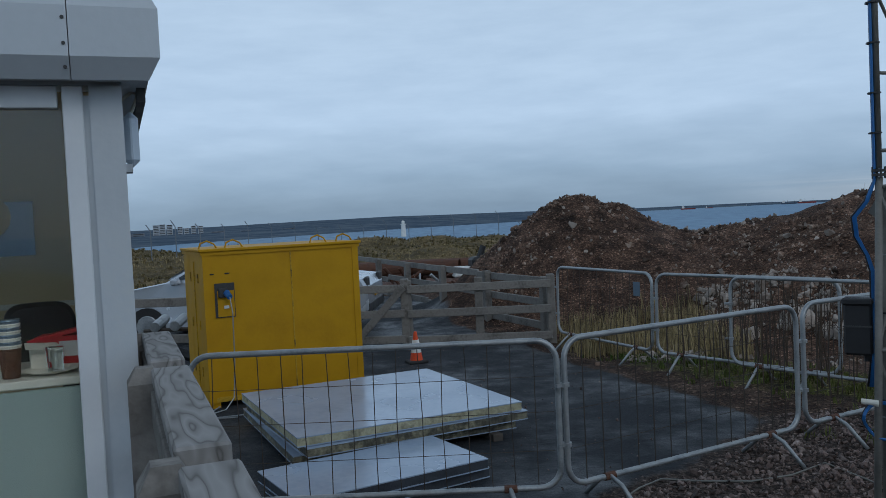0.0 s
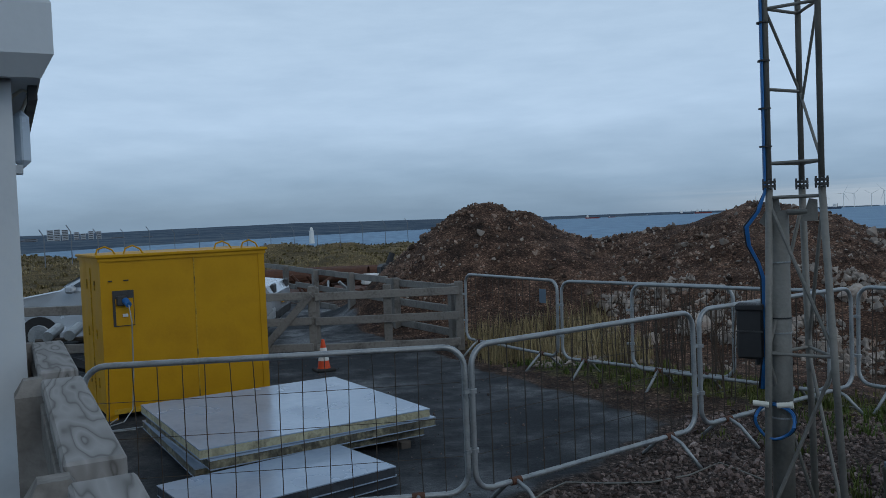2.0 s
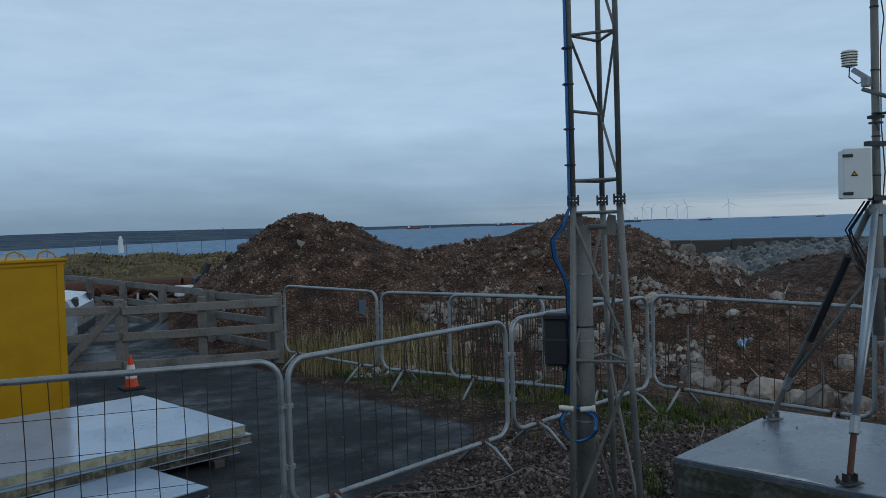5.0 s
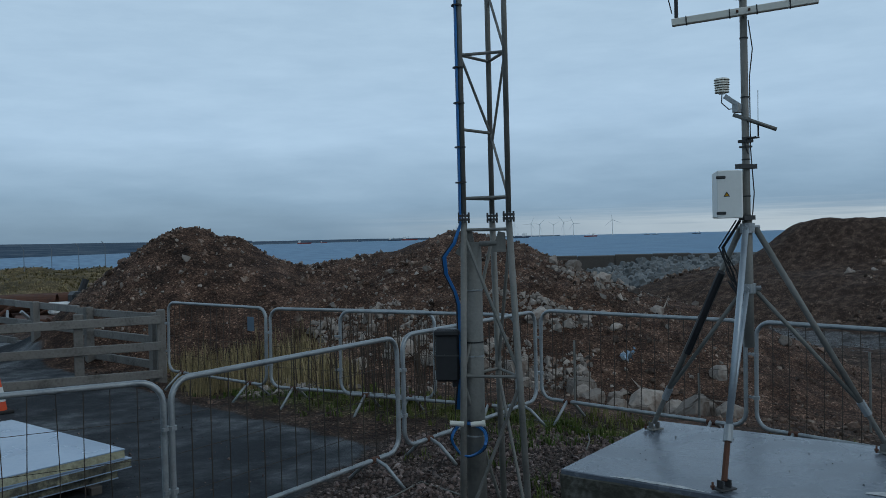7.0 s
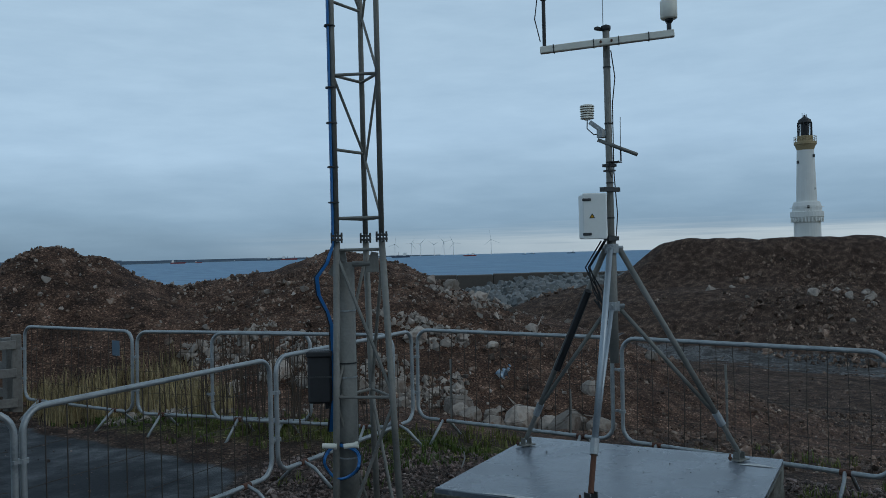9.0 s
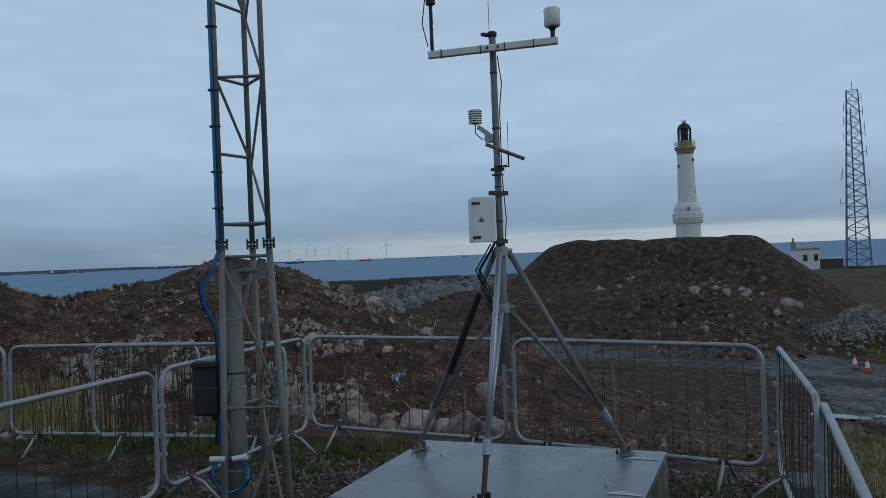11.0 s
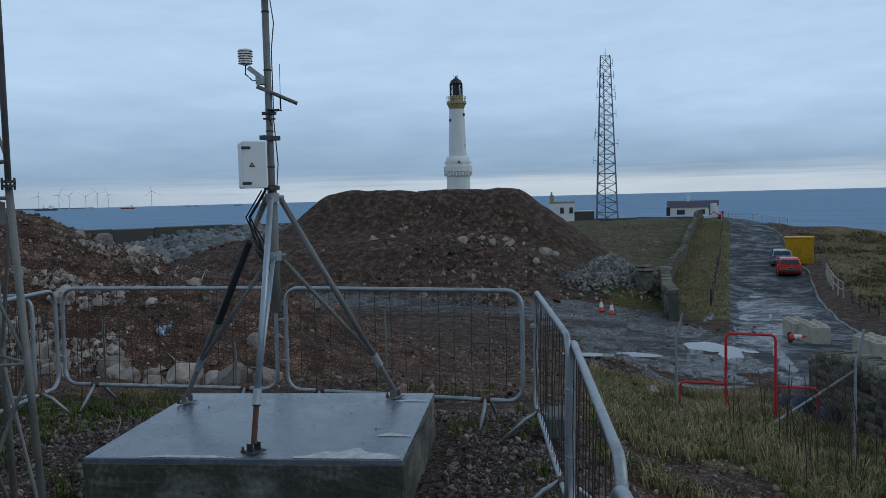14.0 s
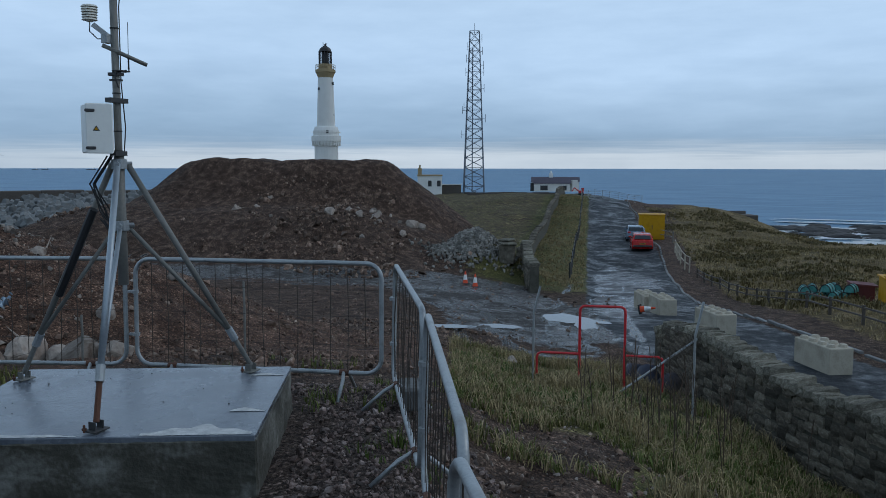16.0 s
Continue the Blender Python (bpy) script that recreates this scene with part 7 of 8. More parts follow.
# ---- buildings on the headland ----
def cottage():
    x, y = 191.7, 57.0
    th = base("keepers_cottage", x, y, -4.15, math.degrees(math.atan2(-11.1, 3.3)), label="low white cottage with purple slate roofs", category="house")

    def gable(name, cx, cy, w, d, h, rise, wall, roof):
        bm = bmesh.new()
        box(bm, cx, cy, h / 2, w, d, h)
        wl = part(name, bm, wall, th)
        bm = bmesh.new()
        A = [bm.verts.new(v) for v in ((cx - w / 2 - 0.2, cy - d / 2 - 0.25, h - 0.05), (cx - w / 2 - 0.2, cy, h + rise), (cx - w / 2 - 0.2, cy + d / 2 + 0.25, h - 0.05))]
        B = [bm.verts.new((v.co.x + w + 0.4, v.co.y, v.co.z)) for v in A]
        for i, j in ((0, 1), (1, 2), (2, 0)):
            bm.faces.new((A[i], A[j], B[j], B[i]))
        bm.faces.new(A[::-1])
        bm.faces.new(B)
        bmesh.ops.recalc_face_normals(bm, faces=bm.faces)
        part(name.replace("walls", "roof"), bm, roof, th)
        return wl
    # local x runs left to right as seen, local y towards the camera is minus
    gable("main_walls", 0.4, 2.5, 11.2, 4.5, 2.2, 1.15, LHWHITE, SLATE)
    fw = gable("front_walls", -0.3, -1.6, 8.4, 3.6, 1.9, 1.2, LHWHITE, SLATE)
    bm = bmesh.new()
    box(bm, 4.9, -0.5, 1.3, 1.4, 3.4, 2.6)
    part("side_wing", bm, LHWHITE, th)
    bm = bmesh.new()
    box(bm, -0.6, 2.5, 3.7, 0.9, 0.7, 1.2)
    ch = part("chimney", bm, LHWHITE, th)
    bm = bmesh.new()
    cyl(bm, (-0.6, 2.5, 4.3), (-0.6, 2.5, 4.8), 0.18, seg=8)
    part("chimney_pot", bm, LHWHITE, ch)
    for xx, ww in ((-2.2, 1.7), (2.6, 0.9)):
        bm = bmesh.new()
        box(bm, xx, -3.42, 0.85, ww, 0.1, 1.1)
        part("window", bm, DARKGREY, fw)
    bm = bmesh.new()
    box(bm, -5.0, -1.4, 1.0, 0.8, 2.0, 2.0)
    part("porch", bm, DARKGREY, th)


cottage()


def cream_house():
    th = base("cream_house", 168.2, 79.2, -4.6, math.degrees(math.atan2(-0.86, 0.42)), label="cream flat-roofed house with a tall ochre chimney", category="house")
    bm = bmesh.new()
    box(bm, 0.6, 1.5, 2.1, 5.4, 5, 4.2)
    w = part("walls", bm, LHWHITE, th)
    bm = bmesh.new()
    box(bm, 0.6, 1.5, 4.3, 5.7, 5.3, 0.3)
    part("cornice", bm, LHTAN, th)
    bm = bmesh.new()
    box(bm, -1.6, 1.5, 5.0, 0.9, 0.9, 1.8)
    c = part("chimney", bm, LHTAN, th)
    bm = bmesh.new()
    cyl(bm, (-1.6, 1.5, 5.9), (-1.6, 1.5, 6.6), 0.2, seg=8)
    part("chimney_pot", bm, LHTAN, c)
    for xx in (0.6, 2.6):
        bm = bmesh.new()
        box(bm, xx, -1.03, 2.5, 0.8, 0.1, 1.3)
        part("window", bm, DARKGREY, w)


cream_house()

for nm, a, b, h, mt, lab in (("boundary_wall", (168, 84), (187, 62), 0.9, WOOD_D, "dark boundary wall round the headland"), ("boundary_wall", (150, 62), (163, 46), 0.7, WOOD_D, "low dark wall beyond rough grass")):
    L = math.hypot(b[0] - a[0], b[1] - a[1])
    th = base(nm, a[0], a[1], min(hz(*a), hz(*b)) - 0.3, math.degrees(math.atan2(b[1] - a[1], b[0] - a[0])), label=lab, category="wall")
    n = int(L / 3)
    for k in range(n):
        bm = bmesh.new()
        box(bm, L * (k + 0.5) / n, 0, h / 2 + 0.15, L / n - 0.02, 0.35, h + 0.3 + 0.1 * math.sin(k * 2.1))
        part("wall_panel", bm, mt, th)
th = base("site_cabin", 172.5, 75.5, hz(172.5, 75.5) - 0.2, -65, label="pale flat-roofed cabin below the radio tower", category="cabin")
bm = bmesh.new()
box(bm, 0, 0, 1.1, 5.0, 2.4, 2.2)
part("cabin_walls", bm, WOOD_D, th)
bm = bmesh.new()
box(bm, 0, 0, 2.25, 5.4, 2.7, 0.18)
part("cabin_roof", bm, LHWHITE, th)
th = base("red_digger", 170, 44.6, hz(170, 44.6), 20, label="small red digger parked at the road's end", category="digger")
bm = bmesh.new()
th.scale = (0.62, 0.62, 0.62)
box(bm, 0, 0, 1.1, 2.2, 1.6, 0.9, bevel=0.1)
part("engine_body", bm, RED, th)
bm = bmesh.new()
box(bm, 0, -0.5, 1.9, 1.1, 0.9, 1.0, bevel=0.1)
part("cab", bm, CARRED, th)
bm = bmesh.new()
box(bm, 0, 0, 0.35, 2.4, 1.9, 0.6, bevel=0.15)
part("tracks", bm, BLACK, th)
bm = bmesh.new()
tube(bm, [(0.2, 0.6, 1.3), (0.3, 2.2, 2.4), (0.3, 3.0, 1.2)], 0.2, 6)
part("boom", bm, RED, th)

# ---- armour units stacked by the shore ----
def armour():
    bm = bmesh.new()
    # a cube core with six tapering limbs drawn out of its faces
    bmesh.ops.create_cube(bm, size=0.8)
    for f in bmesh.ops.extrude_discrete_faces(bm, faces=list(bm.faces))["faces"]:
        c = f.calc_center_median()
        for v in f.verts:
            v.co = c + (v.co - c) * 0.62 + c.normalized() * 0.55
    bmesh.ops.bevel(bm, geom=list(bm.edges), offset=0.05, segments=1, affect="EDGES")
    me = bpy.data.meshes.new("armour_unit")
    bm.to_mesh(me)
    bm.free()
    me.materials.append(CONC_G)
    rn = random.Random(12)
    k = 0
    for i in range(15):
        r = 97 + i * 1.95
        n = int(radians(22) * r / 2.15)
        for j in range(n):
            b = radians(34.5 + 22 * (j + 0.5 * (i % 2)) / n)
            x, y = r * math.sin(b) + rn.uniform(-0.3, 0.3), r * math.cos(b) + rn.uniform(-0.3, 0.3)
            if k >= 300:
                break
            ob = new("armour_unit", me)
            ob.matrix_world = Matrix.Translation((x, y, hz(x, y) + 0.75 + rn.uniform(0, 0.5))) @ Euler((rn.uniform(0, 6), rn.uniform(0, 6), rn.uniform(0, 6))).to_matrix().to_4x4() @ Matrix.Diagonal((1.02, 1.02, 1.02, 1))
            tagged(ob, "grey concrete armour unit stacked by the shore", "armour unit", "armour units")
            k += 1


armour()

th = base("sea_wall", 62, 112, -4.25, math.degrees(math.atan2(-35, 48)), label="long dark breakwater wall beyond the armour units", category="wall")
for k in range(12):
    bm = bmesh.new()
    box(bm, k * 5.5, 0, 1.25 + 0.08 * math.sin(k * 1.7), 5.45, 2.5, 2.7, bevel=0.1)
    part("wall_section", bm, WOOD_D, th)


# ---- ships and wind turbines on the horizon ----
def ship(bear, r, L, hull, label):
    b = radians(bear)
    th = base("cargo_ship", r * math.sin(b), r * math.cos(b), SEA_Z, -bear + 8, label=label, category="ship", group="anchored ships")
    bm = bmesh.new()
    bot = [(-0.46, -0.07), (0.36, -0.07), (0.46, 0), (0.36, 0.07), (-0.46, 0.07)]
    top = [(-0.5, -0.08), (0.40, -0.08), (0.52, 0), (0.40, 0.08), (-0.5, 0.08)]
    A = [bm.verts.new((p * L, q * L, 0)) for p, q in bot]
    B = [bm.verts.new((p * L, q * L, L * 0.085)) for p, q in top]
    for k in range(5):
        bm.faces.new((A[k], A[(k + 1) % 5], B[(k + 1) % 5], B[k]))
    bm.faces.new(A[::-1])
    bm.faces.new(B)
    part("hull", bm, hull, th)
    bm = bmesh.new()
    sx = -0.33 if bear < 30 else 0.2
    box(bm, sx * L, 0, L * 0.15, L * 0.14, L * 0.12, L * 0.13)
    box(bm, sx * L, 0, L * 0.225, L * 0.08, L * 0.10, L * 0.03)
    part("superstructure", bm, LHWHITE, th)
    for p in (-0.1, 0.32):
        bm = bmesh.new()
        cyl(bm, (p * L, 0, L * 0.08), (p * L, 0, L * 0.26), L * 0.008, seg=5)
        part("mast", bm, DARKGREY, th)


SHIPRED = mat("ship_red_hull", [(0.20, 0.035, 0.03), (0.26, 0.05, 0.045)], 0.1, (0.6, 0.8))
SHIPBLUE = mat("ship_blue_hull", [(0.05, 0.07, 0.10), (0.07, 0.09, 0.13)], 0.1, (0.6, 0.8))
for bb, rr, ll, red in ((16.46, 3000, 52, 1), (17.76, 3200, 28, 1), (20.18, 3600, 20, 0), (22.62, 3500, 60, 0), (23.67, 3600, 70, 1), (31.26, 3200, 75, 0), (36.04, 3000, 48, 1), (39.77, 3300, 22, 0), (40.32, 3400, 26, 0), (42.95, 3300, 34, 0)):
    ship(bb, rr, ll, SHIPRED if red else SHIPBLUE, "red hulled ship anchored offshore" if red else "dark blue ship anchored offshore")


def turbine(bear, r, h, turn):
    b = radians(bear)
    th = base("wind_turbine", r * math.sin(b), r * math.cos(b), SEA_Z, -bear, label="white offshore wind turbine on the horizon", category="wind turbine", group="wind turbines")
    bm = bmesh.new()
    cyl(bm, (0, 0, 0), (0, 0, h), h * 0.022, h * 0.014, 8)
    part("tower", bm, LHWHITE, th)
    bm = bmesh.new()
    box(bm, 0, 0.5, h, 4, 8, 4)
    part("nacelle", bm, LHWHITE, th)
    for k in range(3):
        a = radians(turn + 120 * k)
        bm = bmesh.new()
        cyl(bm, (0, -5, h), (h * 0.62 * math.sin(a), -5, h + h * 0.62 * math.cos(a)), 1.2, 0.4, 5)
        part("blade", bm, LHWHITE, th)


for k, (bb, hh) in enumerate(((30.87, 60), (32.03, 62), (32.61, 58), (33.57, 55), (34.26, 66), (34.9, 60), (37.51, 72), (26.9, 50))):
    turbine(bb, 4000, hh, 17 * k + 10)


# ---- far shore buildings and pier light ----
def tower_block(bear, r, w, h, floors, mt):
    b = radians(bear)
    th = base("tower_block", r * math.sin(b), r * math.cos(b), -13.5, -bear, label="pale distant apartment block on the far shore", category="building", group="far apartment blocks")
    bm = bmesh.new()
    box(bm, 0, 0, h / 2, w, w * 0.8, h)
    part("walls", bm, mt, th)
    for k in range(floors):
        bm = bmesh.new()
        box(bm, 0, -w * 0.4 - 0.15, h * (k + 0.55) / floors, w * 0.8, 0.4, h / floors * 0.4)
        part("window_band", bm, DARKGREY, th)


# distance haze is put into these two wall colours
HAZEW = mat("haze_tinted_white_render", [(0.34, 0.38, 0.42), (0.42, 0.45, 0.48)], 0.05, (0.8, 0.9))
HAZEG = mat("haze_tinted_grey_render", [(0.13, 0.16, 0.19), (0.2, 0.22, 0.25)], 0.05, (0.8, 0.9))
for k, (xx, ww, hh) in enumerate(((-19.1, 11, 24), (-18.7, 11, 25), (-18.25, 11, 24), (-17.6, 9, 19), (-17.2, 9, 16), (-16.75, 9, 20), (-16.3, 9, 19), (-20.2, 22, 10), (-15.2, 25, 7), (-20.9, 20, 8), (-13.4, 20, 6), (-10.6, 26, 6), (-8.2, 20, 5))):
    tower_block(xx, 1650, ww, hh, max(3, int(hh / 3)), HAZEW if k < 7 else HAZEG)

th = base("pier_lighthouse", -38.7, 799, SEA_Z, 0, label="small white lighthouse on a distant pier", category="lighthouse")
bm = bmesh.new()
lathe(bm, [(2.6, 0), (2.0, 11.5)], 0, 0, 16)
part("tower", bm, LHWHITE, th)
bm = bmesh.new()
lathe(bm, [(2.6, 11.5), (2.6, 12.2), (1.5, 12.3), (1.5, 14.5), (0.4, 15.6)], 0, 0, 16)
part("lantern", bm, LHWHITE, th)


# ---- yard edge: barbed fence posts, pipes, machine ----
for k in range(19):
    b = radians(-21 + k * 1.55)
    r = (56 if k < 4 else 88) + 3 * math.sin(k)
    x, y = r * math.sin(b), r * math.cos(b)
    th = base("barbed_fence_post", x, y, hz(x, y), 0, label="cranked concrete fence post on the dune", category="post", group="dune fence posts")
    bm = bmesh.new()
    tube(bm, [(0, 0, -0.3), (0, 0, 2.1), (-0.28, 0, 2.55)], 0.035, 5)
    part("post_shaft", bm, HAZEG, th)

rp = random.Random(17)
for k in range(16):
    y = 24.4 + (k % 5) * 0.62
    x = -3.6 + (k % 8) * 0.85 + rp.uniform(-0.3, 0.3)
    z = hz(x, y) + (0.0 if k < 10 else 0.36)
    pr, pl = rp.uniform(0.12, 0.26), rp.uniform(0.9, 1.7)
    th = base("steel_pipe", x, y, z, rp.uniform(-25, 25), label="rusted brown steel pipe lying in a stack", category="pipe", group="rusted pipes")
    bm = bmesh.new()
    cyl(bm, (-pl, 0, pr), (pl, 0, pr), pr, seg=18, caps=False)
    cyl(bm, (-pl, 0, pr), (pl - 0.01, 0, pr), pr - 0.02, seg=18, caps=False)
    part("pipe_wall", bm, RUST, th)
th = base("site_machine", 0.9, 23.4, hz(0.9, 23.4), 12, label="black and white compact site machine among pipes", category="machine")
bm = bmesh.new()
box(bm, -0.45, 0, 0.5, 0.5, 0.4, 0.3, bevel=0.04)
part("white_tank", bm, CONEWHITE, th)
bm = bmesh.new()
box(bm, 0.1, 0, 0.55, 0.6, 0.6, 0.7, bevel=0.08)
cyl(bm, (0.05, 0, 0.8), (0.2, 0, 1.2), 0.09, seg=8)
part("engine", bm, BLACK, th)
bm = bmesh.new()
tube(bm, [(0.3, 0, 0.7), (0.7, 0.1, 0.85), (1.3, 0.1, 0.95)], 0.05, 8)
part("pipe_arm", bm, GALV, th)
bm = bmesh.new()
box(bm, -0.1, 0, 0.12, 1.6, 0.7, 0.2, bevel=0.03)
part("skid", bm, RUST, th)
for k in range(7):
    x, y = -2.4 + k * 0.75, 22.3 + rp.uniform(-0.6, 0.6)
    th = base("scrap_frame", x, y, hz(x, y), rp.uniform(0, 90), label="tangled rusty scrap steel on rough ground", category="scrap", group="scrap steel")
    for j in range(5):
        bm = bmesh.new()
        a = Vector((rp.uniform(-0.5, 0.5), rp.uniform(-0.4, 0.4), rp.uniform(0.0, 0.3)))
        c = a + Vector((rp.uniform(-0.7, 0.7), rp.uniform(-0.5, 0.5), rp.uniform(0.05, 0.55)))
        tube(bm, [a, c], rp.uniform(0.02, 0.05), 6)
        part("scrap_bar", bm, RUST if j else GALV, th)
    bm = bmesh.new()
    box(bm, 0, 0, 0.15, 0.8, 0.6, 0.3, pose(0, 0, 0, 6, 4, 0), 0.03)
    part("scrap_box", bm, RUST, th)
# pallets and tubes beside the silver car
th = base("hose_rack", -3.55, 11.6, 0, 5, label="black hoses and metal tubes on a low rack", category="rack")
for k in range(4):
    bm = bmesh.new()
    tube(bm, [(-0.5 + 0.27 * k, -0.2, 0.55), (-0.5 + 0.27 * k, 0.4, 0.6)], 0.07, 10)
    part("metal_tube", bm, GALV, th)
bm = bmesh.new()
tube(bm, [(-0.7, 0, 0.48), (0.7, 0, 0.48)], 0.03, 6)
tube(bm, [(-0.6, 0, 0), (-0.6, 0, 0.48)], 0.03, 6)
tube(bm, [(0.6, 0, 0), (0.6, 0, 0.48)], 0.03, 6)
part("rack_bars", bm, WOOD_D, th)
bm = bmesh.new()
tube(bm, [(0.1, 0, 0.48), (0.2, -0.15, 0.25), (0.0, -0.2, 0.1), (-0.3, -0.1, 0.2)], 0.08, 8)
part("hose", bm, BLACK, th)

# ---- loose cable, counterweight, battery by the pad ----
for k, pts in enumerate(([(1.1, 5.28), (1.21, 5.43), (1.43, 5.69), (1.71, 5.59), (1.99, 5.52), (2.3, 5.6), (2.63, 5.83), (2.75, 5.3)], [(4.2, 7.3), (4.39, 7.2), (4.7, 7.0), (4.82, 6.7), (4.61, 6.38), (4.3, 6.0)])):
    th = base("ground_cable", pts[0][0], pts[0][1], 0, 0, label="pale cable snaking over the gravel", category="cable", group="ground cables")
    bm = bmesh.new()
    tube(bm, [(x - pts[0][0], y - pts[0][1], hz(x, y) + 0.015) for x, y in pts], 0.007, 6)
    part("cable_sheath", bm, MASTSTEEL, th, smooth=True)
th = base("barrier_weight", 5.95, 2.78, 0.0, 30, label="grey ribbed barrier weight under the corner", category="weight")
bm = bmesh.new()
box(bm, 0, 0, 0.09, 0.36, 0.22, 0.18, bevel=0.02)
part("weight_block", bm, CONC_G, th)
for k in range(3):
    bm = bmesh.new()
    box(bm, -0.1 + 0.1 * k, -0.115, 0.11, 0.06, 0.02, 0.07)
    part("rib", bm, DARKGREY, th)


# ---- rocks at the sea's edge, foam ----
def shore():
    rn = random.Random(9)
    for k in range(60):
        b = radians(rn.uniform(86, 98))
        r = 222 + rn.uniform(0, 50)
        x, y = r * math.sin(b), r * math.cos(b)
        bm = bmesh.new()
        s = rn.uniform(2.0, 6)
        rock(bm, (0, 0, 0), s, rn, 2, 1.0)
        bmesh.ops.scale(bm, vec=(1.3, 1.6, 0.48), verts=bm.verts)
        ob = mesh_ob("shore_rock", bm, mat("dark_shore_rock", [(0.02, 0.02, 0.02), (0.045, 0.042, 0.04)], 0.5, (0.7, 0.9)))
        ob.location = (x, y, SEA_Z)
        tagged(ob, "dark wet rock in the surf", "rock", "shore rocks")
    soup = Soup()
    for k in range(520):
        b = radians(rn.uniform(84, 99))
        r = 208 + abs(rn.gauss(0, 30))
        if k > 380:
            r = rn.choice((262, 285, 300)) + rn.uniform(-1.5, 1.5)
            b = radians(rn.uniform(88, 100))
        x, y = r * math.sin(b), r * math.cos(b)
        n = 7
        sx, sy = rn.uniform(0.6, 2.4), rn.uniform(1.5, 6)
        soup.add([(x + sx * math.cos(q * 6.283 / n) * rn.uniform(0.5, 1.2), y + sy * math.sin(q * 6.283 / n) * rn.uniform(0.5, 1.2), SEA_Z + 0.05 + 0.0006 * k) for q in range(n)], [tuple(range(n))])
    ob = soup.done("surf_foam", mat("sea_foam", [(0.55, 0.6, 0.62), (0.75, 0.78, 0.8)], 0.3, (0.7, 0.9)))
    tagged(ob, "white foam of breaking surf round rocks", "foam", kind="stuff")
    th = base("headland_bunker", 150, 11.5, hz(150, 11.5) - 0.3, 30, label="ruined low dark building on the bank", category="building")
    bm = bmesh.new()
    box(bm, 0, 0, 1.0, 5, 4, 2.0, bevel=0.1)
    box(bm, 2, 0, 1.9, 2.5, 3, 1.6, pose(0, 0, 0, 0, 8, 0), 0.1)
    part("ruin_walls", bm, WOOD_D, th)


shore()

# ---- boulders ----
def boulders():
    spots = [(7.23, 11.39, 0.5), (6.75, 9.5, 0.62), (6.62, 9.05, 0.42), (8.41, 10.88, 0.3), (7.35, 8.9, 0.75), (9.8, 11.5, 0.34), (7.55, 8.2, 0.7), (9.3, 9.5, 0.42), (7.7, 8.6, 0.5), (6.9, 8.9, 0.4), (11.9, 10.6, 0.34), (6.6, 9.3, 0.38), (7.1, 9.2, 0.4), (8.0, 8.4, 0.42), (7.9, 7.9, 0.5), (6.2, 10.4, 0.55), (5.3, 11.0, 0.5), (4.9, 11.5, 0.62), (9.5, 13.6, 0.45), (9.9, 13.2, 0.4), (12.6, 12.8, 0.4), (13.0, 12.4, 0.32), (5.8, 10.7, 0.45), (4.3, 11.7, 0.4),
             (16.0, 5.5, 0.45), (12.2, 5.6, 0.3)]
    rb = random.Random(55)
    while len(spots) < 52:
        x, y = rb.uniform(38, 47), rb.uniform(19, 31)
        if -2.4 < hz(x, y) < 0.9 and (y < 25 or rb.random() < 0.35):
            spots.append((x, y, 0.35 + 0.9 * rb.random() ** 2.5))
    for k, (x, y, s) in enumerate(spots):
        s *= 0.9
        rn = random.Random(100 + k)
        bm = hull_rock(rn, 15, 0.85)
        bmesh.ops.scale(bm, vec=(s * rn.uniform(0.9, 1.2), s * rn.uniform(0.8, 1.05), s), verts=bm.verts)
        bmesh.ops.bevel(bm, geom=list(bm.edges), offset=s * 0.045, segments=1, affect="EDGES")
        bmesh.ops.subdivide_edges(bm, edges=list(bm.edges), cuts=1, use_grid_fill=True)
        for v in bm.verts:
            v.co += Vector((noise.noise(v.co * 5 / s + Vector((k, 0, 0))), noise.noise(v.co * 5 / s + Vector((0, k, 0))), noise.noise(v.co * 5 / s + Vector((0, 0, k))))) * s * 0.05
        ob = mesh_ob("boulder", bm, ROCK)
        ob.location = (x, y, hz(x, y) + s * 0.10)
        tagged(ob, "pale angular granite boulder on the soil bank", "boulder", "boulders")


boulders()


# ---- loose stones, gravel ----
def scatter(name, n, region, size, material, label, seed, bury=0.15):
    rs = np.random.RandomState(seed)
    soup = Soup()
    pts = region(rs, n)
    zz = height(pts[:, 0], pts[:, 1])
    for (x, y), z in zip(pts, zz):
        s = size(rs, x, y)
        soup_rock(soup, (x, y, z + s * bury), s, rs)
    ob = soup.done(name, material)
    tagged(ob, label, "stones", kind="stuff")


def polar(rs, n, b0, b1, r0, r1):
    b, r = np.radians(rs.uniform(b0, b1, n)), np.sqrt(rs.uniform(r0 ** 2, r1 ** 2, n))
    return np.stack([r * np.sin(b), r * np.cos(b)], -1)


def clear_of(pts, *polys):
    for p in polys:
        pts = pts[poly_dist(pts[:, 0], pts[:, 1], p) < -0.15]
    return pts


PADPOLY = [(3.03, 4.52), (3.93, 2.78), (5.37, 3.56), (4.47, 5.3)]


def on_heaps(rs, n):
    p = clear_of(polar(rs, n * 3, 2, 47, 9.8, 20), YARD)
    d = np.max(np.stack(mounds(p[:, 0], p[:, 1])[:4]), axis=0) + 0.8
    clump = fbm(p[:, 0], p[:, 1], 1.4, 3, 77) + 0.35
    keep = rs.uniform(0, 1, len(p)) < np.clip(0.25 + d * 0.4, 0.12, 1) * np.clip(clump * 1.6, 0.1, 1)
    return p[keep][:n]


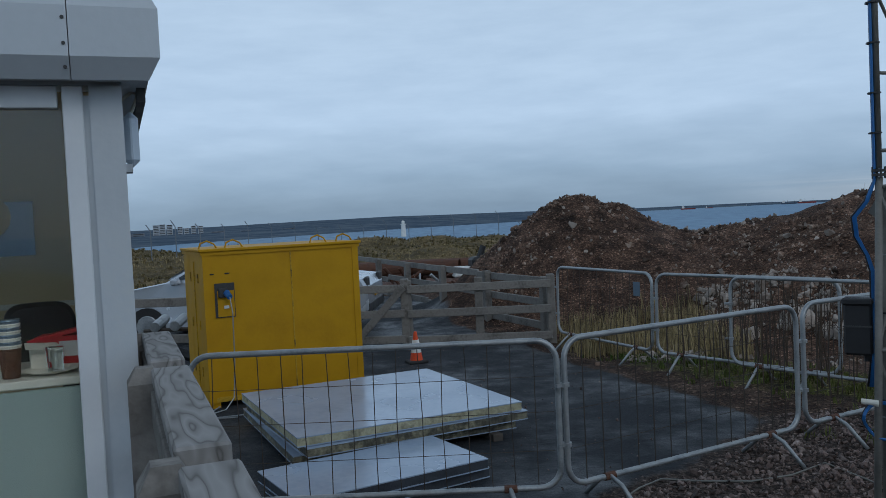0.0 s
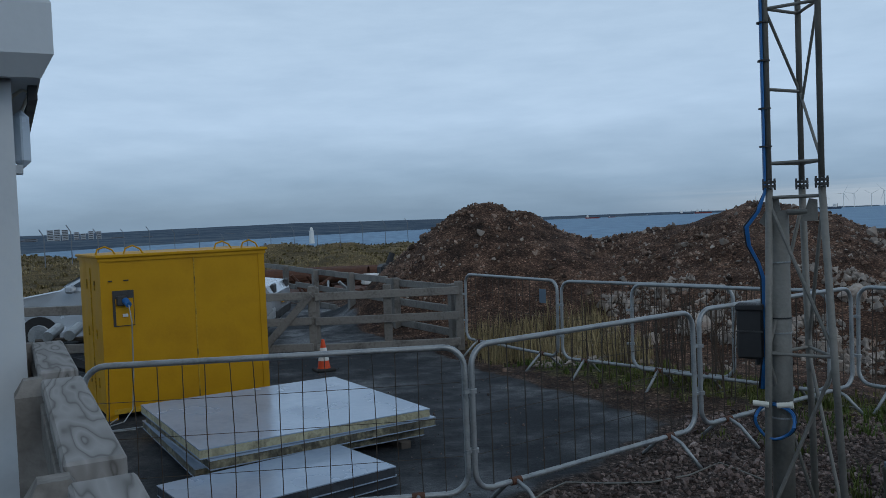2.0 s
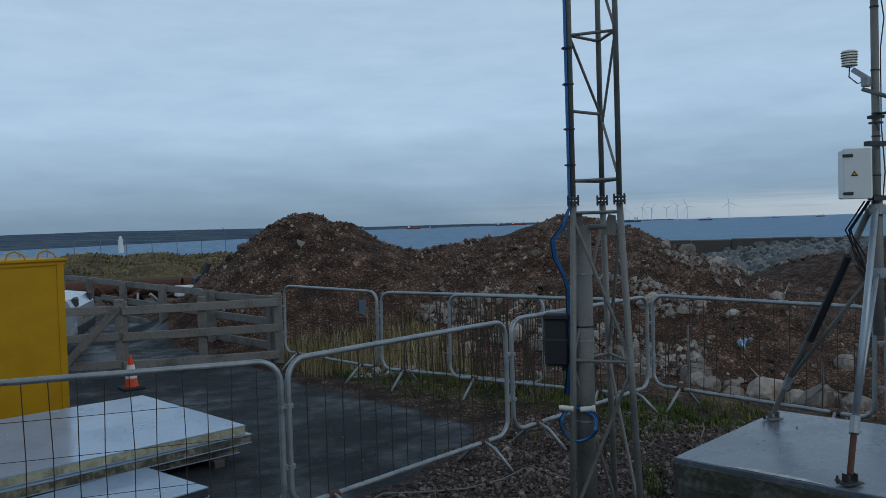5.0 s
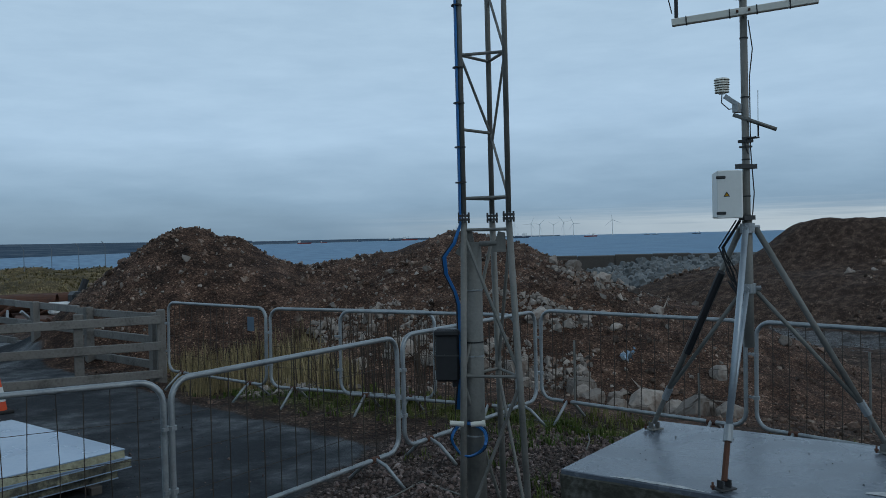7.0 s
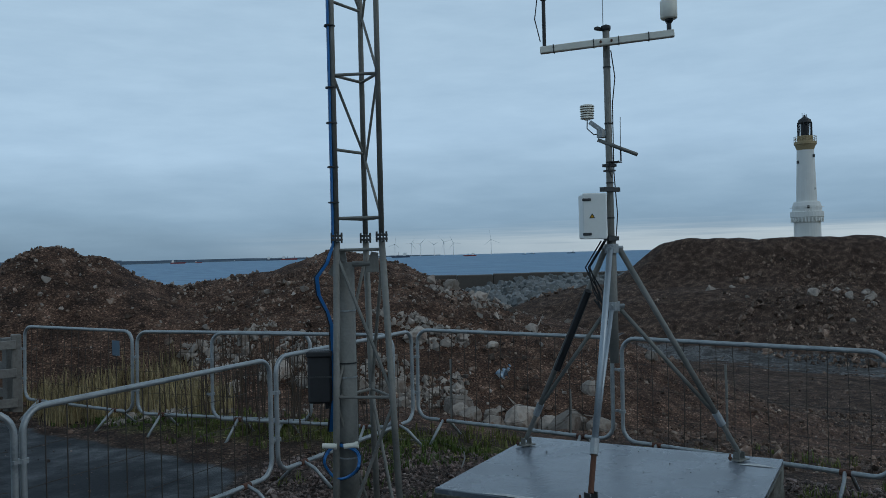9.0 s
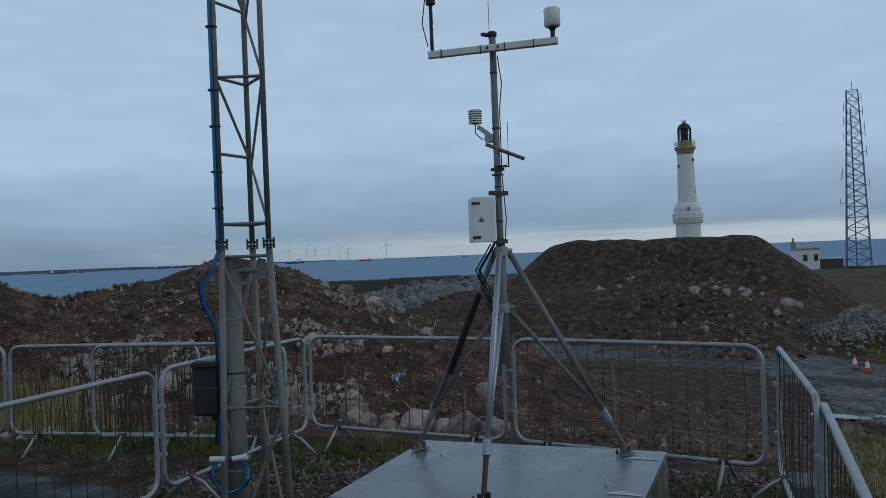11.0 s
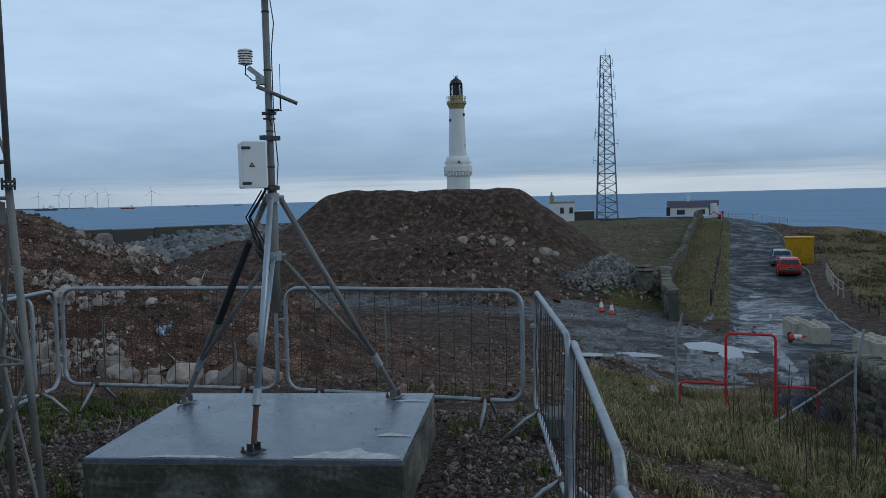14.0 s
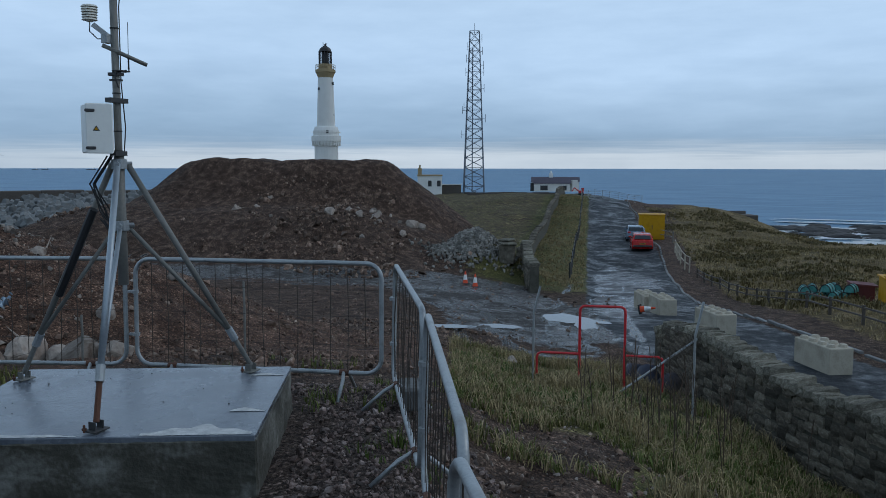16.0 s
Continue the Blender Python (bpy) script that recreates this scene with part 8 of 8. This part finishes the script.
scatter("heap_stones", 7800, on_heaps, lambda rs, x, y: min(0.20, 0.022 + rs.exponential(0.026)), RUBBLE, "mixed brown and pale stones on the soil heaps", 1, 0.1)


def white_band(rs, n):
    p = polar(rs, n * 3, 12, 36, 10.4, 14.2)
    p = p[(fbm(p[:, 0], p[:, 1], 0.9, 3, 5) > 0.0)]
    return p[:n]


scatter("heap_pale_stones", 900, on_heaps, lambda rs, x, y: min(0.2, 0.03 + rs.exponential(0.035)), ROCK, "pale stones showing on the soil heaps", 21, 0.1)
scatter("pale_rubble", 2300, white_band, lambda rs, x, y: min(0.26, 0.03 + rs.exponential(0.042)), ROCK, "pale angular rubble at the foot of the heaps", 2, 0.12)
scatter("crest_rubble", 170, lambda rs, n: rs.normal((9.6, 13.2), (0.65, 0.4), (n, 2)), lambda rs, x, y: min(0.22, 0.04 + rs.exponential(0.05)), ROCK, "pale rubble spilled over the heap", 3, 0.12)


def east_slope(rs, n):
    p = polar(rs, n * 2, 44, 72, 8.2, 24)
    return p[fbm(p[:, 0], p[:, 1], 2.0, 3, 8) > -0.15][:n]


scatter("slope_stones", 5600, east_slope, lambda rs, x, y: min(0.2, 0.02 + rs.exponential(0.026)), RUBBLE, "reddish stones strewn down the slope", 4, 0.1)


def big_mound(rs, n):
    p = np.stack([rs.uniform(33, 50, n * 3), rs.uniform(16, 40, n * 3)], -1)
    d = fbm(p[:, 0], p[:, 1], 5.0, 3, 15) + np.where((p[:, 1] < 27) & (p[:, 0] < 42), 0.22, -0.12)
    return p[(d > 0.12) & (height(p[:, 0], p[:, 1]) < 1.2)][:n]


scatter("mound_stones", 2600, big_mound, lambda rs, x, y: min(0.6, 0.05 + rs.exponential(0.085)), RUBBLE, "stones spilled down a large soil mound", 5, 0.15)
scatter("cobble_pile", 1700, lambda rs, n: rs.normal((40.9, 16.6), (0.95, 1.05), (n, 2)), lambda rs, x, y: rs.uniform(0.16, 0.3), COBBLE, "pile of grey cobbles beside the track", 6, 0.3)


def near_gravel(rs, n):
    p = polar(rs, n * 2, 5, 74, 2.0, 8.2)
    p = clear_of(p, YARD, PADPOLY)
    return p[poly_dist(p[:, 0], p[:, 1], [(-0.5, -2), (0.7, 5.0), (2.8, 6.8), (4.6, 7.1), (5.8, 5), (6.2, 3), (4, 1.2), (2, -1.2)]) > -0.4][:n]


scatter("gravel", 19000, near_gravel, lambda rs, x, y: min(0.08, 0.02 + rs.exponential(0.014)), GRAVEL, "reddish crushed gravel round the concrete base", 7, 0.1)


def bank_soil(rs, n):
    p = polar(rs, n, 66, 88, 3.5, 9.0)
    return p


scatter("bank_stones", 1300, bank_soil, lambda rs, x, y: min(0.13, 0.015 + rs.exponential(0.02)), RUBBLE, "small stones on the bare soil bank", 8, 0.1)


def track_stones(rs, n):
    return polar(rs, n, 48, 78, 22, 40)


scatter("track_stones", 900, track_stones, lambda rs, x, y: min(0.25, 0.03 + rs.exponential(0.04)), RUBBLE, "loose stones along the muddy track", 9, 0.05)
scatter("yard_grit", 500, lambda rs, n: np.stack([rs.uniform(-1.5, 2.2, n), rs.uniform(5.5, 12, n)], -1), lambda rs, x, y: 0.008 + rs.exponential(0.006), GRAVEL, "scattered grit on the wet tarmac", 10, 0.2)


# ---- grass ----
def grass(name, pts, hgt, material, label, seed, blades=7, lean=0.5, width=0.012):
    rs = np.random.RandomState(seed)
    zz = height(pts[:, 0], pts[:, 1])
    v, f = [], []
    for (x, y), z in zip(pts, zz):
        h0 = hgt * rs.uniform(0.5, 1.3)
        for k in range(blades):
            a, q = rs.uniform(0, 6.28), rs.uniform(0.2, 1) * lean
            h = h0 * rs.uniform(0.6, 1.1)
            ox, oy = rs.normal(0, hgt * 0.22, 2)
            dx, dy = math.cos(a), math.sin(a)
            w = width * rs.uniform(0.6, 1.3)
            n = len(v)
            bx, by = x + ox, y + oy
            v += [(bx - dy * w, by + dx * w, z - 0.02), (bx + dy * w, by - dx * w, z - 0.02),
                  (bx + dx * h * q * 0.45 + dy * w * 0.7, by + dy * h * q * 0.45 - dx * w * 0.7, z + h * 0.6), (bx + dx * h * q * 0.45 - dy * w * 0.7, by + dy * h * q * 0.45 + dx * w * 0.7, z + h * 0.6),
                  (bx + dx * h * q * 1.1, by + dy * h * q * 1.1, z + h * (1 - 0.35 * q))]
            f += [(n, n + 1, n + 2, n + 3), (n + 3, n + 2, n + 4)]
    me = bpy.data.meshes.new(name)
    me.from_pydata(v, [], f)
    me.materials.append(material)
    tagged(new(name, me), label, "grass", kind="stuff")


gr = np.random.RandomState(77)
p = polar(gr, 15000, 67, 102, 5.0, 19.5)
p = clear_of(p, ROAD)
cl = fbm(p[:, 0], p[:, 1], 1.6, 3, 41)
p = p[(cl > -0.28) & ((np.hypot(p[:, 0], p[:, 1]) > 8.2) | (np.degrees(np.arctan2(p[:, 0], p[:, 1])) > 82) | (cl > 0.25))]
half = gr.uniform(0, 1, len(p)) < 0.55
grass("slope_grass", p[half], 0.12, GRASS, "rough green grass on the slope", 1, 8, 0.9, 0.007)
grass("slope_dry_grass", p[~half], 0.16, STRAW, "dry straw-coloured grass on the slope", 2, 7, 0.95, 0.006)
tf = p[fbm(p[:, 0], p[:, 1], 0.9, 2, 53) > 0.34][:420]
grass("straw_tussocks", tf, 0.32, STRAW, "tall pale tussocks among the slope grass", 12, 12, 0.75, 0.006)
p = gr.normal((0, 0), (1, 0.45), (520, 2))
ln = gr.uniform(0, 1, 520)
p = np.stack([2.35 + 2.6 * ln + gr.normal(0, 0.35, 520), 10.9 - 4.4 * ln + gr.normal(0, 0.35, 520)], -1)
p = clear_of(p, YARD)
grass("barrier_grass", p, 0.09, GRASS, "short grass along the barriers", 3, 7, 0.7, 0.007)
p = np.stack([gr.uniform(1.7, 3.9, 420), gr.uniform(10.6, 13.2, 420)], -1)
grass("dry_reeds", clear_of(p, YARD), 0.4, STRAW, "tall dry grass behind the barriers", 4, 7, 0.3, 0.008)
p = clear_of(polar(gr, 1500, 10, 72, 5.2, 9.5), YARD, PADPOLY)
p = p[fbm(p[:, 0], p[:, 1], 0.8, 2, 9) > 0.12][:420]
grass("sparse_grass", p, 0.11, GRASS, "sparse grass tufts in the gravel", 5, 7, 0.8, 0.006)
p = clear_of(polar(gr, 14000, 79, 100, 26, 120), ROAD)
p = p[poly_dist(p[:, 0], p[:, 1], ROAD) < -2.2]
p = p[fbm(p[:, 0], p[:, 1], 5.0, 3, 19) > -0.2]
SCRUB = mat("dark_scrub_leaves", [(0.055, 0.05, 0.019), (0.125, 0.10, 0.042), (0.22, 0.165, 0.078)], 0.3, (0.6, 0.85), island=0.5, spec=0.2)
cl = fbm(p[:, 0], p[:, 1], 6.0, 3, 29)
grass("bank_grass", p[cl > -0.05], 0.24, STRAW, "long brown grass on the coastal bank", 6, 6, 0.95, 0.02)
grass("bank_scrub", p[cl <= 0.05], 0.32, SCRUB, "dark low scrub on the coastal bank", 16, 9, 0.9, 0.03)
p = clear_of(polar(gr, 5000, -24, 6, 24, 95), YARD)
cl = fbm(p[:, 0], p[:, 1], 7.0, 3, 33)
grass("dune_grass", p[cl > 0.0], 0.22, STRAW, "dry dune grass beyond the yard", 7, 7, 0.95, 0.025)
grass("dune_scrub", p[cl <= 0.1], 0.22, SCRUB, "dark low growth on the dunes", 17, 8, 0.95, 0.03)
f0 = gr.uniform(0, 1, 4200)
p = np.stack([40 + 85 * f0 + gr.normal(0, 0.5, 4200), 12.6 + 21.9 * f0 + gr.uniform(-2.6, 2.2, 4200)], -1)
grass("verge_grass", clear_of(p, ROAD), 0.16, STRAW, "grass verge between wall and road", 8, 6, 0.9, 0.02)


# ---- dead weeds ----
def weeds():
    rn = random.Random(31)
    for k in range(40):
        x, y = rn.gauss(10.9, 0.9), rn.gauss(1.5, 0.55)
        th = base("dead_weed", x, y, hz(x, y), 0, label="dark dead weed stalk standing in grass", category="weed", group="dead weeds")
        bm = bmesh.new()
        h = rn.uniform(0.5, 1.2)
        tip = Vector((rn.uniform(-0.12, 0.12), rn.uniform(-0.12, 0.12), h))
        tube(bm, [(0, 0, -0.03), tip * 0.5 + Vector((0.02, 0, 0)), tip], 0.0065, 4)
        for j in range(4):
            q = tip * rn.uniform(0.4, 0.9)
            tube(bm, [q, q + Vector((rn.uniform(-0.12, 0.12), rn.uniform(-0.12, 0.12), rn.uniform(0.08, 0.2)))], 0.0035, 3)
        part("stalk", bm, STEM, th)
    for k in range(40):
        f = rn.random()
        x, y = 2.9 + 1.5 * f + rn.gauss(0, 0.25), 9.6 - 2.2 * f + rn.gauss(0, 0.25)
        th = base("dead_weed", x, y, hz(x, y), 0, label="thin dark weed stalk behind the barrier", category="weed", group="dead weeds")
        bm = bmesh.new()
        h = rn.uniform(0.5, 1.1)
        tip = Vector((rn.uniform(-0.1, 0.1), rn.uniform(-0.1, 0.1), h))
        tube(bm, [(0, 0, -0.03), tip * 0.5, tip], 0.007, 4)
        for j in range(5):
            q = tip * rn.uniform(0.3, 0.9)
            tube(bm, [q, q + Vector((rn.uniform(-0.1, 0.1), rn.uniform(-0.1, 0.1), rn.uniform(0.08, 0.2)))], 0.003, 3)
        part("stalk", bm, STEM, th)


weeds()


scatter("loose_stones", 650, lambda rs, n: clear_of(polar(rs, n, 64, 86, 4.3, 9.5), PADPOLY), lambda rs, x, y: 0.010 + 0.05 * rs.uniform(0, 1) ** 5, ROCK, "small pale stones scattered on the soil bank", 911)


# ---- torn sheeting among the boulders, plate on a barrier ----
th = base("plastic_sheet", 8.15, 10.2, hz(8.15, 10.2), 25, label="torn white and blue plastic sheet among boulders", category="plastic sheet")
rn = random.Random(14)
for k in range(3):
    bm = bmesh.new()
    bmesh.ops.create_grid(bm, x_segments=9, y_segments=6, size=0.5, matrix=Matrix.Translation((0.16 * k - 0.15, 0.05 * k, 0.06)) @ Matrix.Diagonal((0.24, 0.14, 1, 1)))
    for v in bm.verts:
        v.co.z += 0.14 * noise.noise(v.co * 7 + Vector((k * 9, 0, 0))) + 0.06 * noise.noise(v.co * 17)
    bmesh.ops.solidify(bm, geom=list(bm.faces), thickness=0.004)
    part("sheet_fold", bm, CARBLUE if k != 1 else GALV, th)
th = base("barrier_plate", 2.29, 9.86, 0.83, -66, label="small grey-blue plate tied to a barrier", category="plate")
bm = bmesh.new()
box(bm, 0, -0.03, 0.08, 0.13, 0.008, 0.17, bevel=0.003)
part("plate_sheet", bm, CARBLUE, th)


# ---- puddles on the track ----
PUDW = mat("puddle_water", [(0.03, 0.033, 0.036), (0.04, 0.044, 0.048)], 3, (0.03, 0.07))
for k, (x, y, a, b, rz) in enumerate(((26.7, 7.1, 1.5, 0.7, 60), (25.0, 6.2, 0.8, 0.35, 20), (22.8, 8.3, 0.7, 0.3, 100), (20.3, 8.9, 0.9, 0.25, 110))):
    rn = random.Random(60 + k)
    bm = bmesh.new()
    n = 28
    zz = hz(x, y)
    ring = [bm.verts.new((a * math.cos(q * 6.283 / n) * (1 + 0.35 * noise.noise(Vector((math.cos(q * 6.283 / n) * 1.7, math.sin(q * 6.283 / n) * 1.7, k)))), b * math.sin(q * 6.283 / n) * (1 + 0.4 * noise.noise(Vector((math.cos(q * 6.283 / n) * 2.3, math.sin(q * 6.283 / n) * 2.3, k + 5)))), 0)) for q in range(n)]
    bm.faces.new(ring)
    ob = mesh_ob("puddle", bm, PUDW)
    ob.matrix_world = pose(x, y, zz + 0.045, 0, 0, rz)
    tagged(ob, "still rain puddle on the muddy track", "puddle", "puddles")
